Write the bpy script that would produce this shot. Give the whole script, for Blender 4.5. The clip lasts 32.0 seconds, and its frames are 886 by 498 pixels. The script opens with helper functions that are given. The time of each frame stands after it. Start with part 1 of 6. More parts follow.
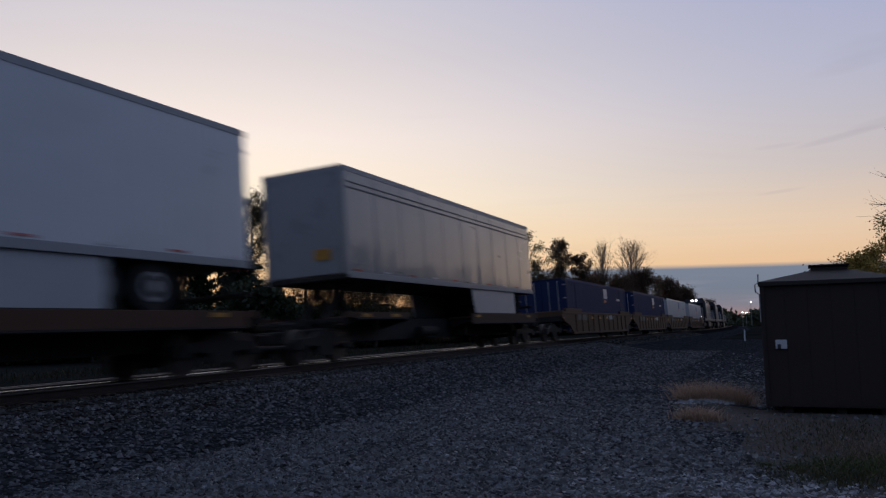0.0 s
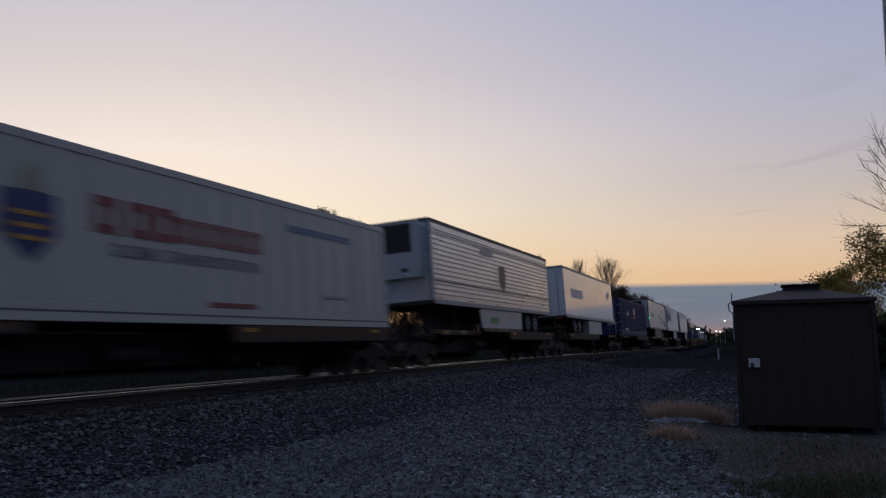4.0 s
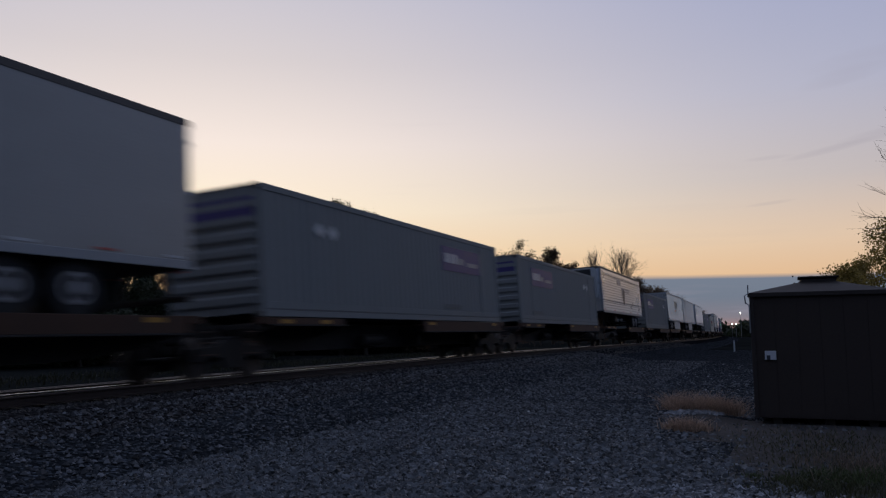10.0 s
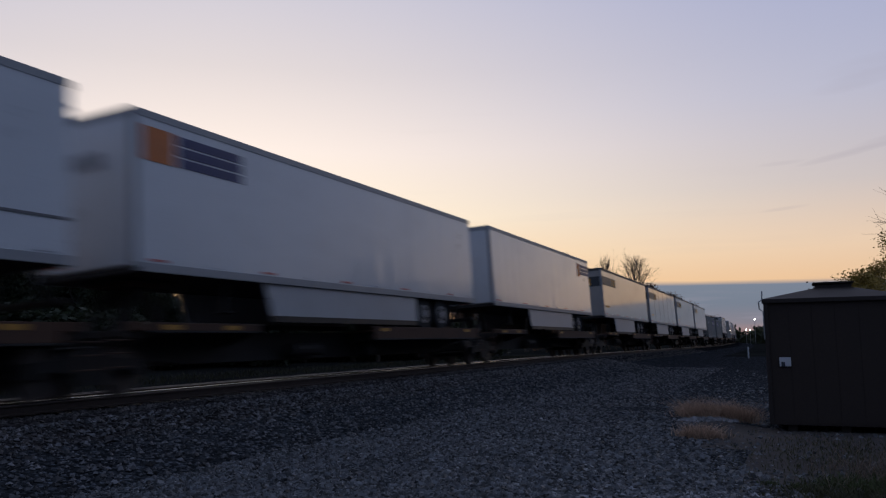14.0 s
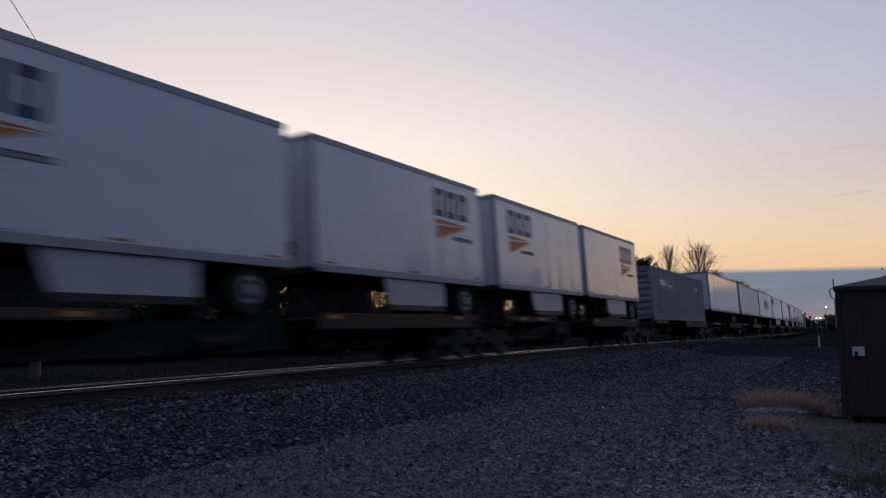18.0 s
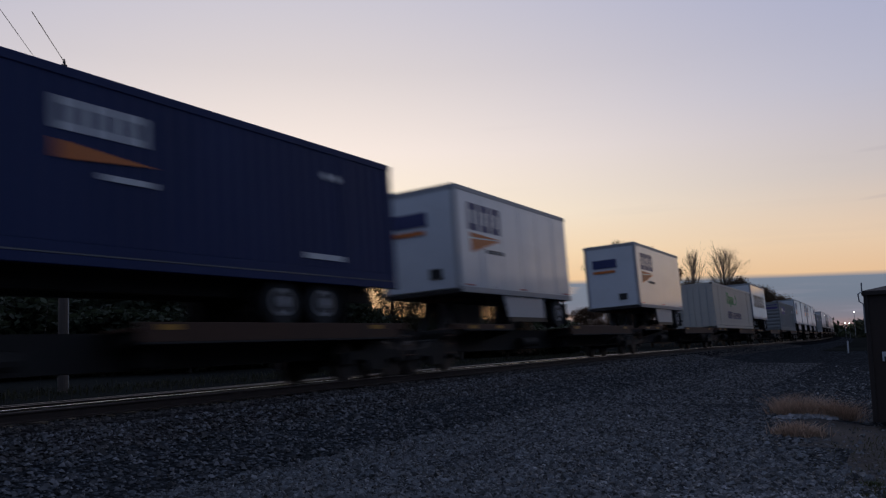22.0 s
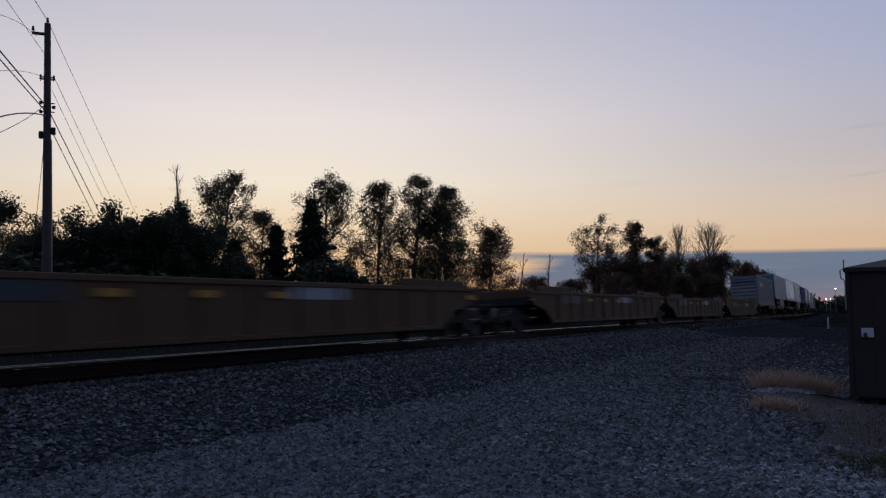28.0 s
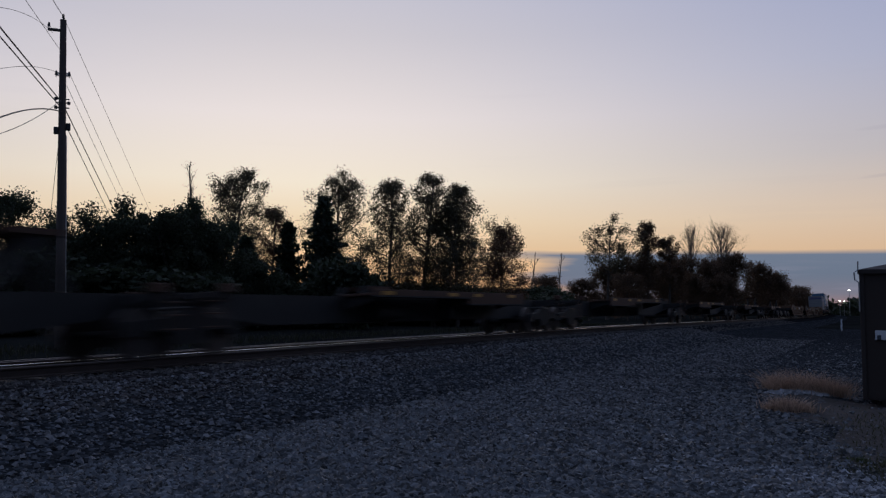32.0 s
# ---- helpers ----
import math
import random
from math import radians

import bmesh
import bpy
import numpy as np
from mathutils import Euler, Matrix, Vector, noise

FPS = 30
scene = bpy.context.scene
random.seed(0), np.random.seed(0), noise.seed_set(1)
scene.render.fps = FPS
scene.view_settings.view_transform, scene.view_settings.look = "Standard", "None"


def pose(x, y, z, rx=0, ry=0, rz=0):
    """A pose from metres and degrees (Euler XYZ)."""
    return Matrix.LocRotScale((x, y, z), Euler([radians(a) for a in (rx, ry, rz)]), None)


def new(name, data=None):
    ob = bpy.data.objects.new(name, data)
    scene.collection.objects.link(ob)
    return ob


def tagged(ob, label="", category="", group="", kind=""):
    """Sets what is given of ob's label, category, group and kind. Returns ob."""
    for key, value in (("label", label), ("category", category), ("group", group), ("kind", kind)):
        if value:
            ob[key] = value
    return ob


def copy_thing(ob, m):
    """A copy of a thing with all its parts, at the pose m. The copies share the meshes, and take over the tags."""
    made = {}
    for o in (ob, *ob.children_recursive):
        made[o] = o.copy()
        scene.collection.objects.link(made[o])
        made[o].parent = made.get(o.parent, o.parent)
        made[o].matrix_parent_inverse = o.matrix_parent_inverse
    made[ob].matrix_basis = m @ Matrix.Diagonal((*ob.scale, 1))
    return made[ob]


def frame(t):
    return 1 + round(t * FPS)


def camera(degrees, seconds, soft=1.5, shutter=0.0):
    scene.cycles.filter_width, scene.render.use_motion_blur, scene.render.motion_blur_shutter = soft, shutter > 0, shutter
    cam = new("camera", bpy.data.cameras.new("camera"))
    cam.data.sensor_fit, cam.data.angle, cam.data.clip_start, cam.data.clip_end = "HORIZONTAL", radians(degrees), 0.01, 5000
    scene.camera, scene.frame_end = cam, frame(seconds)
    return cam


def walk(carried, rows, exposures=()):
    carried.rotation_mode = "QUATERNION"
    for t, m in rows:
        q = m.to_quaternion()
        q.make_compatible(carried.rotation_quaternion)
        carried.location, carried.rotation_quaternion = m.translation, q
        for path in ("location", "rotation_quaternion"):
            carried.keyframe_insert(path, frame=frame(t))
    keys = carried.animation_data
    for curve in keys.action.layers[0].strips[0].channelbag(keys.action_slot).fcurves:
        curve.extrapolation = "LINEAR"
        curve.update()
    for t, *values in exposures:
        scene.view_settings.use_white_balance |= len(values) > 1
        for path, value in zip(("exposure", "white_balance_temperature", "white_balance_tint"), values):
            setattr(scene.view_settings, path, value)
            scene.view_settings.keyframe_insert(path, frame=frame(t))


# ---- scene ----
# ---- camera and its walk ----
EYE = (0.0, 0.0, 1.6)
LENS = 58.33
cam = camera(LENS, 32.0, soft=1.25, shutter=0.55)
# seconds, yaw, pitch, roll of the hand-held camera, which turns but stays in one spot
TURNS = [
    (0, 24.16, 5.7, 1.11), (0.5, 23.39, 5.72, 1.1), (1, 23.12, 5.74, 1.17), (1.5, 22.94, 5.78, 1.1), (2, 22.93, 5.99, 0.9), 
    (2.5, 23.35, 6.44, 0.19), (3, 23.59, 6.43, 0.16), (3.5, 23.15, 6.4, 0.36), (4, 22.45, 6.84, 0.68), (4.5, 21.82, 6.47, 1.02), 
    (6.5, 20.71, 5.81, 0.72), (7, 21.29, 5.99, 0.33), (7.5, 21.98, 6.12, 0.33), (8, 22.46, 6.07, 0.14), (8.5, 22.74, 6.1, 0.23), 
    (9, 23.03, 6.18, 0.44), (9.5, 23.36, 6.31, 0.56), (10, 23.48, 6.26, 0.57), (10.5, 24.21, 5.93, 0.36), (11, 25.64, 5.74, 0.01), 
    (11.5, 26.07, 5.7, -0.14), (12, 25.36, 6.11, 0.15), (12.5, 24.27, 6.13, 0.63), (13, 23.6, 6.07, 0.75), (13.5, 23.77, 6.5, 0.85), 
    (14, 24.35, 6.76, 0.66), (14.5, 24.9, 6.63, 0.48), (16.5, 25.72, 6.86, 0.66), (17, 26.72, 6.7, 0.61), (17.5, 27.82, 6.5, 0.77), 
    (18, 28.67, 5.96, 0.55), (18.5, 28.72, 6.15, 0.51), (19, 28.53, 6.3, 1.01), (19.5, 28.56, 5.93, 1.25), (20, 29.02, 6.09, 1.05), 
    (20.5, 29.66, 6.3, 0.96), (21, 30.1, 6.43, 1.29), (21.5, 30.09, 6.54, 1.28), (22, 30.32, 6.65, 1.15), (22.5, 30.93, 6.42, 0.87), 
    (23, 31.51, 5.96, 0.89), (23.5, 31.47, 5.74, 0.79), (24, 31.14, 5.69, 0.44), (24.5, 30.88, 5.57, 0.31), (25, 30.31, 5.33, 0.35), 
    (25.5, 30.15, 5.16, 0.59), (27.5, 28.67, 4.48, -0.19), (28, 29.26, 4.44, 0.19), (28.5, 29.59, 4.33, 0.09), (29, 29.81, 4.58, 0.05), 
    (29.5, 29.96, 4.72, -0.09), (30, 30.17, 4.8, -0.26), (30.5, 30.32, 4.79, -0.27), (31, 30.35, 4.64, -0.3), (31.5, 30.42, 4.45, -0.32), 
    (32, 30.04, 4.31, -0.36),
]
EXPOSURES = [(0.0, -0.05, 6500, 10), (1.0, 0.05, 6450, 10), (2.0, -0.18, 6500, 10), (3.0, -0.1, 6550, 10), (4.0, -0.15, 6600, 10), (7.0, 0.0, 6500, 10), (8.0, -0.25, 6500, 10), (9.0, -0.05, 6500, 10), (10.0, -0.13, 6500, 10), (11.0, 0.03, 6500, 10), (14.0, 0.0, 6550, 10), (17.0, -0.2, 6550, 10), (18.0, 0.0, 6550, 10), (19.0, -0.2, 6500, 10), (20.0, -0.08, 6500, 10), (21.0, -0.22, 6550, 10), (22.0, -0.1, 6500, 10), (23.0, 0.02, 6450, 10), (24.0, 0.02, 6450, 10), (25.0, -0.1, 6500, 10), (27.5, -0.26, 6050, 10), (32.0, -0.26, 6050, 10)]
walk(cam, [(t, pose(*EYE, 90 + p, r, y)) for t, y, p, r in TURNS], EXPOSURES)

# ---- world: clear sky after sunset, glow over the trees across the track ----
GLOW_TURN = 41.0      # degrees left of the track's heading, where the sun went down
world = bpy.data.worlds.new("dusk_sky")
scene.world = world
world.use_nodes = True


def node(nt, kind, **kw):
    n = nt.nodes.new(kind)
    for k, v in kw.items():
        if k == "op":
            n.operation = v
        elif k == "blend":
            n.blend_type = v
        else:
            n.inputs[k.replace("_", " ")].default_value = v
    return n


def ramp(nt, stops, src):
    n = nt.nodes.new("ShaderNodeValToRGB")
    el = n.color_ramp.elements
    while len(el) < len(stops):
        el.new(0.5)
    for e, (p, c) in zip(el, stops):
        e.position, e.color = p, (*c, 1) if len(c) == 3 else c
    nt.links.new(src, n.inputs["Fac"])
    return n.outputs["Color"]


def math_node(nt, op, a, b=None):
    n = nt.nodes.new("ShaderNodeMath")
    n.operation = op
    for i, v in enumerate((a, b)):
        if v is None:
            continue
        if isinstance(v, (int, float)):
            n.inputs[i].default_value = v
        else:
            nt.links.new(v, n.inputs[i])
    return n.outputs[0]


def mix_node(nt, fac, a, b, blend="MIX"):
    n = nt.nodes.new("ShaderNodeMix")
    n.data_type, n.blend_type = "RGBA", blend
    for sock, v in ((n.inputs[0], fac), (n.inputs[6], a), (n.inputs[7], b)):
        if isinstance(v, (int, float)):
            sock.default_value = v
        elif isinstance(v, tuple):
            sock.default_value = (*v, 1)
        else:
            nt.links.new(v, sock)
    return n.outputs[2]


def build_sky():
    nt = world.node_tree
    nt.nodes.clear()
    out = nt.nodes.new("ShaderNodeOutputWorld")
    bg = nt.nodes.new("ShaderNodeBackground")
    tc = nt.nodes.new("ShaderNodeTexCoord")
    sep = nt.nodes.new("ShaderNodeSeparateXYZ")
    nt.links.new(tc.outputs["Generated"], sep.inputs[0])
    x, y, z = sep.outputs
    # turn away from the glow, and height above the horizon
    a = radians(GLOW_TURN)
    flat = math_node(nt, "SQRT", math_node(nt, "MAXIMUM", math_node(nt, "SUBTRACT", 1.0, math_node(nt, "MULTIPLY", z, z)), 0.0001))
    toward = math_node(nt, "DIVIDE", math_node(nt, "ADD", math_node(nt, "MULTIPLY", x, -math.sin(a)), math_node(nt, "MULTIPLY", y, math.cos(a))), flat)
    away = math_node(nt, "ARCCOSINE", math_node(nt, "MINIMUM", math_node(nt, "MAXIMUM", toward, -1.0), 1.0))
    west = ramp(nt, SKY_WEST, z)
    south = ramp(nt, SKY_SIDE, z)
    east = ramp(nt, SKY_EAST, z)
    near = nt.nodes.new("ShaderNodeMapRange")
    near.interpolation_type = "SMOOTHSTEP"
    near.inputs["From Min"].default_value, near.inputs["From Max"].default_value = radians(GLOW_REACH), 0.0
    nt.links.new(away, near.inputs["Value"])
    col = mix_node(nt, near.outputs[0], south, west)
    back = nt.nodes.new("ShaderNodeMapRange")
    back.interpolation_type = "SMOOTHSTEP"
    back.inputs["From Min"].default_value, back.inputs["From Max"].default_value = radians(104), radians(43)
    nt.links.new(away, back.inputs["Value"])
    col = mix_node(nt, back.outputs[0], east, col)
    # thin streaks and a low bank of cloud along the horizon
    stretch = nt.nodes.new("ShaderNodeMapping")
    stretch.inputs["Scale"].default_value = (1.6, 1.6, 26.0)
    nt.links.new(tc.outputs["Generated"], stretch.inputs[0])
    wisp = nt.nodes.new("ShaderNodeTexNoise")
    wisp.inputs["Scale"].default_value, wisp.inputs["Detail"].default_value = 2.1, 5.0
    nt.links.new(stretch.outputs[0], wisp.inputs["Vector"])
    edge = math_node(nt, "ADD", z, math_node(nt, "MULTIPLY", math_node(nt, "SUBTRACT", wisp.outputs["Fac"], 0.5), 0.006))
    # the bank stands over the track's far end and thins out towards the glow
    rise = math_node(nt, "MULTIPLY_ADD", x, BANK_TILT)
    nt.nodes[-1].inputs[2].default_value = BANK_TOP
    under = math_node(nt, "SUBTRACT", rise, edge)
    bank = nt.nodes.new("ShaderNodeMapRange")
    bank.inputs["From Min"].default_value, bank.inputs["From Max"].default_value = 0.0, 0.006
    nt.links.new(under, bank.inputs["Value"])
    bankcol = ramp(nt, SKY_BANK, z)
    span = nt.nodes.new("ShaderNodeMapRange")
    span.inputs["From Min"].default_value, span.inputs["From Max"].default_value = -0.50, -0.27
    nt.links.new(x, span.inputs["Value"])
    front = math_node(nt, "GREATER_THAN", y, 0.0)
    ragged = nt.nodes.new("ShaderNodeMapRange")
    ragged.inputs["From Min"].default_value, ragged.inputs["From Max"].default_value = 0.35, 0.6
    nt.links.new(math_node(nt, "ADD", wisp.outputs["Fac"], math_node(nt, "MULTIPLY", math_node(nt, "SUBTRACT", span.outputs[0], 0.5), 0.9)), ragged.inputs["Value"])
    bfac = math_node(nt, "MULTIPLY", math_node(nt, "MULTIPLY", bank.outputs[0], math_node(nt, "MULTIPLY", ragged.outputs[0], math_node(nt, "MINIMUM", math_node(nt, "MULTIPLY", span.outputs[0], 3.0), 1.0))), front)
    col = mix_node(nt, math_node(nt, "MULTIPLY", bfac, 0.94), col, bankcol)
    # streaks beside the bank and a few grey wisps higher up
    streak = nt.nodes.new("ShaderNodeMapRange")
    streak.inputs["From Min"].default_value, streak.inputs["From Max"].default_value = 0.60, 0.72
    nt.links.new(wisp.outputs["Fac"], streak.inputs["Value"])
    low = ramp(nt, [(0.0, (0.75, 0.75, 0.75)), (0.06, (0.6, 0.6, 0.6)), (0.10, (0.06, 0.06, 0.06)), (0.25, (0.04, 0.04, 0.04)), (0.34, (0.0, 0.0, 0.0))], z)
    sf = math_node(nt, "MULTIPLY", streak.outputs[0], low)
    col = mix_node(nt, math_node(nt, "MULTIPLY", sf, 0.8), col, (0.30, 0.29, 0.36))
    # a few torn grey wisps over the far end of the line
    for cx, cz, wx, wz, tilt, amount in WISPS:
        u = math_node(nt, "MULTIPLY", math_node(nt, "SUBTRACT", x, cx), 1 / wx)
        w = math_node(nt, "MULTIPLY", math_node(nt, "SUBTRACT", math_node(nt, "SUBTRACT", z, cz), math_node(nt, "MULTIPLY", math_node(nt, "SUBTRACT", x, cx), tilt)), 1 / wz)
        k = math_node(nt, "SUBTRACT", 1.0, math_node(nt, "ADD", math_node(nt, "MULTIPLY", u, u), math_node(nt, "MULTIPLY", w, w)))
        k = math_node(nt, "MULTIPLY", math_node(nt, "MAXIMUM", k, 0.0), math_node(nt, "MULTIPLY", wisp.outputs["Fac"], 1.7))
        k = math_node(nt, "MULTIPLY", math_node(nt, "MINIMUM", k, 1.0), math_node(nt, "MULTIPLY", front, amount))
        col = mix_node(nt, k, col, (0.34, 0.31, 0.37))
    # a little of a physical sky under it all
    sky = nt.nodes.new("ShaderNodeTexSky")
    sky.sky_type, sky.sun_disc = "NISHITA", False
    sky.sun_elevation, sky.sun_rotation = radians(0.0), radians(-GLOW_TURN)
    col = mix_node(nt, 0.006, col, sky.outputs[0], "ADD")
    nt.links.new(col, bg.inputs["Color"])
    bg.inputs["Strength"].default_value = SKY_STRENGTH
    nt.links.new(bg.outputs[0], out.inputs[0])


# colours by the sine of the height
SKY_WEST = [(0.0, (0.74, 0.38, 0.19)), (0.03, (0.86, 0.47, 0.22)), (0.07, (0.96, 0.65, 0.36)), (0.105, (1.04, 0.79, 0.50)), (0.155, (1.09, 0.93, 0.71)), (0.235, (1.01, 0.88, 0.80)), (0.33, (0.77, 0.70, 0.70)), (0.45, (0.58, 0.575, 0.69)), (0.62, (0.40, 0.43, 0.58)), (1.0, (0.21, 0.27, 0.42))]
SKY_SIDE = [(0.0, (0.58, 0.32, 0.19)), (0.06, (0.82, 0.53, 0.31)), (0.11, (0.80, 0.60, 0.44)), (0.18, (0.59, 0.53, 0.53)), (0.28, (0.475, 0.485, 0.615)), (0.40, (0.385, 0.42, 0.615)), (0.60, (0.32, 0.36, 0.54)), (1.0, (0.21, 0.27, 0.42))]
SKY_EAST = [(0.0, (0.040, 0.058, 0.108)), (0.10, (0.062, 0.09, 0.16)), (0.25, (0.102, 0.143, 0.25)), (0.5, (0.15, 0.205, 0.35)), (1.0, (0.22, 0.28, 0.43))]
SKY_BANK = [(0.0, (0.30, 0.19, 0.19)), (0.008, (0.34, 0.22, 0.22)), (0.020, (0.20, 0.21, 0.27)), (0.042, (0.135, 0.195, 0.28)), (0.09, (0.145, 0.21, 0.31))]
WISPS = [(0.055, 0.205, 0.055, 0.0045, 0.16, 0.26), (0.105, 0.216, 0.05, 0.007, 0.14, 0.24), (-0.012, 0.2015, 0.03, 0.003, 0.04, 0.14), (-0.012, 0.150, 0.03, 0.0025, 0.09, 0.14), (0.07, 0.281, 0.05, 0.010, 0.14, 0.2), (0.085, 0.296, 0.06, 0.012, 0.1, 0.12)]
GLOW_REACH = 51.0     # degrees over which the glow fades out along the horizon
BANK_TOP, BANK_TILT = 0.0695, -0.011
SKY_STRENGTH = 1.0
build_sky()


# ---- materials ----
def material(name, col, rough=0.7, metal=0.0, grain=40.0, mottle=2.0, amount=0.25, bump=0.15, dirt=0.0, dirt_col=(0.05, 0.045, 0.04), stretch=(1, 1, 1), coat=0.0, per_object=0.0, depth=0.01, shell=False, cells=0.0, ripple=0.0, gloss=0.5, far=None):
    """Paint, metal or earth with variation at two scales, fine relief and streaks of dirt."""
    m = bpy.data.materials.new(name)
    m.use_nodes = True
    nt = m.node_tree
    bs = nt.nodes["Principled BSDF"]
    tc = nt.nodes.new("ShaderNodeTexCoord")
    mp = nt.nodes.new("ShaderNodeMapping")
    mp.inputs["Scale"].default_value = stretch
    nt.links.new(tc.outputs["Object"], mp.inputs[0])
    big = nt.nodes.new("ShaderNodeTexNoise")
    big.inputs["Scale"].default_value, big.inputs["Detail"].default_value = mottle, 4.0
    fine = nt.nodes.new("ShaderNodeTexNoise")
    fine.inputs["Scale"].default_value, fine.inputs["Detail"].default_value = grain, 3.0
    for n in (big, fine):
        nt.links.new(mp.outputs[0], n.inputs["Vector"])
    both = math_node(nt, "ADD", math_node(nt, "MULTIPLY", big.outputs["Fac"], 0.6), math_node(nt, "MULTIPLY", fine.outputs["Fac"], 0.4))
    lo = tuple(c * (1 - amount) for c in col)
    hi = tuple(min(1.0, c * (1 + amount)) for c in col)
    c = ramp(nt, [(0.3, lo), (0.7, hi)], both)
    if dirt:
        spots = nt.nodes.new("ShaderNodeMapRange")
        spots.inputs["From Min"].default_value, spots.inputs["From Max"].default_value = 0.52, 0.78
        nt.links.new(big.outputs["Fac"], spots.inputs["Value"])
        c = mix_node(nt, math_node(nt, "MULTIPLY", spots.outputs[0], dirt), c, dirt_col)
    height = fine.outputs["Fac"]
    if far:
        # the stone darkens towards far_col between y0 and y1, in uneven patches
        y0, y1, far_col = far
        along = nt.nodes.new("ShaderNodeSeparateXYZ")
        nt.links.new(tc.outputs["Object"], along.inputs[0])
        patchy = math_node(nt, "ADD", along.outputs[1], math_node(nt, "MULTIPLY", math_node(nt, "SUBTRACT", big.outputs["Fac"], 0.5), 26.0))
        far_mix = nt.nodes.new("ShaderNodeMapRange")
        far_mix.interpolation_type = "SMOOTHSTEP"
        far_mix.inputs["From Min"].default_value, far_mix.inputs["From Max"].default_value = y0, y1
        nt.links.new(patchy, far_mix.inputs["Value"])
        c = mix_node(nt, far_mix.outputs[0], c, far_col)
    if cells:
        vor = nt.nodes.new("ShaderNodeTexVoronoi")
        vor.inputs["Scale"].default_value = cells
        nt.links.new(mp.outputs[0], vor.inputs["Vector"])
        tone = nt.nodes.new("ShaderNodeSeparateColor")
        nt.links.new(vor.outputs["Color"], tone.inputs[0])
        pick = ramp(nt, [(0.0, (0.35, 0.35, 0.35)), (0.55, (0.85, 0.85, 0.85)), (0.85, (1.5, 1.5, 1.52)), (1.0, (3.2, 3.25, 3.4))], tone.outputs[0])
        c = mix_node(nt, 1.0, c, pick, "MULTIPLY")
        height = math_node(nt, "SUBTRACT", math_node(nt, "MULTIPLY", tone.outputs[1], 0.6), vor.outputs["Distance"])
    if per_object or shell:
        if shell:
            info = nt.nodes.new("ShaderNodeNewGeometry").outputs["Random Per Island"]
        else:
            info = nt.nodes.new("ShaderNodeObjectInfo").outputs["Random"]
        k = math_node(nt, "ADD", math_node(nt, "MULTIPLY", info, 2 * (per_object or 0.4)), 1 - (per_object or 0.4))
        v = nt.nodes.new("ShaderNodeVectorMath")
        v.operation = "SCALE"
        nt.links.new(c, v.inputs[0])
        nt.links.new(k, v.inputs["Scale"])
        c = v.outputs[0]
    nt.links.new(c, bs.inputs["Base Color"])
    r = nt.nodes.new("ShaderNodeMapRange")
    r.inputs["To Min"].default_value, r.inputs["To Max"].default_value = max(0.02, rough - 0.12), min(1.0, rough + 0.12)
    nt.links.new(big.outputs["Fac"], r.inputs["Value"])
    nt.links.new(r.outputs[0], bs.inputs["Roughness"])
    bs.inputs["Metallic"].default_value = metal
    bs.inputs["Specular IOR Level"].default_value = gloss
    bs.inputs["Coat Weight"].default_value, bs.inputs["Coat Roughness"].default_value = coat, 0.05
    if bump:
        b = nt.nodes.new("ShaderNodeBump")
        b.inputs["Strength"].default_value, b.inputs["Distance"].default_value = bump, depth
        nt.links.new(height, b.inputs["Height"])
        nt.links.new(b.outputs[0], bs.inputs["Normal"])
        if ripple:
            # sheet panels bellied between their posts
            wave = nt.nodes.new("ShaderNodeMapping")
            wave.inputs["Scale"].default_value = (0.3, 1.5, 0.14)
            nt.links.new(tc.outputs["Object"], wave.inputs[0])
            belly = nt.nodes.new("ShaderNodeTexNoise")
            belly.inputs["Scale"].default_value, belly.inputs["Detail"].default_value = 1.0, 1.5
            nt.links.new(wave.outputs[0], belly.inputs["Vector"])
            b2 = nt.nodes.new("ShaderNodeBump")
            b2.inputs["Strength"].default_value, b2.inputs["Distance"].default_value = 1.0, ripple
            nt.links.new(belly.outputs["Fac"], b2.inputs["Height"])
            nt.links.new(b2.outputs[0], b.inputs["Normal"])
            nt.links.new(b2.outputs[0], bs.inputs["Coat Normal"])
    return m


def glow_material(name, col, strength):
    m = bpy.data.materials.new(name)
    m.use_nodes = True
    bs = m.node_tree.nodes["Principled BSDF"]
    bs.inputs["Base Color"].default_value = (*col, 1)
    bs.inputs["Emission Color"].default_value = (*col, 1)
    bs.inputs["Emission Strength"].default_value = strength
    return m


def leaf_material(name, col, amount=0.45):
    m = bpy.data.materials.new(name)
    m.use_nodes = True
    nt = m.node_tree
    bs = nt.nodes["Principled BSDF"]
    rnd = nt.nodes.new("ShaderNodeNewGeometry").outputs["Random Per Island"]
    c = ramp(nt, [(0.0, tuple(v * (1 - amount) for v in col)), (1.0, tuple(v * (1 + amount) for v in col))], rnd)
    nt.links.new(c, bs.inputs["Base Color"])
    bs.inputs["Roughness"].default_value = 0.65
    tr = nt.nodes.new("ShaderNodeBsdfTranslucent")
    nt.links.new(c, tr.inputs["Color"])
    mx = nt.nodes.new("ShaderNodeMixShader")
    mx.inputs[0].default_value = 0.4
    nt.links.new(bs.outputs[0], mx.inputs[1])
    nt.links.new(tr.outputs[0], mx.inputs[2])
    nt.links.new(mx.outputs[0], nt.nodes["Material Output"].inputs["Surface"])
    return m


M = {}


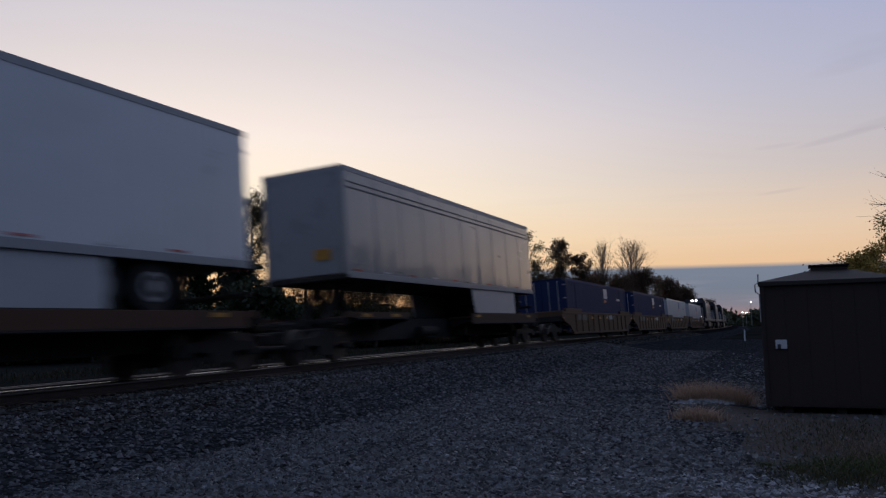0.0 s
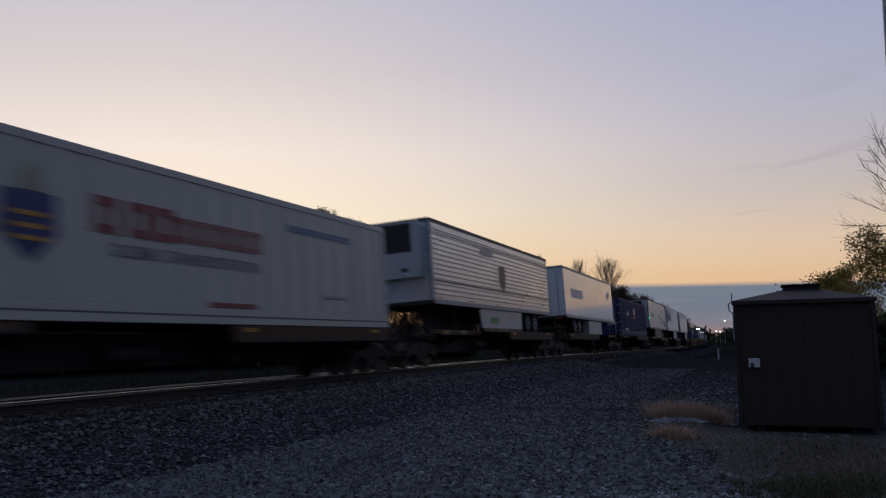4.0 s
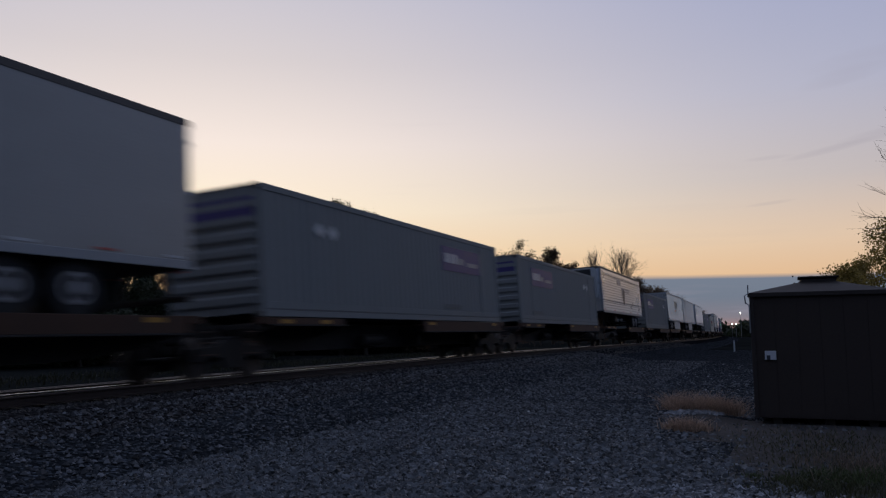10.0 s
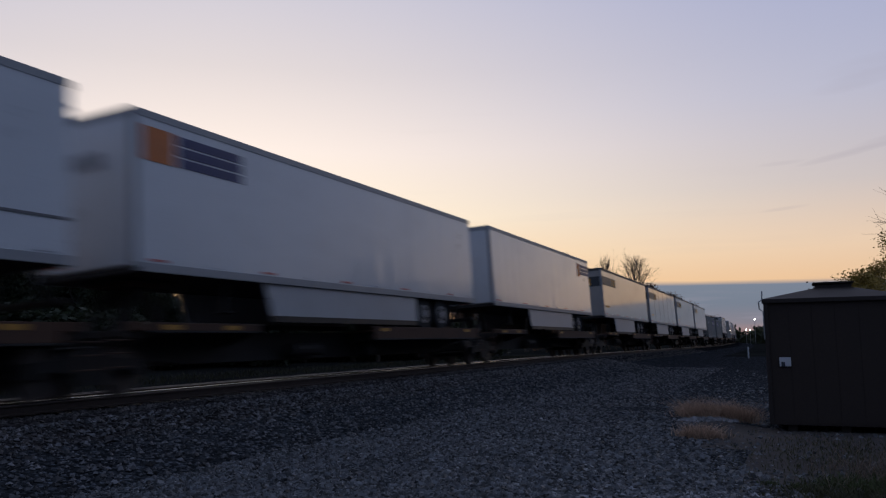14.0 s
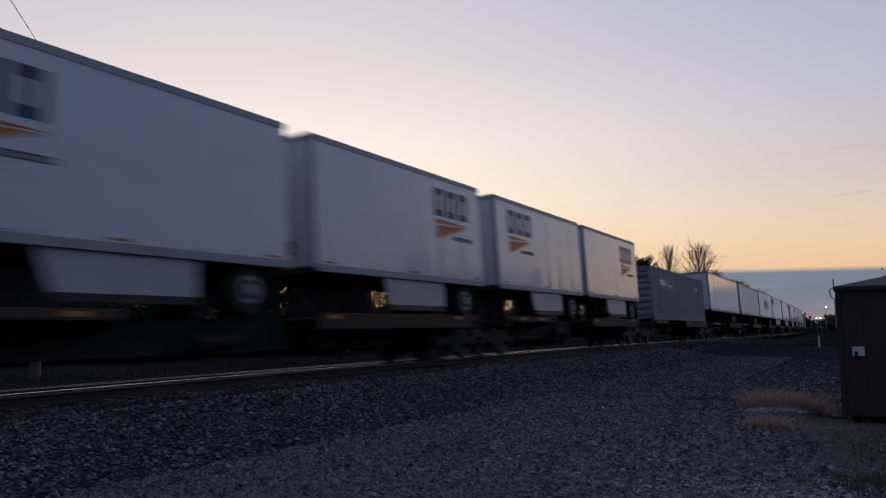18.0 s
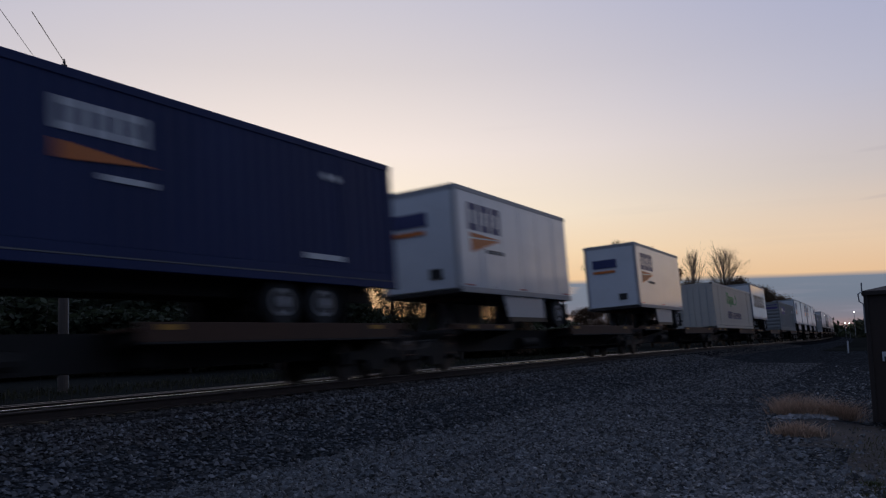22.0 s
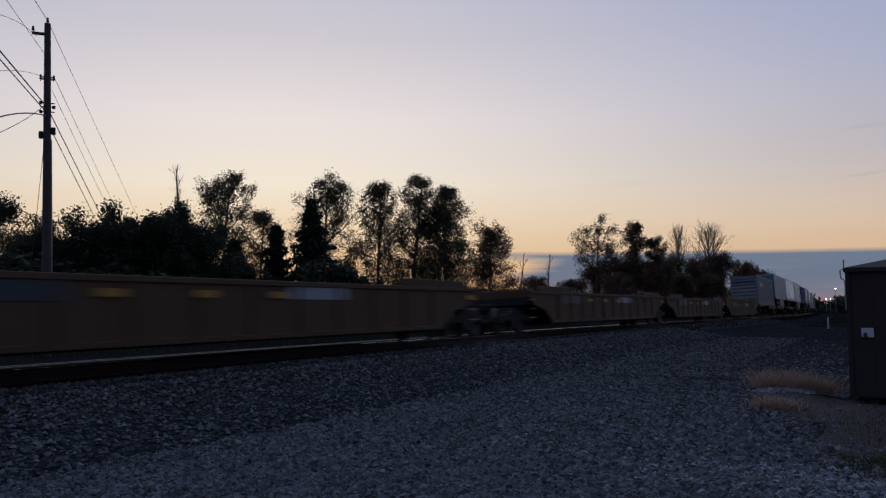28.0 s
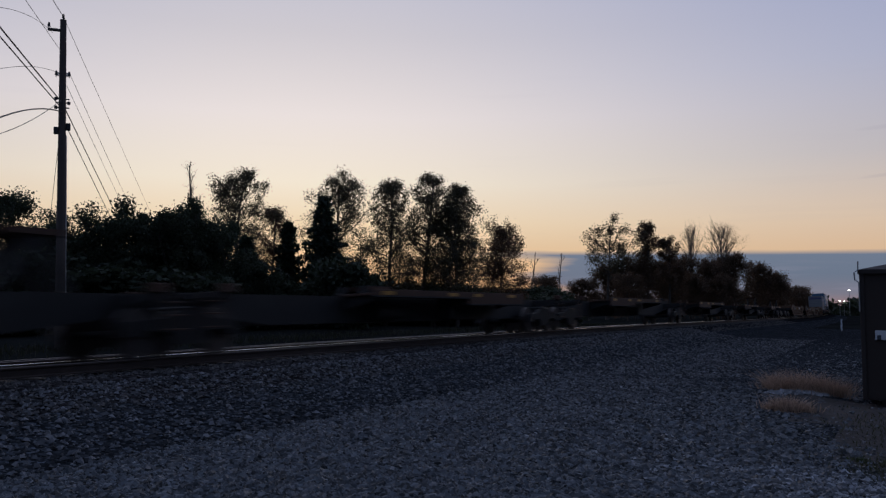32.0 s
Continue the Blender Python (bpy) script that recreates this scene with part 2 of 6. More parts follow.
def mats():
    P = material
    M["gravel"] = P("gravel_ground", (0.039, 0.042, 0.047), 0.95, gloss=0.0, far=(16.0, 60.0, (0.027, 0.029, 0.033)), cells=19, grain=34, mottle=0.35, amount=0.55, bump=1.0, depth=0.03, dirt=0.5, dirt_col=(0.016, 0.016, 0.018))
    M["earth"] = P("dry_earth", (0.060, 0.053, 0.051), 0.95, gloss=0.1, grain=18, mottle=0.5, amount=0.45, bump=0.8, depth=0.03)
    M["field"] = P("dark_field_grass", (0.017, 0.018, 0.017), 0.95, gloss=0.0, grain=6, mottle=0.08, amount=0.5, bump=0.8, depth=0.06)
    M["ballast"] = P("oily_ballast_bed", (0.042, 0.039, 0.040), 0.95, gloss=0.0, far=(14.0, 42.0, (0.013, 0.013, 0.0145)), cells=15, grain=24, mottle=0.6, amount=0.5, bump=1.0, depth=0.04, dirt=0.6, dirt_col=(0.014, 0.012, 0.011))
    M["stone"] = P("crushed_stone", (0.070, 0.074, 0.082), 0.6, gloss=0.35, grain=30, mottle=3, amount=0.3, bump=0.3, shell=True, per_object=0.92)
    M["chip"] = P("pale_stone_chip", (0.19, 0.19, 0.195), 0.6, grain=30, mottle=3, amount=0.3, bump=0.2, shell=True, per_object=0.6)
    M["oily_stone"] = P("oily_ballast_stone", (0.062, 0.056, 0.055), 0.7, gloss=0.3, grain=30, mottle=3, amount=0.3, bump=0.3, shell=True, per_object=0.7)
    M["mixed_stone"] = P("mixed_brown_and_grey_stone", (0.088, 0.087, 0.093), 0.68, gloss=0.3, grain=30, mottle=3, amount=0.3, bump=0.3, shell=True, per_object=0.95)
    M["pale_stone"] = P("pale_limestone", (0.24, 0.24, 0.255), 0.85, grain=30, mottle=3, amount=0.3, bump=0.3, shell=True, per_object=0.5)
    M["tie"] = P("creosoted_wood_tie", (0.045, 0.035, 0.028), 0.85, grain=30, mottle=3, amount=0.4, bump=0.5, stretch=(0.3, 3, 3), per_object=0.3)
    M["rail_web"] = P("rusted_rail_steel", (0.045, 0.030, 0.024), 0.85, metal=0.2, grain=60, mottle=4, amount=0.35, bump=0.3)
    M["rail_head"] = P("polished_rail_head", (0.82, 0.81, 0.80), 0.17, metal=1.0, grain=80, mottle=2, amount=0.1, bump=0.03, stretch=(4, 0.2, 4))
    M["rail_dim"] = P("rail_head_reflecting_dark", (0.10, 0.085, 0.08), 0.4, metal=0.9, grain=80, mottle=2, amount=0.2, bump=0.03, stretch=(4, 0.2, 4))
    M["rust"] = P("rusty_brown_steel", (0.080, 0.038, 0.022), 0.8, metal=0.1, grain=30, mottle=1.2, amount=0.35, bump=0.25, dirt=0.7, dirt_col=(0.035, 0.028, 0.024), per_object=0.12)
    M["car_steel"] = P("grimy_car_steel", (0.022, 0.019, 0.018), 0.75, metal=0.2, grain=30, mottle=1.5, amount=0.35, bump=0.25, dirt=0.5)
    M["truck_steel"] = P("black_cast_steel", (0.016, 0.014, 0.013), 0.7, metal=0.3, grain=40, mottle=3, amount=0.4, bump=0.3)
    M["wheel"] = P("worn_wheel_steel", (0.085, 0.072, 0.066), 0.55, metal=0.8, grain=60, mottle=4, amount=0.3, bump=0.1)
    M["well"] = P("faded_orange_brown_well", (0.105, 0.052, 0.024), 0.75, grain=24, mottle=0.8, amount=0.3, bump=0.2, dirt=0.6, dirt_col=(0.062, 0.038, 0.025), per_object=0.1)
    M["yellow"] = P("yellow_reflector_plate", (0.50, 0.24, 0.03), 0.5, grain=40, mottle=6, amount=0.2, bump=0.05)
    M["red"] = P("red_marking", (0.50, 0.06, 0.04), 0.5, grain=40, mottle=6, amount=0.2, bump=0.05)
    M["tyre"] = P("black_rubber", (0.022, 0.022, 0.023), 0.85, grain=60, mottle=6, amount=0.3, bump=0.2)
    M["rim"] = P("painted_white_rim", (0.34, 0.34, 0.36), 0.5, metal=0.2, grain=40, mottle=6, amount=0.25, bump=0.05, dirt=0.4)
    M["white"] = P("white_trailer_paint", (0.66, 0.68, 0.71), 0.32, grain=30, mottle=0.7, amount=0.10, bump=0.02, dirt=0.35, dirt_col=(0.36, 0.35, 0.35), stretch=(1, 0.35, 1), coat=0.8, ripple=0.03)
    M["white2"] = P("weathered_white_panel", (0.44, 0.45, 0.47), 0.36, grain=30, mottle=0.8, amount=0.14, bump=0.03, dirt=0.45, dirt_col=(0.24, 0.235, 0.23), stretch=(1, 1.2, 0.3), coat=0.6, ripple=0.03)
    M["silver"] = P("ribbed_silver_aluminium", (0.62, 0.64, 0.67), 0.30, metal=0.55, grain=30, mottle=0.8, amount=0.12, bump=0.02, dirt=0.3, dirt_col=(0.34, 0.34, 0.35), stretch=(1, 0.3, 1), ripple=0.015)
    M["grey_trailer"] = P("dull_grey_trailer_paint", (0.29, 0.29, 0.30), 0.30, grain=30, mottle=0.7, amount=0.14, bump=0.02, dirt=0.4, dirt_col=(0.17, 0.165, 0.16), stretch=(1, 0.3, 1), coat=0.8, ripple=0.018)
    M["tan_trailer"] = P("grimy_warm_grey_trailer", (0.34, 0.325, 0.31), 0.33, grain=30, mottle=0.7, amount=0.14, bump=0.02, dirt=0.4, dirt_col=(0.2, 0.185, 0.17), stretch=(1, 0.3, 1), coat=0.7, ripple=0.02)
    M["cont_grey"] = P("grey_container_paint", (0.225, 0.235, 0.24), 0.6, gloss=0.25, grain=26, mottle=0.6, amount=0.12, bump=0.04, dirt=0.35, dirt_col=(0.17, 0.16, 0.15), stretch=(1, 1, 0.3))
    M["cont_cream"] = P("cream_container_paint", (0.50, 0.47, 0.42), 0.45, grain=26, mottle=0.6, amount=0.1, bump=0.04, dirt=0.35, dirt_col=(0.28, 0.25, 0.21), stretch=(1, 1, 0.3))
    M["cont_blue"] = P("deep_blue_container_paint", (0.019, 0.031, 0.098), 0.6, gloss=0.2, grain=26, mottle=0.6, amount=0.2, bump=0.04, dirt=0.3, dirt_col=(0.05, 0.06, 0.12), stretch=(1, 1, 0.3))
    M["teal_blue"] = P("mid_blue_trailer_paint", (0.055, 0.15, 0.27), 0.4, grain=26, mottle=0.6, amount=0.15, bump=0.02, dirt=0.3, dirt_col=(0.04, 0.10, 0.17), stretch=(1, 0.3, 1), coat=0.12, ripple=0.02, gloss=0.35)
    M["purple"] = P("purple_decal", (0.050, 0.036, 0.17), 0.5, grain=40, mottle=3, amount=0.15, bump=0.01)
    M["navy"] = P("navy_decal", (0.025, 0.035, 0.13), 0.45, grain=40, mottle=3, amount=0.15, bump=0.01)
    M["dark_decal"] = P("charcoal_decal", (0.045, 0.050, 0.060), 0.45, grain=40, mottle=3, amount=0.15, bump=0.01)
    M["dark_red"] = P("dark_red_decal", (0.24, 0.045, 0.045), 0.45, grain=40, mottle=3, amount=0.15, bump=0.01)
    M["orange"] = P("orange_decal", (0.62, 0.17, 0.03), 0.45, grain=40, mottle=3, amount=0.15, bump=0.01)
    M["green"] = P("green_decal", (0.05, 0.28, 0.09), 0.45, grain=40, mottle=3, amount=0.15, bump=0.01)
    M["light_decal"] = P("pale_decal", (0.62, 0.62, 0.64), 0.45, grain=40, mottle=3, amount=0.1, bump=0.01)
    M["faint_decal"] = P("faded_grey_decal", (0.33, 0.34, 0.37), 0.45, grain=40, mottle=3, amount=0.15, bump=0.01)
    M["tan_decal"] = P("olive_tan_decal", (0.34, 0.31, 0.22), 0.45, grain=40, mottle=3, amount=0.15, bump=0.01)
    M["seam"] = P("dark_panel_seam", (0.14, 0.14, 0.15), 0.6, grain=40, mottle=3, amount=0.2, bump=0.02)
    M["groove"] = P("painted_rib_shade", (0.36, 0.37, 0.39), 0.5, metal=0.3, grain=40, mottle=3, amount=0.15, bump=0.02)
    M["dark_skirt"] = P("black_side_skirt", (0.018, 0.025, 0.038), 0.45, grain=30, mottle=1.2, amount=0.2, bump=0.02)
    M["rail_alu"] = P("aluminium_edge_rail", (0.32, 0.33, 0.35), 0.5, metal=0.3, grain=40, mottle=2, amount=0.15, bump=0.05, dirt=0.3, dirt_col=(0.2, 0.2, 0.2))
    M["dark_rail"] = P("dark_roof_rail", (0.10, 0.09, 0.085), 0.6, metal=0.2, grain=40, mottle=2, amount=0.2, bump=0.05)
    M["skirt"] = P("white_side_skirt", (0.45, 0.46, 0.48), 0.4, grain=30, mottle=1.2, amount=0.12, bump=0.02, dirt=0.3, dirt_col=(0.35, 0.35, 0.36))
    M["black_plastic"] = P("black_grille_plastic", (0.012, 0.012, 0.014), 0.5, grain=40, mottle=3, amount=0.3, bump=0.1)
    M["plywood"] = P("bare_plywood_doors", (0.30, 0.17, 0.075), 0.7, grain=14, mottle=1.2, amount=0.4, bump=0.1, stretch=(1, 1, 0.2))
    M["shed"] = P("brown_painted_steel_panel", (0.050, 0.036, 0.030), 0.8, gloss=0.3, grain=30, mottle=0.8, amount=0.18, bump=0.08, dirt=0.3, dirt_col=(0.03, 0.026, 0.025))
    M["shed_roof"] = P("dark_brown_roof_sheet", (0.044, 0.033, 0.029), 0.7, gloss=0.3, grain=26, mottle=1.0, amount=0.2, bump=0.1)
    M["concrete"] = P("weathered_concrete", (0.26, 0.25, 0.24), 0.9, grain=26, mottle=1.4, amount=0.25, bump=0.3)
    M["pole_wood"] = P("weathered_pole_wood", (0.085, 0.065, 0.055), 0.85, grain=20, mottle=2, amount=0.35, bump=0.5, stretch=(4, 4, 0.3))
    M["galv"] = P("galvanised_steel", (0.42, 0.43, 0.44), 0.45, metal=0.8, grain=40, mottle=4, amount=0.2, bump=0.05)
    M["meter"] = P("pale_grey_meter_box", (0.50, 0.50, 0.50), 0.5, grain=40, mottle=4, amount=0.12, bump=0.03)
    M["wire"] = P("black_cable", (0.02, 0.02, 0.022), 0.6, grain=40, mottle=4, amount=0.2, bump=0.0)
    M["bark"] = P("grey_brown_bark", (0.060, 0.048, 0.038), 0.9, grain=20, mottle=3, amount=0.4, bump=0.6, stretch=(3, 3, 0.6))
    M["twig"] = P("pale_bare_twigs", (0.16, 0.13, 0.105), 0.9, grain=20, mottle=3, amount=0.3, bump=0.3)
    M["loco"] = P("dark_locomotive_paint", (0.028, 0.032, 0.045), 0.4, grain=30, mottle=1.0, amount=0.2, bump=0.05, dirt=0.3)
    M["glass"] = P("dark_cab_glass", (0.01, 0.012, 0.015), 0.06, grain=30, mottle=1.0, amount=0.1, bump=0.0)
    M["lamp_white"] = glow_material("white_lamp_glow", (1.0, 0.92, 0.80), 12.0)
    M["lamp_green"] = glow_material("green_indicator_glow", (0.05, 1.0, 0.35), 3.0)
    M["head_light"] = glow_material("headlight_glow", (1.0, 0.97, 0.90), 16.0)
    M["leaf_dark"] = leaf_material("dark_green_leaves", (0.040, 0.050, 0.026))
    M["leaf_olive"] = leaf_material("olive_autumn_leaves", (0.085, 0.070, 0.036))
    M["leaf_yellow"] = leaf_material("yellow_green_leaves", (0.30, 0.22, 0.055))
    M["leaf_brown"] = leaf_material("brown_autumn_leaves", (0.11, 0.065, 0.036))
    M["needle"] = leaf_material("dark_spruce_needles", (0.020, 0.032, 0.016))
    M["straw"] = leaf_material("dry_straw_grass", (0.42, 0.29, 0.21))
    M["stalk"] = leaf_material("dull_dead_stalks", (0.17, 0.125, 0.095))
    M["green_weed"] = leaf_material("green_weeds", (0.055, 0.075, 0.024))
    M["rank_weed"] = leaf_material("dark_rank_weeds", (0.024, 0.025, 0.012))
    M["weed"] = leaf_material("green_brown_weeds", (0.055, 0.056, 0.024))


mats()


# ---- building blocks ----
def mesh_object(name, verts, faces, mat, parent=None, label="", smooth=False):
    me = bpy.data.meshes.new(name)
    me.from_pydata([tuple(v) for v in verts], [], [tuple(f) for f in faces])
    me.update()
    if smooth:
        me.shade_smooth()
    me.materials.append(mat)
    ob = new(name, me)
    if parent is not None:
        ob.parent = parent
    if label:
        ob["label"] = label
    return ob


def part(name, bm, mat, parent=None, label="", smooth=False):
    me = bpy.data.meshes.new(name)
    bm.normal_update()
    bm.to_mesh(me)
    bm.free()
    if smooth:
        me.shade_smooth()
    me.materials.append(mat)
    ob = new(name, me)
    if parent is not None:
        ob.parent = parent
    if label:
        ob["label"] = label
    return ob


def thing(name, label, category, group="", kind="", at=None):
    ob = new(name)
    ob.empty_display_size = 0.3
    if at is not None:
        ob.matrix_basis = at
    return tagged(ob, label, category, group, kind)


def box(bm, x0, x1, y0, y1, z0, z1, bevel=0.0):
    v = [bm.verts.new(p) for p in ((x0, y0, z0), (x1, y0, z0), (x1, y1, z0), (x0, y1, z0), (x0, y0, z1), (x1, y0, z1), (x1, y1, z1), (x0, y1, z1))]
    fs = [bm.faces.new([v[i] for i in f]) for f in ((3, 2, 1, 0), (4, 5, 6, 7), (0, 1, 5, 4), (1, 2, 6, 5), (2, 3, 7, 6), (3, 0, 4, 7))]
    if bevel:
        es = list({e for f in fs for e in f.edges})
        bmesh.ops.bevel(bm, geom=es, offset=bevel, segments=1, affect="EDGES")


def box_part(name, dims, mat, parent=None, label="", bevel=0.0):
    bm = bmesh.new()
    box(bm, *dims, bevel)
    return part(name, bm, mat, parent, label)


def prism(bm, outline, axis, a, b):
    """An outline in two axes, pushed along the third from a to b."""
    def p(u, v, w):
        return {"x": (w, u, v), "y": (u, w, v), "z": (u, v, w)}[axis]
    v0 = [bm.verts.new(p(u, v, a)) for u, v in outline]
    v1 = [bm.verts.new(p(u, v, b)) for u, v in outline]
    n = len(outline)
    bm.faces.new(v0[::-1])
    bm.faces.new(v1)
    for i in range(n):
        bm.faces.new((v0[i], v0[(i + 1) % n], v1[(i + 1) % n], v1[i]))
    bmesh.ops.recalc_face_normals(bm, faces=bm.faces)


def disc(bm, r, axis, a, b, centre=(0, 0, 0), n=20, r2=None):
    m = Matrix.Translation(centre)
    if axis == "x":
        m = m @ Matrix.Rotation(radians(90), 4, "Y")
    elif axis == "y":
        m = m @ Matrix.Rotation(radians(-90), 4, "X")
    m = m @ Matrix.Translation((0, 0, (a + b) / 2))
    bmesh.ops.create_cone(bm, cap_ends=True, segments=n, radius1=r, radius2=r if r2 is None else r2, depth=abs(b - a), matrix=m)


def tube_points(path, radii, n=6):
    """Vertices and faces of a tapered tube along points."""
    V, F = [], []
    path = [Vector(p) for p in path]
    for i, p in enumerate(path):
        d = (path[min(i + 1, len(path) - 1)] - path[max(i - 1, 0)]).normalized()
        u = d.orthogonal().normalized()
        w = d.cross(u)
        r = radii[i]
        for k in range(n):
            a = 2 * math.pi * k / n
            V.append(p + u * (r * math.cos(a)) + w * (r * math.sin(a)))
    for i in range(len(path) - 1):
        for k in range(n):
            F.append((i * n + k, i * n + (k + 1) % n, (i + 1) * n + (k + 1) % n, (i + 1) * n + k))
    return V, F


# ---- the line of the track ----
TRACK_X = -11.95      # centre of the near track beside the camera
TRACK_GAP = 4.15      # between the two tracks
CANT = 3.2            # degrees by which the curve is banked, the yard side higher
RADIUS, CURVE_END = 4000.0, 306.0
RAIL_TOP = 0.632
SPEED = 26.45


def bend(y):
    if y <= 0:
        return 0.0, 0.0
    if y < CURVE_END:
        return y * y / (2 * RADIUS), y / RADIUS
    k = CURVE_END / RADIUS
    return CURVE_END * k / 2 + (y - CURVE_END) * k, k


def fall(y):
    """How far the line and the ground have sunk at y; it swells a little at 60 m."""
    y = min(max(y, 0.0), 300.0)
    sink = 0.0
    if y > 150:
        sink = 0.8853 + 0.004 * (y - 150)
    elif y > 60:
        sink = 0.1923 + 0.0077 * (y - 60)
    elif y > 10:
        sink = (y - 10) ** 2 / 13000
    return sink + 0.042 * bend(y)[0] - 0.0065 * y


def on_track(y, lateral=0.0, height=0.0):
    b, k = bend(y)
    a, c = math.atan(k), radians(CANT)
    out = lateral * math.cos(c) - height * math.sin(c)
    return Vector((TRACK_X - b + out * math.cos(a), y + out * math.sin(a), RAIL_TOP - fall(y) + lateral * math.sin(c) + height * math.cos(c)))


def track_pose(y):
    b, k = bend(y)
    slope = (fall(y + 4) - fall(y - 4)) / 8
    return Matrix.Translation((TRACK_X - b, y, RAIL_TOP - fall(y))) @ pose(0, 0, 0, -math.degrees(slope), 0, math.degrees(math.atan(k))) @ pose(0, 0, 0, 0, -CANT, 0)


# ---- ground ----
def height_at(x, y):
    """The yard is flat near the camera and rises in a low bank of ballast to the tracks."""
    b, _ = bend(y)
    lat = -(x + b)
    z = -fall(y)
    if 4.0 < lat < 10.0:
        z += 0.06 * ((lat - 4.0) / 6.0) ** 1.5
    elif lat >= 10.0:
        z += 0.06
    # the hollow in which the shed stands
    d = max(abs(x - 0.5) - 1.3, abs(y - 16.6) - 1.4, 0.0)
    return z - 0.12 * max(0.0, 1.0 - d) ** 2 * (3 - 2 * max(0.0, 1.0 - d))


def soil_edge(y):
    """Where the gravel ends and the bare earth before the shed begins."""
    return -0.37 - 0.266 * (min(y, 17.0) - 8.47)


def ground_sheet():
    xs = sorted(set([-3500, -1800, -900, -400, -200, -120, -80, -60, -45, -36, -30, -26] + [-24 + 0.75 * i for i in range(38)] + [6, 9, 14, 20, 30, 50, 90, 200, 500, 1200, 3500]))
    ys = sorted(set([-3500, -1500, -700, -300, -120, -50, -20, -10, -4] + [1.0 * i for i in range(0, 61)] + [65 + 8 * i for i in range(32)] + [330, 380, 450, 600, 900, 1500, 2500, 3500]))
    V, F = [], []
    for y in ys:
        b, _ = bend(min(y, 700))
        for x in xs:
            xx = x - b if -40 < x < 10 else x - b * (1 if abs(x) < 900 else 0)
            z = height_at(xx, min(y, 700))
            z += 0.025 * noise.noise((xx * 0.7, y * 0.7, 0)) if abs(x) < 30 and -10 < y < 90 else 0
            V.append((xx, y, z))
    n = len(xs)
    for j in range(len(ys) - 1):
        for i in range(n - 1):
            F.append((j * n + i, j * n + i + 1, (j + 1) * n + i + 1, (j + 1) * n + i))
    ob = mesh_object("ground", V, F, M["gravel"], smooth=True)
    ob.data.materials.append(M["field"])
    ob.data.materials.append(M["earth"])
    for p in ob.data.polygons:
        c = p.center
        b, _ = bend(c.y)
        lat = -(c.x + b)
        if lat > 19.5 or c.y > 75 and lat < 6 or c.x > 9 or c.y < -40:
            p.material_index = 1
        elif c.x > soil_edge(c.y) + 0.5 * noise.noise((c.y * 0.6, c.x * 0.6, 0)) and 4 < c.y < 16.5 and lat < 4.5:
            p.material_index = 2
    return tagged(ob, "dark crushed gravel yard beside the tracks, fading into dry earth", "ground", kind="structure")


ground_sheet()


def stones(name, count, place, mat, size, label, seed, flat=0.7):
    """Many small angular stones on the ground, one sheet of stuff."""
    rng = np.random.default_rng(seed)
    base = np.array([(1, 0, -.3), (-1, 0.1, -.3), (0.1, 1, -.3), (-.1, -1, -.3), (0.25, 0.2, 0.75), (-.35, -.15, 0.6)], float)
    faces = np.array([(0, 2, 4), (2, 1, 5), (2, 5, 4), (1, 3, 5), (3, 0, 4), (3, 4, 5), (0, 3, 2), (3, 1, 2)])
    pts = np.array([place(rng) for _ in range(count)])
    s = size * np.clip(rng.lognormal(0, 0.5, count), 0.3, 2.4)
    a = rng.uniform(0, 6.283, count)
    jit = 1 + rng.uniform(-.35, .35, (count, 6, 3))
    v = base[None] * jit * s[:, None, None]
    v[:, :, 2] *= flat
    tilt = rng.uniform(-.5, .5, count)
    ca, sa, ct, st = np.cos(a), np.sin(a), np.cos(tilt), np.sin(tilt)
    x, y, z = v[:, :, 0], v[:, :, 1], v[:, :, 2]
    y, z = y * ct[:, None] - z * st[:, None], y * st[:, None] + z * ct[:, None]
    x, y = x * ca[:, None] - y * sa[:, None], x * sa[:, None] + y * ca[:, None]
    vv = np.stack([x + pts[:, 0:1], y + pts[:, 1:2], z + pts[:, 2:3]], -1).reshape(-1, 3)
    ff = (faces[None] + 6 * np.arange(count)[:, None, None]).reshape(-1, 3)
    ob = mesh_object(name, vv.tolist(), ff.tolist(), mat)
    return tagged(ob, label, "gravel", kind="stuff")


def yard_place(rng):
    while True:
        d = 1 / (1 / 40 + (1 / 6.4 - 1 / 40) * rng.random())
        a = radians(rng.uniform(-4, 64))
        x, y = -d * math.sin(a), d * math.cos(a)
        if x > -9.3 - bend(y)[0] + 0.25 - 1.3 * abs(rng.normal()) ** 0.5 * rng.choice((-1, 1)) and (x < soil_edge(y) + 0.35 * rng.normal() or y > 16.2 + 0.5 * rng.normal() or rng.random() < 0.06):
            if rng.random() > (d - 14) / 40:
                return x, y, height_at(x, y) + 0.004


stones("yard_gravel", 68000, yard_place, M["stone"], 0.026, "loose dark crushed stones strewn over the yard", 3)


stones("pale_stone_chips", 5200, yard_place, M["chip"], 0.018, "scattered pale stone chips among the dark gravel", 14)


def bed_top(lat):
    """Height of the bed's surface under the rail head, flat between the shoulders."""
    return -0.21 if lat < 1.9 else -0.21 - (lat - 1.9) * 0.215


def shoulder_place(rng):
    y = -2 + 92 * rng.random() ** 1.9
    lat = rng.uniform(-1.7, 3.5)
    p = on_track(y, lat, bed_top(lat))
    return p.x, p.y, p.z


stones("ballast_stones", 21000, shoulder_place, M["oily_stone"], 0.029, "coarse oily black ballast stones between and beside the ties", 4)


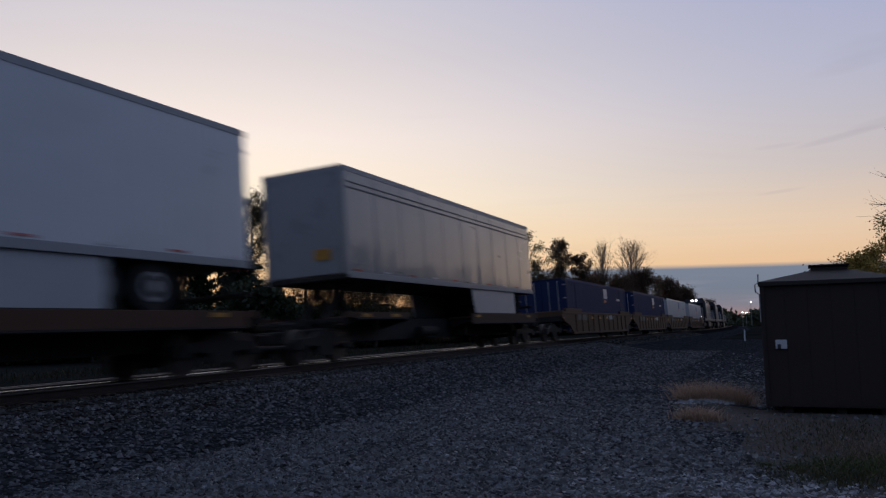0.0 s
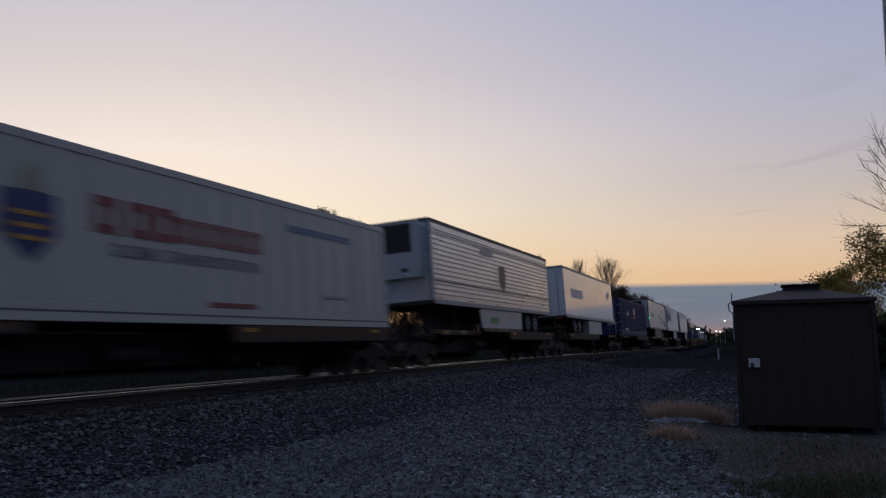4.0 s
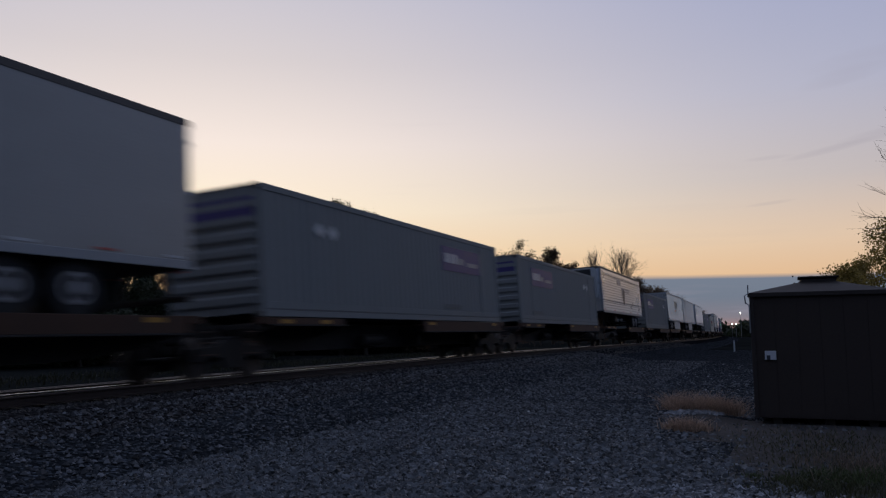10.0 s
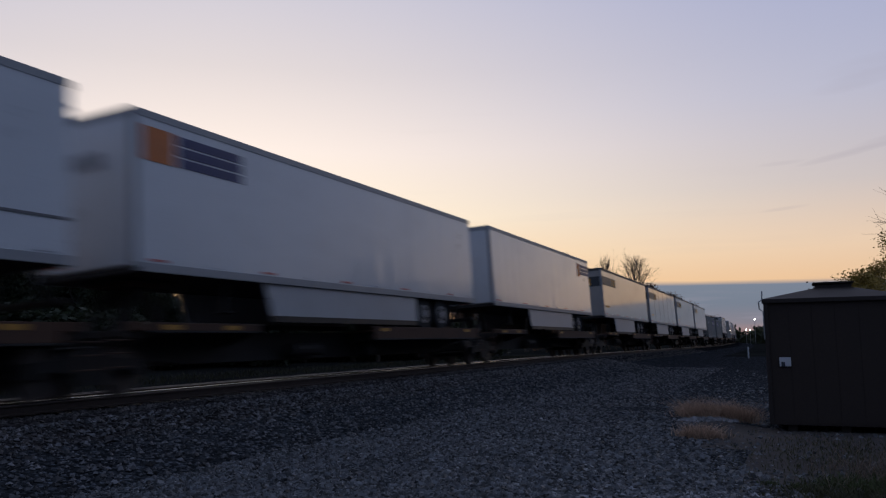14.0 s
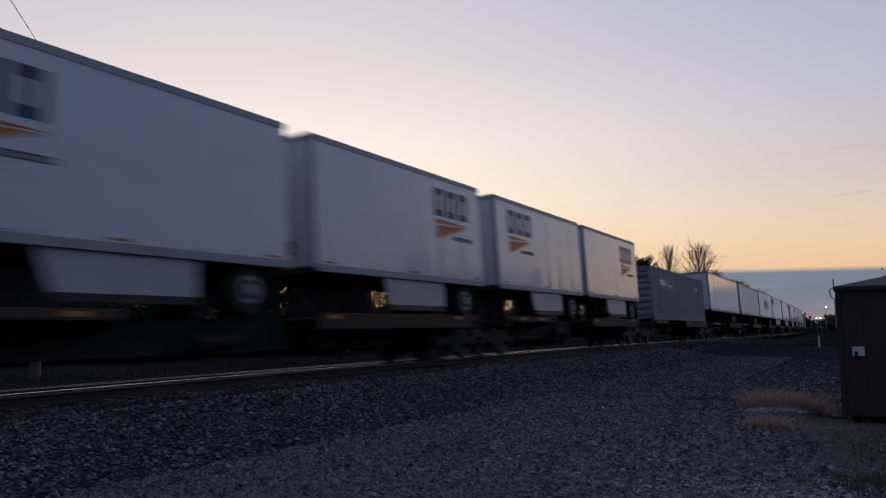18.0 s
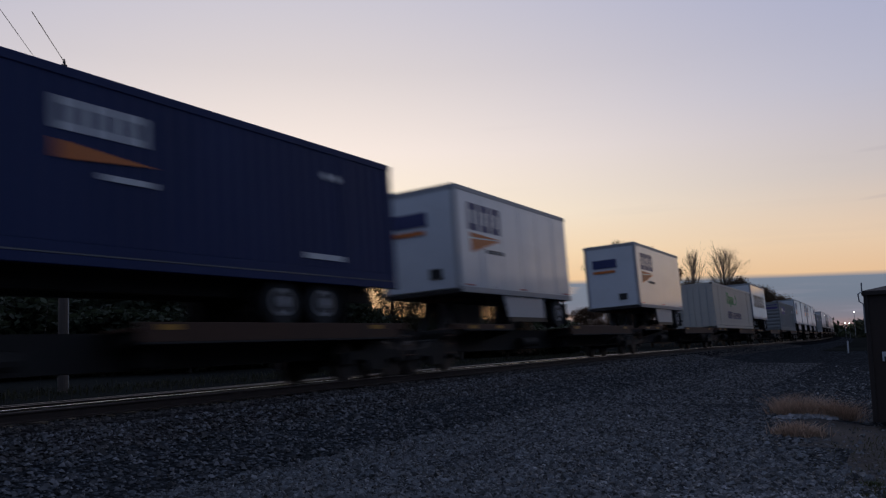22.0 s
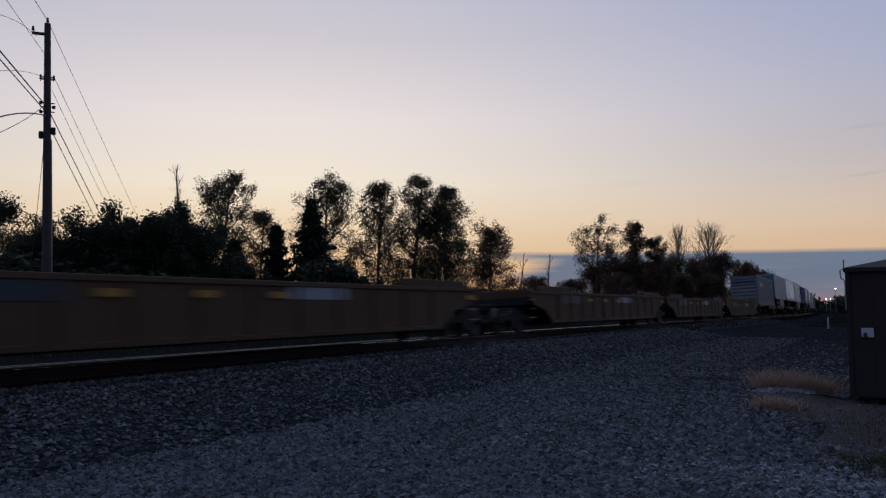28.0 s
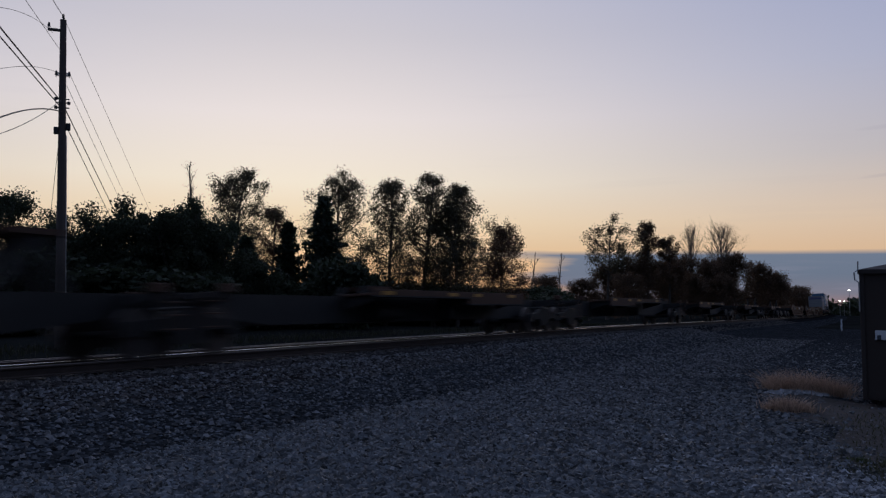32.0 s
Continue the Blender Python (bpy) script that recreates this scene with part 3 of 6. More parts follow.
def edge_place(rng):
    """Coarse stones that roll off the bed and thin out over the yard."""
    y = -1 + 44 * rng.random() ** 1.7
    lat = 2.2 + 6.2 * rng.random() ** 1.3
    p = on_track(y, lat, bed_top(lat) + 0.01)
    return p.x, p.y, max(p.z, height_at(p.x, p.y) + 0.008)


stones("shoulder_gravel", 36000, edge_place, M["mixed_stone"], 0.0215, "coarse dark and pale stones strewn over the shoulder of the track bed", 9)


def pale_place(rng):
    while True:
        x, y = rng.normal(-0.75, 0.75), rng.normal(7.9, 0.4)
        if -2.6 < x < 1.2 and 6.6 < y < 8.8:
            return x, y, height_at(x, y) + 0.006


stones("pale_gravel_patch", 2300, pale_place, M["pale_stone"], 0.021, "patch of pale limestone chips on the dark yard", 5)


def pale_strip(rng):
    t = rng.random()
    x, y = -2.15 + 1.3 * t + rng.normal(0, 0.10), 15.75 + 1.1 * t + rng.normal(0, 0.10)
    return x, y, height_at(x, y) + 0.008


stones("pale_gravel_strip", 700, pale_strip, M["pale_stone"], 0.035, "strip of pale stones before the brown shed", 6)


# ---- tracks ----
def track_bed():
    V, F = [], []
    prof = [(-6.8, -0.75), (-5.6, -0.22), (1.9, -0.22), (3.2, -0.50), (5.3, -0.95)]
    ys = list(range(-1000, -40, 40)) + list(range(-40, 121, 8)) + list(range(130, 700, 15)) + [800, 1000, 1400]
    for y in ys:
        for lat, h in prof:
            V.append(on_track(y, lat, h))
    for j in range(len(ys) - 1):
        for i in range(4):
            F.append((j * 5 + i, j * 5 + i + 1, (j + 1) * 5 + i + 1, (j + 1) * 5 + i))
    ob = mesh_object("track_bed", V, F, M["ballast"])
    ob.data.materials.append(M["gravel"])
    for i, p in enumerate(ob.data.polygons):
        if i % 4 == 3:
            p.material_index = 1
    return tagged(ob, "raised bed of dark ballast under the two tracks", "track bed", kind="structure")


bed = track_bed()


def rail(lateral):
    foot = [(-0.07, -0.17), (0.07, -0.17), (0.07, -0.155), (0.012, -0.135), (0.012, -0.045), (0.037, -0.036), (0.037, -0.016), (0.034, -0.008), (0.030, -0.0042), (0.0, 0.0), (-0.030, -0.0042), (-0.034, -0.008), (-0.037, -0.014), (-0.037, -0.036), (-0.012, -0.045), (-0.012, -0.135), (-0.07, -0.155)]
    n = len(foot)
    ys = list(range(-1000, -40, 60)) + list(range(-40, 321, 6)) + list(range(330, 700, 15)) + [800, 1000, 1400]
    V, F = [], []
    for y in ys:
        for u, h in foot:
            V.append(on_track(y, lateral + u, h))
    for j in range(len(ys) - 1):
        for i in range(n):
            F.append((j * n + i, (j + 1) * n + i, (j + 1) * n + (i + 1) % n, j * n + (i + 1) % n))
    ob = mesh_object("rail", V, F, M["rail_web"])
    # only one head glints; the others' dark reflections are put into their colour
    ob.data.materials.append(M["rail_head"] if -1.0 < lateral < 0 else M["rail_dim"])
    for p in ob.data.polygons:
        if p.index % n in (6, 7, 8, 9, 10, 11):
            p.material_index = 1
            p.use_smooth = True
    return tagged(ob, "steel rail with a rusty web and a polished head", "rail", "rails of the two tracks", kind="structure")


for lat in (0.755, -0.755, 0.755 - TRACK_GAP, -0.755 - TRACK_GAP):
    rail(lat)


# ---- shed, posts and poles on the yard ----
def shed():
    W0, W1, Y0, Y1, Z0, H = -0.61, 1.62, 15.5, 17.7, 0.10, 2.30
    s = thing("equipment_shed", "small brown steel equipment shed with a low hipped roof", "shed")
    bm = bmesh.new()
    box(bm, W0, W1, Y0, Y1, Z0, H)
    part("wall", bm, M["shed"], s)
    n = 6
    for i in range(n):
        a = W0 + (W1 - W0) * i / n
        box_part("wall_panel", (a + 0.003, a + (W1 - W0) / n - 0.003, Y0 - 0.006, Y0 + 0.01, Z0 + 0.03, H - 0.06), M["shed"], s, bevel=0.002)
    for i in range(5):
        a = Y0 + (Y1 - Y0) * i / 5
        box_part("wall_panel", (W0 - 0.006, W0 + 0.01, a + 0.012, a + (Y1 - Y0) / 5 - 0.012, Z0 + 0.03, H - 0.06), M["shed"], s, bevel=0.006)
    for x, y in ((W0, Y0), (W1, Y0), (W0, Y1), (W1, Y1)):
        box_part("corner_trim", (x - 0.035, x + 0.035, y - 0.035, y + 0.035, Z0, H), M["shed_roof"], s, bevel=0.006)
    bm = bmesh.new()
    o = 0.06
    lo = [(W0 - o, Y0 - o), (W1 + o, Y0 - o), (W1 + o, Y1 + o), (W0 - o, Y1 + o)]
    hi = [(W0 + 0.86, Y0 + 0.8), (W1 - 0.80, Y0 + 0.8), (W1 - 0.80, Y1 - 0.8), (W0 + 0.86, Y1 - 0.8)]
    a = [bm.verts.new((x, y, H - 0.05)) for x, y in lo]
    b = [bm.verts.new((x, y, H + 0.02)) for x, y in lo]
    c = [bm.verts.new((x, y, H + 0.24)) for x, y in hi]
    for i in range(4):
        j = (i + 1) % 4
        bm.faces.new((a[i], a[j], b[j], b[i]))
        bm.faces.new((b[i], b[j], c[j], c[i]))
    bm.faces.new(c)
    bm.faces.new(a[::-1])
    roof = part("roof", bm, M["shed_roof"], s)
    bm = bmesh.new()
    box(bm, W0 + 0.84, W1 - 0.78, Y0 + 0.78, Y1 - 0.78, H + 0.20, H + 0.31, 0.02)
    box(bm, W0 + 0.80, W1 - 0.74, Y0 + 0.74, Y1 - 0.74, H + 0.31, H + 0.34, 0.008)
    part("roof_vent", bm, M["shed_roof"], roof)
    for x0 in (W0 + 0.25, W0 + 1.1, W1 - 0.45):
        box_part("skid", (x0, x0 + 0.16, Y0 + 0.12, Y1 - 0.02, -0.13, Z0 + 0.01), M["tie"], s, "dark timber skid", 0.01)
    for x0, k in ((W0 + 0.75, 0.025), (W0 + 1.12, 0.02)):
        box_part("footing_block", (x0, x0 + 0.32, Y0 - 0.06, Y0 + 0.12, -0.15, -0.10 + k), M["concrete"], s, "low concrete block", 0.01)
    # notice plate with unreadable bars, and a bent conduit on the corner
    plate = box_part("notice_plate", (W0 + 0.18, W0 + 0.37, Y0 - 0.045, Y0 - 0.03, 1.12, 1.28), M["light_decal"], s, "small white notice plate", 0.004)
    box_part("bar", (W0 + 0.21, W0 + 0.27, Y0 - 0.052, Y0 - 0.044, 1.12, 1.20), M["dark_decal"], plate)
    V, F = tube_points([(W0 - 0.04, Y0 - 0.05, 1.6), (W0 - 0.04, Y0 - 0.05, 2.10), (W0 - 0.10, Y0 - 0.07, 2.14), (W0 - 0.11, Y0 - 0.09, 2.27), (W0 - 0.05, Y0 - 0.09, 2.31), (W0 - 0.045, Y0 - 0.09, 2.46)], [0.012] * 6)
    mesh_object("conduit", V, F, M["galv"], s)


shed()


def marker_post():
    s = thing("marker_post", "slim white marker post beside the track", "post", at=Matrix.Translation((-4.0, 65.9, height_at(-4.0, 65.9) - 0.42)))
    box_part("post", (-0.05, 0.05, -0.03, 0.03, 0, 1.25), M["light_decal"], s, bevel=0.01)
    box_part("cap", (-0.055, 0.055, -0.034, 0.034, 1.25, 1.30), M["galv"], s, bevel=0.008)


marker_post()


def pole_body(s, h, r0, r1):
    V, F = tube_points([(0, 0, 0), (0, 0, h * 0.5), (0, 0, h)], [r0, (r0 + r1) / 2, r1], 14)
    F.append(tuple(range(28, 42)))
    return mesh_object("pole", V, F, M["pole_wood"], s, smooth=False)


def insulator(parent, x, y, z, up=True):
    bm = bmesh.new()
    for k in range(3):
        disc(bm, 0.055 - 0.008 * k, "z", z + 0.05 * k, z + 0.05 * k + 0.035, (x, y, 0), 10, 0.035)
    disc(bm, 0.012, "z", z - 0.08, z + 0.16, (x, y, 0), 6)
    return part("insulator", bm, M["black_plastic"], parent)


POLE = Vector((-24.44, 16.70, 0.0))


def up_pole(z, x=0.0, y=0.0):
    """A place on the leaning pole, z above its foot."""
    return POLE + Vector((x - 0.0155 * z, y - 0.0228 * z, z))


def utility_pole():
    h = 11.4
    s = thing("utility_pole", "tall weathered wooden utility pole with brackets and wires", "utility pole", at=Matrix.Translation(POLE) @ pose(0, 0, 0, 1.3, -0.9, 0) @ pose(0, 0, 0, 0, 0, 55))
    pole_body(s, h, 0.165, 0.10)
    box_part("crossarm", (-0.48, 0.08, -0.045, 0.045, h - 0.42, h - 0.33), M["pole_wood"], s, bevel=0.01)
    insulator(s, -0.44, 0, h - 0.28)
    insulator(s, 0.0, 0, h + 0.06)
    bm = bmesh.new()
    for z in (h - 1.86, h - 1.93):
        disc(bm, 0.03, "x", -0.22, 0.22, (0, 0.0, z), 8)
    part("bracket", bm, M["galv"], s)
    insulator(s, -0.2, 0, h - 1.93)
    insulator(s, 0.2, 0, h - 1.93)
    for k, z in enumerate((h - 2.75, h - 2.88, h - 3.05)):
        bm = bmesh.new()
        disc(bm, 0.022, "x", -0.22, 0.22, (0, 0, z), 8)
        disc(bm, 0.05, "z", z - 0.05, z + 0.05, (0.2 if k % 2 else -0.2, 0, 0), 8)
        part("clamp", bm, M["black_plastic"], s)
    for x, z in ((-0.19, h - 3.85), (0.19, h - 3.7)):
        bm = bmesh.new()
        box(bm, x - 0.07, x + 0.07, -0.08, 0.08, z - 0.12, z + 0.12, 0.02)
        part("junction_box", bm, M["black_plastic"], s)
    V, F = tube_points([(0.13, 0, h - 4.0), (0.15, 0, 5.0), (0.17, 0, 0.3)], [0.02] * 3, 6)
    mesh_object("riser", V, F, M["galv"], s)
    return s


utility_pole()


def wires():
    """Spans run past the pole along the line's road and drop to the houses."""
    top, arm, mid_a, mid_b = up_pole(11.5), up_pole(9.6, 0.15, 0.12), up_pole(8.5), up_pole(8.3)
    spans = [
        (top, Vector((-56.98, 49.06, 6.7)), 0.009, 0.0),
        (top, Vector((-17.25, 10.65, 9.5)), 0.011, 0.0),
        (arm, Vector((-57.96, 47.96, 6.68)), 0.009, 0.0),
        (up_pole(9.1, 0.1, 0.1), Vector((-58.14, 47.66, 6.17)), 0.008, 0.0),
        (up_pole(10.2), Vector((-16.03, 8.80, 9.14)), 0.008, 0.0),
        (mid_a, Vector((-58.76, 46.86, 6.64)), 0.019, 0.0),
        (mid_a, Vector((-13.66, 6.70, 7.56)), 0.020, 0.0),
        (up_pole(7.7, 0.1, 0.1), Vector((-58.96, 46.56, 6.2)), 0.015, 0.0),
        (mid_b, Vector((-13.65, 6.70, 7.34)), 0.017, 0.0),
        (up_pole(8.65), Vector((-14.52, 7.02, 4.24)), 0.010, 0.35),
        (up_pole(8.2), Vector((-14.51, 7.03, 3.94)), 0.020, -0.45),
        (up_pole(9.55, -0.15), Vector((-16.0, 8.6, 6.1)), 0.007, -0.25),
        (up_pole(10.95, -0.3, -0.2), Vector((-17.0, 9.6, 8.1)), 0.007, -0.2),
        (up_pole(7.55, -0.12), Vector((-25.6, 16.6, 0.1)), 0.009, 0.0),
    ]
    for a, b, r, sag in spans:
        pts = []
        for i in range(13):
            t = i / 12
            p = a.lerp(b, t)
            p.z -= sag * 4 * t * (1 - t)
            pts.append(p)
        V, F = tube_points(pts, [r] * 13, 5)
        tagged(mesh_object("overhead_wire", V, F, M["wire"]), "thin dark overhead wire strung from the utility pole", "wire", "wires on the utility pole")


wires()


def meter_pole():
    s = thing("service_pole", "thick weathered service pole with grey meter boxes", "utility pole", at=Matrix.Translation((2.32, 16.4, 0)) @ pose(0, 0, 0, 0, 1.1, 0))
    pole_body(s, 10.5, 0.19, 0.14)
    m = box_part("meter_box", (-0.36, -0.17, -0.22, -0.02, 0.84, 1.30), M["meter"], s, bevel=0.015)
    bm = bmesh.new()
    disc(bm, 0.075, "y", -0.30, -0.22, (-0.27, 0, 1.12), 14)
    part("meter_dial", bm, M["meter"], m, "pale round meter cover")
    box_part("breaker_box", (-0.35, -0.16, -0.22, -0.02, 0.02, 0.56), M["meter"], s, bevel=0.015)
    V, F = tube_points([(-0.2, -0.1, 1.45), (-0.2, -0.1, 5.0), (-0.2, -0.1, 9.5)], [0.03] * 3, 6)
    mesh_object("conduit", V, F, M["galv"], s)


meter_pole()


# ---- rolling stock ----
# each is built about the middle of its car: x to the yard side, y along the run, z up from the rail head
MOVERS = []           # thing, and its middle along the line at 0 s


def wheel_mesh():
    bm = bmesh.new()
    disc(bm, 0.42, "x", -0.065, 0.065, n=24)
    disc(bm, 0.45, "x", -0.075, -0.055, n=24)
    disc(bm, 0.30, "x", 0.05, 0.075, n=24, r2=0.33)
    disc(bm, 0.10, "x", 0.04, 0.13, n=12)
    return bm


def bogie(parent, y):
    """A two-axle truck, its parts under the car."""
    for x in (0.98, -0.98):
        bm = bmesh.new()
        prism(bm, [(y - 1.28, 0.36), (y - 1.22, 0.60), (y - 0.55, 0.66), (y - 0.35, 0.78), (y + 0.35, 0.78), (y + 0.55, 0.66), (y + 1.22, 0.60), (y + 1.28, 0.36), (y + 0.98, 0.34), (y + 0.85, 0.46), (y + 0.42, 0.42), (y + 0.34, 0.20), (y - 0.34, 0.20), (y - 0.42, 0.42), (y - 0.85, 0.46), (y - 0.98, 0.34)], "x", x - 0.07, x + 0.07)
        part("side_frame", bm, M["truck_steel"], parent)
    box_part("bolster", (-1.0, 1.0, y - 0.2, y + 0.2, 0.52, 0.86), M["truck_steel"], parent, bevel=0.03)
    for k in (-0.89, 0.89):
        bm = bmesh.new()
        disc(bm, 0.075, "x", -0.9, 0.9, (0, y + k, 0.42), 10)
        ax = part("axle", bm, M["truck_steel"], parent)
        for x in (0.755, -0.755):
            w = part("wheel", wheel_mesh(), M["wheel"], ax)
            w.matrix_basis = Matrix.Translation((x, y + k, 0.42)) @ pose(0, 0, 0, 0, 0, 0 if x > 0 else 180)


CAR_L = 17.2


def spine_car(decks, head_bogie):
    """One unit of an articulated car. decks: (tail, head, deep) of each wheel platform; the truck under its tail joint is shared."""
    s = thing("spine_car", "grimy brown skeleton spine car with rusty wheel platforms", "rail car", "spine cars of the train")
    h = CAR_L / 2
    bm = bmesh.new()
    prism(bm, [(-h, 0.80), (-h + 2.6, 0.50), (h - 2.6, 0.50), (h, 0.80), (h, 1.14), (-h, 1.14)], "x", -0.36, 0.36)
    part("centre_sill", bm, M["car_steel"], s)
    for y0, y1, deep in decks:
        for x0, x1 in ((0.42, 1.36), (-1.36, -0.42)):
            p = box_part("wheel_platform", (x0, x1, y0, y1, 1.11, 1.17), M["rust"], s, bevel=0.01)
            e = x1 if x0 > 0 else x0
            box_part("platform_edge", (e - 0.04, e + 0.025, y0, y1, 0.92 if deep else 1.10, 1.25), M["rust"], p, "rusty orange edge of the wheel platform", 0.008)
            box_part("edge_lip", (e - 0.06, e + 0.05, y0, y1, 0.88 if deep else 1.06, 0.92 if deep else 1.10), M["car_steel"], p, "", 0.006)
            for i in range(2):
                yy = y0 + 0.15 + (y1 - y0 - 0.3) * i
                bm = bmesh.new()
                ends = [(x0, 0.80), (x1, 1.02), (x1, 1.11), (x0, 1.11)] if x0 > 0 else [(x1, 0.80), (x0, 1.02), (x0, 1.11), (x1, 1.11)]
                prism(bm, ends, "y", yy - 0.04, yy + 0.04)
                part("outrigger", bm, M["car_steel"], s)
            if x0 > 0 and y1 - y0 > 2.5:
                for yy in (y0 + 0.6, y1 - 0.9):
                    box_part("reflector", (e + 0.025, e + 0.032, yy - 0.2, yy + 0.2, 1.12, 1.21), M["yellow"], p, "yellow reflector plate")
    for yy in (h - 0.45, -h + 0.45):
        bm = bmesh.new()
        prism(bm, [(-1.28, 0.98), (-0.36, 0.82), (0.36, 0.82), (1.28, 0.98), (1.28, 1.10), (-1.28, 1.10)], "y", yy - 0.09, yy + 0.09)
        part("cross_bearer", bm, M["car_steel"], s)
        for x in (1.28, -1.28):
            box_part("container_seat", (x - 0.09, x + 0.09, yy - 0.13, yy + 0.13, 1.10, 1.26), M["rust"], s, bevel=0.012)
    for y, d in ((h, 1), (-h, -1)):
        bm = bmesh.new()
        box(bm, -0.14, 0.14, min(y, y + d * 0.48), max(y, y + d * 0.48), 0.78, 1.0, 0.03)
        box(bm, -0.2, 0.2, min(y + d * 0.32, y + d * 0.5), max(y + d * 0.32, y + d * 0.5), 0.72, 1.06, 0.04)
        part("coupler", bm, M["truck_steel"], s)
        bm = bmesh.new()
        box(bm, -1.3, 1.3, y - d * 0.16 - 0.05, y - d * 0.16 + 0.05, 1.0, 1.12, 0.01)
        part("end_sill", bm, M["car_steel"], s)
        for x in (1.2, -1.2):
            bm = bmesh.new()
            for zz in (0.48, 0.72, 0.94):
                disc(bm, 0.014, "y", y - d * 0.1 - 0.22, y - d * 0.1 + 0.22, (x + 0.08, 0, zz), 6)
            for k in (-0.22, 0.22):
                disc(bm, 0.014, "z", 0.44, 1.1, (x + 0.08, y - d * 0.1 + k, 0), 6)
            part("stirrup", bm, M["rust"], s)
    bogie(s, -h - 0.28)
    if head_bogie:
        bogie(s, h - 1.2)
    bm = bmesh.new()
    disc(bm, 0.16, "y", -0.6, 0.6, (0.62, -1.9, 0.72), 12)
    part("air_tank", bm, M["car_steel"], s)
    bm = bmesh.new()
    box(bm, 0.4, 0.9, 0.9, 1.25, 0.5, 0.85, 0.03)
    part("brake_valve", bm, M["car_steel"], s)
    return s


def hitch(parent, y, up=True):
    """The stand that carries a trailer's kingpin."""
    top = 2.14 if up else 1.42
    for x in (0.33, -0.33):
        bm = bmesh.new()
        if up:
            prism(bm, [(y - 0.75, 1.14), (y - 0.55, 1.14), (y + 0.1, top - 0.1), (y - 0.12, top - 0.1)], "x", x - 0.06, x + 0.06)
            prism(bm, [(y + 0.45, 1.14), (y + 0.65, 1.14), (y + 0.12, top - 0.1), (y - 0.05, top - 0.1)], "x", x - 0.06, x + 0.06)
        else:
            prism(bm, [(y - 0.75, 1.14), (y + 0.65, 1.14), (y + 0.5, top), (y - 0.6, top)], "x", x - 0.06, x + 0.06)
        part("hitch_leg", bm, M["car_steel"], parent)
    bm = bmesh.new()
    prism(bm, [(y - 0.45, top - 0.12), (y + 0.45, top - 0.12), (y + 0.5, top - 0.02), (y - 0.5, top - 0.02)], "x", -0.45, 0.45)
    part("hitch_plate", bm, M["rust"], parent)


def road_wheels(parent, y, double=True, z=1.19):
    for yy in ((y - 0.66, y + 0.66) if double else (y,)):
        bm = bmesh.new()
        disc(bm, 0.06, "x", -1.0, 1.0, (0, yy, z + 0.5), 10)
        ax = part("axle", bm, M["truck_steel"], parent)
        for sx in (1, -1):
            bm = bmesh.new()
            for a, b in ((0.62, 0.88), (0.93, 1.19)):
                disc(bm, 0.47, "x", sx * a + sx * 0.02, sx * b - sx * 0.02, (0, yy, z + 0.5), 26)
                disc(bm, 0.50, "x", sx * a + sx * 0.05, sx * b - sx * 0.05, (0, yy, z + 0.5), 26)
            t = part("tyre", bm, M["tyre"], ax)
            bm = bmesh.new()
            disc(bm, 0.29, "x", sx * 1.14, sx * 1.186, (0, yy, z + 0.5), 22, 0.28)
            part("rim", bm, M["rim"], t)
            bm = bmesh.new()
            disc(bm, 0.215, "x", sx * 1.186, sx * 1.189, (0, yy, z + 0.5), 18)
            part("dish", bm, M["truck_steel"], t, "dark dished wheel centre")
            bm = bmesh.new()
            disc(bm, 0.11, "x", sx * 1.15, sx * 1.24, (0, yy, z + 0.5), 12)
            part("hub", bm, M["rim"], t)
    bm = bmesh.new()
    span = 1.25 if double else 0.6
    for x in (0.5, -0.5):
        box(bm, x - 0.06, x + 0.06, y - span, y + span, z + 0.6, z + 0.92, 0.01)
    part("suspension", bm, M["truck_steel"], parent)
    for x in (0.92, -0.92):
        box_part("mud_flap", (x - 0.3, x + 0.3, y + span + 0.12, y + span + 0.14, z + 0.12, z + 0.85), M["black_plastic"], parent)


def decal(parent, y0, y1, z0, z1, mat, label="", x=1.3, name="marking"):
    return box_part(name, (x - 0.004, x + 0.007, y0, y1, z0, z1), mat, parent, label)


def slant_decal(parent, pts, mat, label="", x=1.3, name="marking"):
    bm = bmesh.new()
    prism(bm, pts, "x", x - 0.004, x + 0.008)
    return part(name, bm, mat, parent, label)


def open_block(parent, y0, y1, z0, z1, mat, label="", x=1.3, slant=0.0, stroke=0.31):
    """An open rectangular shape in place of one sign of a name."""
    a, b = (y1 - y0) * stroke, (z1 - z0) * 0.24
    lean = lambda z: slant * (z - z0) / (z1 - z0)
    bm = bmesh.new()
    for p, q, u, v in ((y0, y0 + a, z0, z1), (y1 - a, y1, z0, z1), (y0 + a, y1 - a, z0, z0 + b), (y0 + a, y1 - a, z1 - b, z1)):
        prism(bm, [(p + lean(u), u), (q + lean(u), u), (q + lean(v), v), (p + lean(v), v)], "x", x - 0.004, x + 0.008)
    return part("marking", bm, mat, parent, label)


def letters(parent, y0, z0, w, h, n, mat, label="", x=1.3, slant=0.0):
    """A row of plain open blocks in place of a name, which reads from tail to head."""
    step = w / n
    for i in range(n):
        a = y0 + step * i
        open_block(parent, a, a + step * 0.8, z0, z0 + h, mat, label, x, slant)


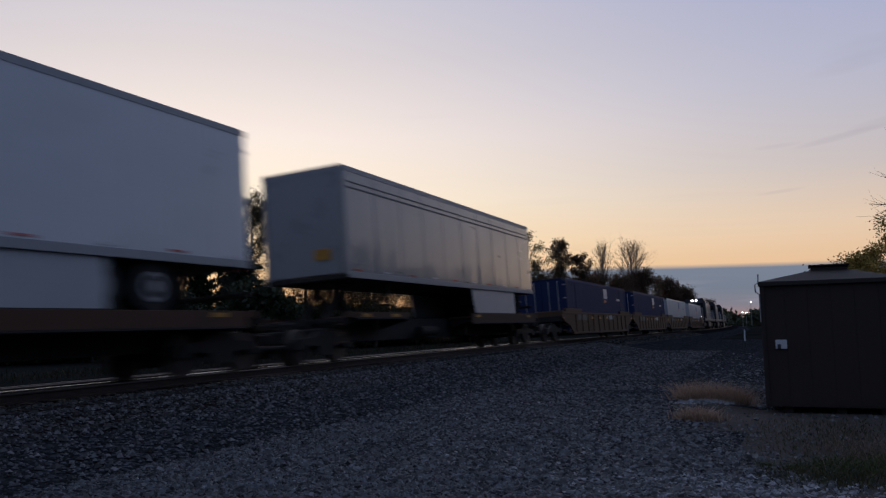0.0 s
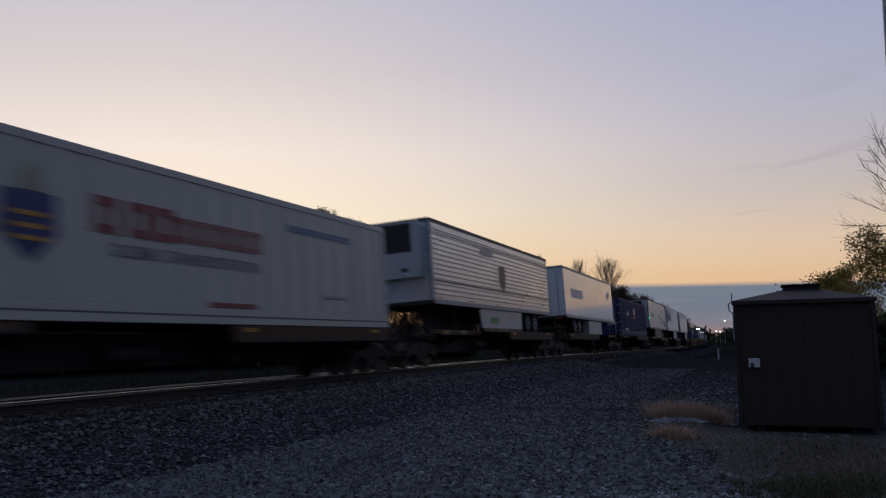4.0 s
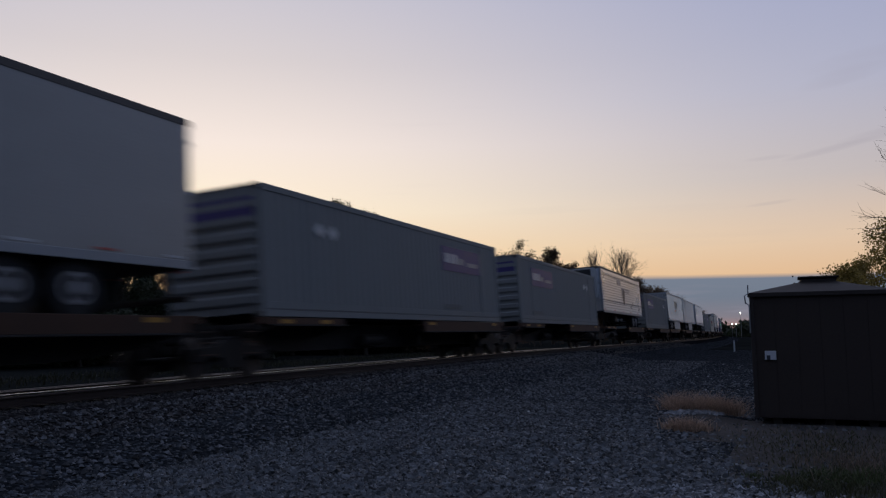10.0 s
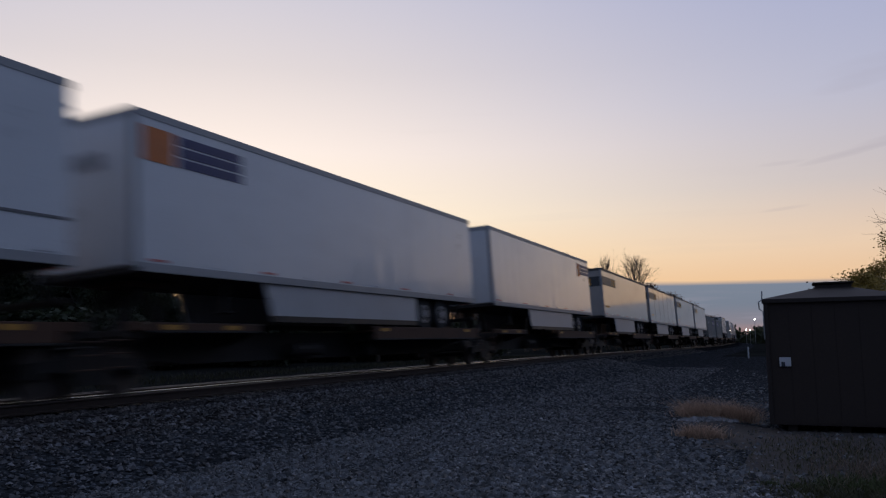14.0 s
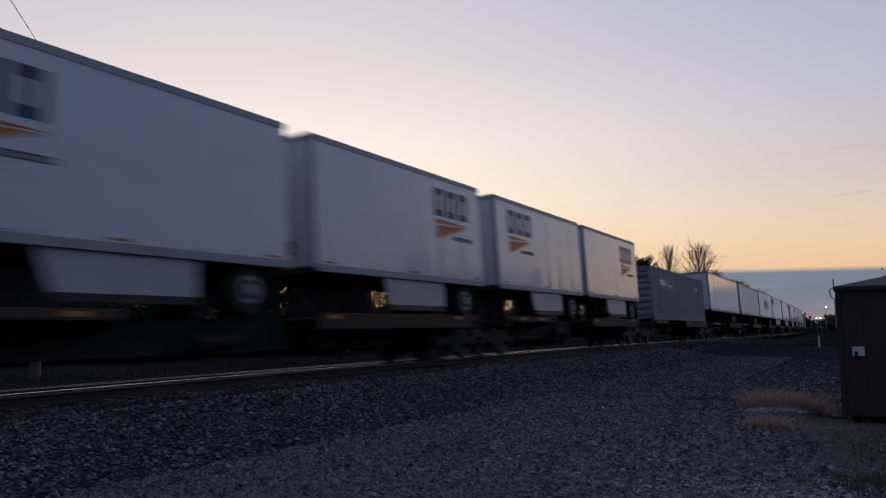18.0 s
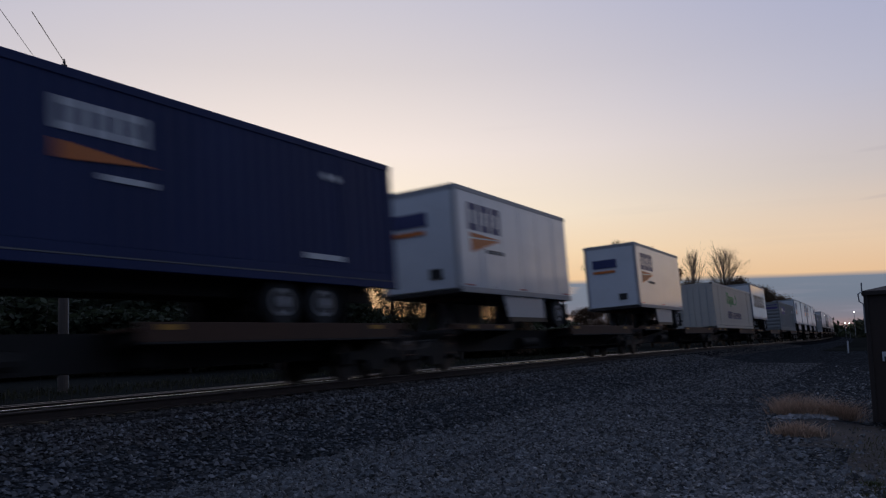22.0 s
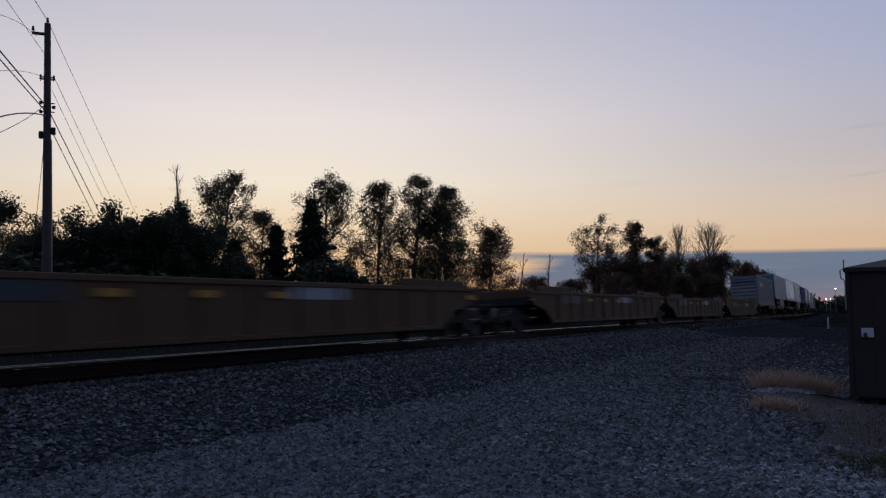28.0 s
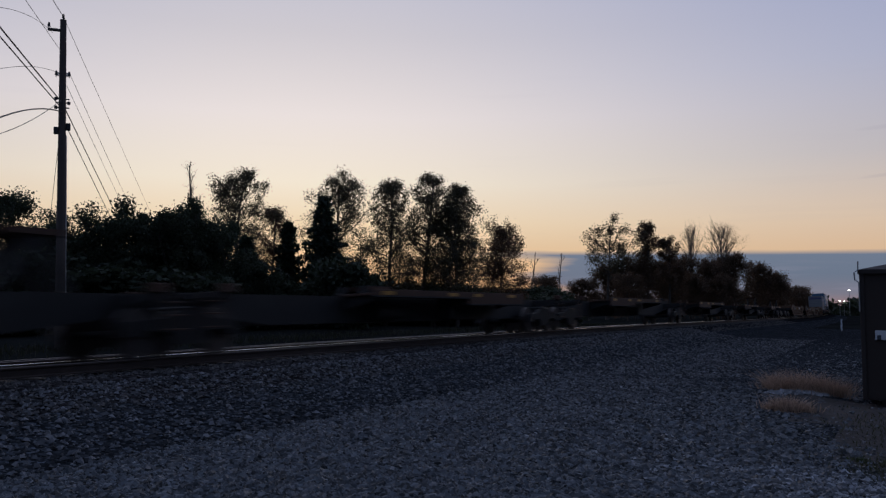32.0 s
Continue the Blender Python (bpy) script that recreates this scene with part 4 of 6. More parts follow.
def lettering(parent, words, y0, z0, width, mat, x=1.31):
    """Plain words on the side, read from tail to head."""
    cu = bpy.data.curves.new("lettering", "FONT")
    cu.body, cu.extrude = words, 0.002
    ob = bpy.data.objects.new("lettering", cu)
    me = bpy.data.meshes.new_from_object(ob)
    bpy.data.objects.remove(ob)
    xs = [v.co.x for v in me.vertices]
    k = width / (max(xs) - min(xs))
    me.transform(Matrix(((0, 0, 1, x), (k, 0, 0, y0 - k * min(xs)), (0, k, 0, z0), (0, 0, 0, 1))))
    me.materials.append(mat)
    o = new("lettering", me)
    o.parent = parent
    return o


def end_decal(parent, y, x0, x1, z0, z1, mat, label="", face=-1):
    return box_part("marking", (x0, x1, y - 0.008 if face < 0 else y - 0.004, y + 0.004 if face < 0 else y + 0.008, z0, z1), mat, parent, label)


TB, TT = 2.17, 5.25    # floor and roof of a trailer above the rail
W = 1.30


def trailer(length, mat, label, nose_back=True, ribs=0, seams=0, rail="rail_alu", skirt=None, reefer=False, low_stripe=None, single=False, end_mat=None, doors=True, legs=True, skirt_mat="skirt", base=TB, top=TT, wheel_at=None):
    """A road trailer on the car. nose_back: its nose points to the train's tail."""
    h = length / 2
    d = -1 if nose_back else 1           # where the nose is
    s = thing("highway_trailer", label, "trailer", "trailers on the train")
    bm = bmesh.new()
    box(bm, -W, W, -h, h, base + 0.12, top - 0.06, 0.03)
    body = part("body", bm, M[mat], s)
    bm = bmesh.new()
    prism(bm, [(-W - 0.012, top - 0.17), (-W - 0.012, top - 0.03), (-W + 0.06, top), (W - 0.06, top), (W + 0.012, top - 0.03), (W + 0.012, top - 0.17)], "y", -h - 0.01, h + 0.01)
    part("roof_rail", bm, M[rail], s)
    for x in (W, -W):
        box_part("floor_rail", (x - 0.02, x + 0.022, -h, h, base, base + 0.17), M["rail_alu"], s, bevel=0.008)
    box_part("floor", (-W + 0.03, W - 0.03, -h + 0.02, h - 0.02, base + 0.0, base + 0.11), M["car_steel"], s)
    if ribs:
        z0, z1 = base + 0.30, top - 0.28
        for i in range(ribs):
            z = z0 + (z1 - z0) * (i + 0.5) / ribs
            bm = bmesh.new()
            prism(bm, [(W - 0.002, z - 0.036), (W + 0.020, z - 0.022), (W + 0.020, z + 0.022), (W - 0.002, z + 0.036)], "y", -h + 0.12, h - 0.12)
            part("rib", bm, M[mat], s)
            # flat strip below the rib, the rib's shade put into its colour
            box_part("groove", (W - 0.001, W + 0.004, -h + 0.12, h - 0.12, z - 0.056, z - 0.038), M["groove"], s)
    for i in range(seams):
        y = -h + length * (i + 1) / (seams + 1)
        box_part("seam", (W - 0.001, W + 0.010, y - 0.014, y + 0.014, base + 0.17, top - 0.17), M[mat], s, bevel=0.003)
        box_part("seam", (-W - 0.010, -W + 0.001, y - 0.014, y + 0.014, base + 0.17, top - 0.17), M[mat], s, bevel=0.003)
    # marker plates along the floor rail
    n = max(4, int(length / 1.6))
    for i in range(n):
        y = -h + 0.5 + (length - 1.0) * i / (n - 1)
        decal(s, y - 0.19, y + 0.19, base + 0.20, base + 0.245, M["red" if i % 2 == 0 else "light_decal"], "narrow red and white marker strip", W + (0.012 if not ribs else 0.004), "marker_strip")
    # doors at one end, a plain or refrigerated nose at the other
    yd = -d * h
    for x0, x1 in ((-W + 0.05, -0.015), (0.015, W - 0.05)):
        dr = box_part("door", (x0, x1, yd - 0.03, yd + 0.03, base + 0.14, top - 0.2), M[end_mat or mat], s, bevel=0.008)
        for k in (0.28, 0.72):
            x = x0 + (x1 - x0) * k
            bm = bmesh.new()
            disc(bm, 0.022, "z", base + 0.16, top - 0.24, (x, yd - d * 0.055, 0), 8)
            part("lock_rod", bm, M["galv"], dr)
        for zz in (base + 0.4, (base + top) / 2, top - 0.5):
            xx = x0 if x0 < -0.5 else x1
            box_part("hinge", (xx - 0.12, xx + 0.04, yd - 0.05, yd + 0.05, zz - 0.03, zz + 0.03), M["galv"], dr)
    bm = bmesh.new()
    box(bm, -W + 0.1, W - 0.1, yd - 0.06, yd + 0.06, base - 0.62, base - 0.5, 0.02)
    for x in (0.6, -0.6):
        box(bm, x - 0.05, x + 0.05, yd - 0.05, yd + 0.05, base - 0.5, base + 0.02)
    part("bumper", bm, M["car_steel"], s)
    for x in (0.8, 1.0, -0.8, -1.0):
        box_part("tail_lamp", (x - 0.06, x + 0.06, yd - d * 0.03 - 0.03, yd - d * 0.03 + 0.03, base - 0.02, base + 0.08), M["red"], s)
    yn = d * h
    for x in (W - 0.07, -W + 0.07):
        bm = bmesh.new()
        disc(bm, 0.07, "z", base + 0.1, top - 0.1, (x, yn - d * 0.02, 0), 10)
        part("nose_post", bm, M["rail_alu"], s)
    if reefer:
        bm = bmesh.new()
        prism(bm, [(-0.98, base + 0.95), (0.98, base + 0.95), (1.05, base + 1.3), (1.05, top - 0.32), (0.92, top - 0.12), (-0.92, top - 0.12), (-1.05, top - 0.32), (-1.05, base + 1.3)], "y", min(yn, yn + d * 0.42), max(yn, yn + d * 0.42))
        unit = part("cooling_unit", bm, M["white2"], s, "white nose-mounted cooling unit")
        box_part("grille", (-0.98, 0.72, yn + d * 0.42 - 0.015, yn + d * 0.42 + 0.015, base + 1.85, top - 0.2), M["black_plastic"], unit, "black radiator grille", 0.01)
        box_part("vent", (0.30, 0.52, yn + d * 0.42 - 0.02, yn + d * 0.42 + 0.02, base + 1.15, base + 1.28), M["black_plastic"], unit)
        box_part("badge", (0.45, 0.62, yn + d * 0.42 - 0.012, yn + d * 0.42 + 0.016, base + 1.02, base + 1.1), M["light_decal"], unit)
        box_part("fuel_tank", (0.35, 0.95, d * h * 0.25 - 0.6, d * h * 0.25 + 0.6, base - 0.55, base - 0.08), M["car_steel"], s, bevel=0.06)
    # running gear
    yw = -d * (h - (3.35 if not single else 1.1)) if wheel_at is None else wheel_at
    road_wheels(s, yw, not single, base - 0.97)
    if legs:
        for x in (0.85, -0.85):
            bm = bmesh.new()
            yl = d * (h - (2.9 if length > 12 else 2.2))
            box(bm, x - 0.06, x + 0.06, yl - 0.06, yl + 0.06, base - 0.62, base + 0.02, 0.01)
            box(bm, x - 0.13, x + 0.13, yl - 0.13, yl + 0.13, base - 0.66, base - 0.62, 0.01)
            part("landing_leg", bm, M["car_steel"], s)
    if skirt:
        y0, y1, z0 = skirt
        for x in (W - 0.06, -W + 0.06):
            bm = bmesh.new()
            a, b = (y0, y1)
            prism(bm, [(a + 0.25, z0), (b, z0), (b, base + 0.01), (a, base + 0.01)], "x", x - 0.015, x + 0.015)
            sk = part("side_skirt", bm, M[skirt_mat], s, "smooth white side skirt" if skirt_mat == "skirt" else "black side skirt")
            box_part("skirt_edge", (x - 0.022, x + 0.022, a + 0.28, b, z0 - 0.14, z0), M["black_plastic"], sk, "black rubber lower edge")
    if low_stripe:
        decal(s, -h + 0.03, h - 0.03, base + 0.26, base + 0.35, M[low_stripe], "thin coloured stripe above the floor rail", W + 0.004, "stripe")
    hitch(s, d * (h - 1.0))
    bm = bmesh.new()
    box(bm, -0.5, 0.5, d * (h - 1.8), d * (h - 0.4), base - 0.06, base + 0.01)
    part("kingpin_plate", bm, M["car_steel"], s)
    return s


CB, CT = 1.28, 4.35


def container(mat, label, length=16.15, ribs=46, base=CB, top=CT, smooth_from=None, end_ribs=True, end_mat=None):
    """A domestic container: a ribbed steel box with corner posts and a ribbed or doored end."""
    h = length / 2
    s = thing("freight_container", label, "container", "containers on the train")
    bm = bmesh.new()
    box(bm, -W + 0.02, W - 0.02, -h + 0.03, h - 0.03, base + 0.1, top - 0.05)
    part("body", bm, M[mat], s)
    # corrugated side as one sheet of ribs on each flank
    for sx in (1, -1):
        V, F = [], []
        n = ribs
        x1 = sx * (W - 0.022)
        prof = []
        for i in range(n):
            y0 = -h + 0.35 + (length - 0.7) * i / n
            st = (length - 0.7) / n
            prof += [(y0, 0.0), (y0 + st * 0.35, 0.0), (y0 + st * 0.5, 0.018), (y0 + st * 0.85, 0.018)]
        prof.append((h - 0.35, 0.0))
        for y, o in prof:
            V += [(x1 + sx * (o + 0.004), y, base + 0.36), (x1 + sx * (o + 0.004), y, top - 0.16)]
        for i in range(len(prof) - 1):
            F.append((2 * i, 2 * i + 2, 2 * i + 3, 2 * i + 1) if sx > 0 else (2 * i + 1, 2 * i + 3, 2 * i + 2, 2 * i))
        mesh_object("side_sheet", V, F, M[mat], s)
        box_part("top_rail", (sx * W - 0.04, sx * W + 0.012, -h, h, top - 0.16, top), M[mat], s, bevel=0.01)
        box_part("bottom_rail", (sx * W - 0.04, sx * W + 0.012, -h, h, base, base + 0.16), M[mat], s, bevel=0.01)
        box_part("side_rail", (sx * W - 0.03, sx * W + 0.004, -h + 0.1, h - 0.1, base + 0.19, base + 0.35), M[mat], s, "", 0.006)
        box_part("rail_line", (sx * W - 0.01, sx * W + 0.016, -h + 0.1, h - 0.1, base + 0.163, base + 0.188), M["seam"], s)
        for y in (-h + 0.09, h - 0.09, -h + 1.95, h - 1.95):
            box_part("corner_post", (sx * W - 0.06, sx * W + 0.016, y - 0.09, y + 0.09, base, top), M[mat], s, bevel=0.012)
    bm = bmesh.new()
    box(bm, -W, W, -h, h, top - 0.05, top - 0.004)
    part("roof", bm, M[mat], s)
    for y in (-h, h):
        for x in (W - 0.08, -W + 0.08):
            for z in (base + 0.06, top - 0.07):
                box_part("corner_casting", (x - 0.1, x + 0.1, y - 0.015, y + 0.015, z - 0.07, z + 0.07), M["dark_rail"], s, bevel=0.01)
    # tail end
    if end_ribs:
        for i in range(7):
            z = base + 0.28 + i * (top - base - 0.5) / 7
            bm = bmesh.new()
            prism(bm, [(-h - 0.0, z), (-h - 0.035, z + 0.05), (-h - 0.035, z + 0.20), (-h, z + 0.25)], "x", -W + 0.1, W - 0.1)
            part("end_rib", bm, M[end_mat or mat], s)
    else:
        for x0, x1 in ((-W + 0.06, -0.02), (0.02, W - 0.06)):
            dr = box_part("door", (x0, x1, -h - 0.03, -h + 0.04, base + 0.12, top - 0.12), M[end_mat or mat], s, bevel=0.01)
            for k in (0.3, 0.7):
                bm = bmesh.new()
                disc(bm, 0.022, "z", base + 0.14, top - 0.14, (x0 + (x1 - x0) * k, -h - 0.055, 0), 8)
                part("lock_rod", bm, M["galv"], dr)
                box_part("handle", (x0 + (x1 - x0) * k - 0.02, x0 + (x1 - x0) * k + 0.2, -h - 0.075, -h - 0.05, base + 1.0, base + 1.04), M["galv"], dr)
            for zz in (base + 0.4, base + 1.1, base + 1.8, base + 2.5):
                xx = x0 if x0 < -0.5 else x1
                box_part("hinge", (xx - 0.1, xx + 0.06, -h - 0.05, -h - 0.02, zz - 0.03, zz + 0.03), M["galv"], dr)
    for x in (0.5, -0.5):
        box_part("floor_beam", (x - 0.06, x + 0.06, -h + 0.2, h - 0.2, base - 0.02, base + 0.1), M["car_steel"], s)
    return s


WELL_L = 19.4


def well_car(top=1.34):
    """top: the upper edge of its sides above the rail."""
    h = WELL_L / 2
    s = thing("well_car", "faded orange-brown steel well car with deep riveted sides", "rail car", "well cars of the train")
    for sx in (1, -1):
        bm = bmesh.new()
        prism(bm, [(-h + 2.2, 0.34), (h - 2.2, 0.34), (h - 1.5, 0.75), (h - 0.5, 0.95), (h - 0.05, 1.2), (h - 0.05, top), (-h + 0.05, top), (-h + 0.05, 1.2), (-h + 0.5, 0.95), (-h + 1.5, 0.75)], "x", sx * 1.36 - 0.03, sx * 1.36 + 0.03)
        side = part("side", bm, M["well"], s)
        box_part("top_chord", (sx * 1.36 - 0.07, sx * 1.36 + 0.07, -h + 0.05, h - 0.05, top - 0.03, top + 0.08), M["well"], side, bevel=0.012)
        box_part("bottom_chord", (sx * 1.36 - 0.09, sx * 1.36 + 0.05, -h + 2.2, h - 2.2, 0.27, 0.38), M["well"], side, bevel=0.012)
        for i in range(11):
            y = -h + 2.8 + (WELL_L - 5.6) * i / 10
            box_part("stiffener", (sx * 1.39 - 0.02, sx * 1.39 + 0.045, y - 0.05, y + 0.05, 0.38, top - 0.03), M["well"], side, bevel=0.008)
        for y in (-3.2, -1.2, 0.75, 9.1):
            box_part("reflector", (sx * 1.44, sx * 1.446, y - 0.24, y + 0.24, 1.07, 1.20), M["yellow"], side, "yellow reflector plate")
        box_part("stencil_panel", (sx * 1.395, sx * 1.403, -6.4, -3.9, 1.00, 1.38), M["dark_decal"], side, "dark stencil panel")
        box_part("stencil_panel", (sx * 1.395, sx * 1.403, 1.1, 3.1, 1.05, 1.32), M["faint_decal"], side, "pale faded stencil panel")
    box_part("floor", (-1.33, 1.33, -h + 2.6, h - 2.6, 0.24, 0.30), M["car_steel"], s)
    for y, d in ((h, 1), (-h, -1)):
        bm = bmesh.new()
        prism(bm, [(y - d * 2.7, 0.3), (y - d * 2.6, 0.3), (y - d * 1.9, 0.95), (y, 0.95), (y, 1.2), (y - d * 2.4, 1.2)], "x", -1.3, 1.3)
        part("end_platform", bm, M["car_steel"], s)
        box_part("end_rail", (-1.36, 1.36, min(y - d * 0.6, y - d * 0.4), max(y - d * 0.6, y - d * 0.4), 1.2, top + 0.15), M["well"], s, bevel=0.02)
        for x in (1.3, -1.3):
            box_part("raised_chord", (x - 0.05, x + 0.1, min(y - d * 0.9, y - d * 4.3), max(y - d * 0.9, y - d * 4.3), top + 0.08, top + 0.27), M["well"], s, bevel=0.012)
        bm = bmesh.new()
        box(bm, -0.15, 0.15, min(y, y + d * 0.9), max(y, y + d * 0.9), 0.78, 1.02, 0.03)
        part("coupler", bm, M["truck_steel"], s)
        bogie(s, y + d * (0.35 if d < 0 else -0.1))
        for zz in (0.5, 0.8, 1.1):
            bm = bmesh.new()
            disc(bm, 0.015, "y", y - d * 0.35 - 0.2, y - d * 0.35 + 0.2, (1.4, 0, zz), 6)
            part("ladder_rung", bm, M["yellow"], s)
    return s


def locomotive(lights):
    s = thing("diesel_locomotive", "dark diesel locomotive with a wide cab, its lamps lit" if lights else "dark diesel locomotive in the consist", "locomotive", "locomotives of the train")
    h = 10.9
    box_part("frame", (-1.45, 1.45, -h, h, 1.15, 1.55), M["loco"], s, bevel=0.03)
    bm = bmesh.new()
    prism(bm, [(-0.95, 1.55), (0.95, 1.55), (0.95, 3.9), (0.75, 4.15), (-0.75, 4.15), (-0.95, 3.9)], "y", -h + 4.9, h - 0.9)
    part("hood", bm, M["loco"], s)
    bm = bmesh.new()
    prism(bm, [(-1.5, 1.55), (1.5, 1.55), (1.5, 4.0), (1.2, 4.5), (-1.2, 4.5), (-1.5, 4.0)], "y", -h + 2.4, -h + 4.9)
    cab = part("cab", bm, M["loco"], s)
    for x0, x1 in ((-1.2, -0.15), (0.15, 1.2)):
        box_part("windscreen", (x0, x1, -h + 2.38, -h + 2.42, 3.2, 3.85), M["glass"], cab, bevel=0.01)
    for x in (1.5, -1.5):
        box_part("side_window", (x - 0.02, x + 0.02, -h + 2.9, -h + 4.4, 3.2, 3.85), M["glass"], cab, bevel=0.008)
    bm = bmesh.new()
    prism(bm, [(-h + 0.7, 1.55), (-h + 2.4, 1.55), (-h + 2.4, 3.1), (-h + 1.0, 2.9), (-h + 0.7, 2.6)], "x", -1.1, 1.1)
    part("nose", bm, M["loco"], s)
    if lights:
        for x in (-0.16, 0.16):
            bm = bmesh.new()
            disc(bm, 0.13, "y", -h + 2.30, -h + 2.36, (x * 1.6, 0, 4.22), 12)
            part("headlight", bm, M["head_light"], cab)
    for x in (-0.9, 0.9):
        bm = bmesh.new()
        disc(bm, 0.11, "y", -h - 0.05, -h + 0.03, (x, 0, 1.7), 12)
        part("ditch_light", bm, M["head_light"] if lights else M["glass"], s)
    box_part("fuel_tank", (-1.3, 1.3, -2.6, 2.6, 0.35, 1.15), M["loco"], s, bevel=0.1)
    for y in (-h + 3.4, h - 3.4):
        for k in (-1.8, 0.0, 1.8):
            bm = bmesh.new()
            disc(bm, 0.5, "x", -0.85, 0.85, (0, y + k, 0.5), 20)
            part("wheel_set", bm, M["wheel"], s)
        for x in (1.0, -1.0):
            box_part("truck_frame", (x - 0.1, x + 0.1, y - 2.5, y + 2.5, 0.45, 0.95), M["truck_steel"], s, bevel=0.04)
    for x in (1.46, -1.46):
        bm = bmesh.new()
        for i in range(9):
            disc(bm, 0.02, "z", 1.55, 2.55, (x, -h + 5.2 + i * 1.9, 0), 6)
        disc(bm, 0.02, "y", -h + 5.2, h - 0.5, (x, 0, 2.55), 6)
        part("handrail", bm, M["light_decal"], s)
    box_part("exhaust_housing", (-0.6, 0.6, 1.0, 3.2, 4.15, 4.4), M["loco"], s, bevel=0.05)
    box_part("radiator_housing", (-0.85, 0.85, 6.2, 8.9, 3.95, 4.45), M["loco"], s, bevel=0.1)
    return s


def run(ob, middle):
    """Put a vehicle or load on the line, its middle at this place at 0 s."""
    MOVERS.append((ob, middle))
    return ob


def mid(tail, head):
    return (tail + head) / 2


# ---- the train, from its head to its tail ----
well_proto = well_car()
first = {"well": True}
DECKS = {"back": ((0.4, 7.9, True), (-7.9, -4.7, False)), "forth": ((-7.9, 1.2, True), (4.7, 7.9, False)), "bare": ((-4.8, -1.1, True), (-1.1, 3.7, False)), "turned": ((1.1, 4.9, True), (-3.6, 1.1, False))}
cars = {}


def car_at(middle, decks="back", head_bogie=False):
    key = (decks, head_bogie)
    if key not in cars:
        cars[key] = spine_car(DECKS[decks], head_bogie)
        return run(cars[key], middle)
    return run(copy_thing(cars[key], Matrix()), middle)


def well_at(middle):
    if first["well"]:
        first["well"] = False
        return run(well_proto, middle)
    return run(copy_thing(well_proto, Matrix()), middle)


def parcel_box(label, panel=(-6.0, -2.28), small=(4.95, 5.62)):
    """Grey ribbed container with a purple panel."""
    c = container("cont_grey", label)
    p = decal(c, panel[0], panel[1], 3.04, 3.90, M["purple"], "purple name panel", W + 0.004, "name_panel")
    a = panel[0] + 0.25
    for i in range(3):
        decal(c, a + i * 0.42, a + i * 0.42 + 0.3, 3.33, 3.66, M["light_decal"], "", W + 0.010)
    decal(c, a + 1.30, a + 1.75, 3.33, 3.55, M["faint_decal"], "", W + 0.010)
    decal(c, a + 2.1, panel[1] - 0.3, 3.30, 3.45, M["faint_decal"], "", W + 0.010)
    for k in small:
        slant_decal(c, [(k - 0.22, 3.50), (k, 3.30), (k + 0.22, 3.50), (k, 3.70)], M["light_decal"], "small white diamond", W + 0.008)
    decal(c, panel[0], panel[0] + 1.5, 1.72, 1.86, M["seam"], "", W + 0.008)
    end_decal(c, -8.1, -W + 0.15, W - 0.15, 3.55, 4.05, M["purple"], "purple band on the ribbed end")
    return c


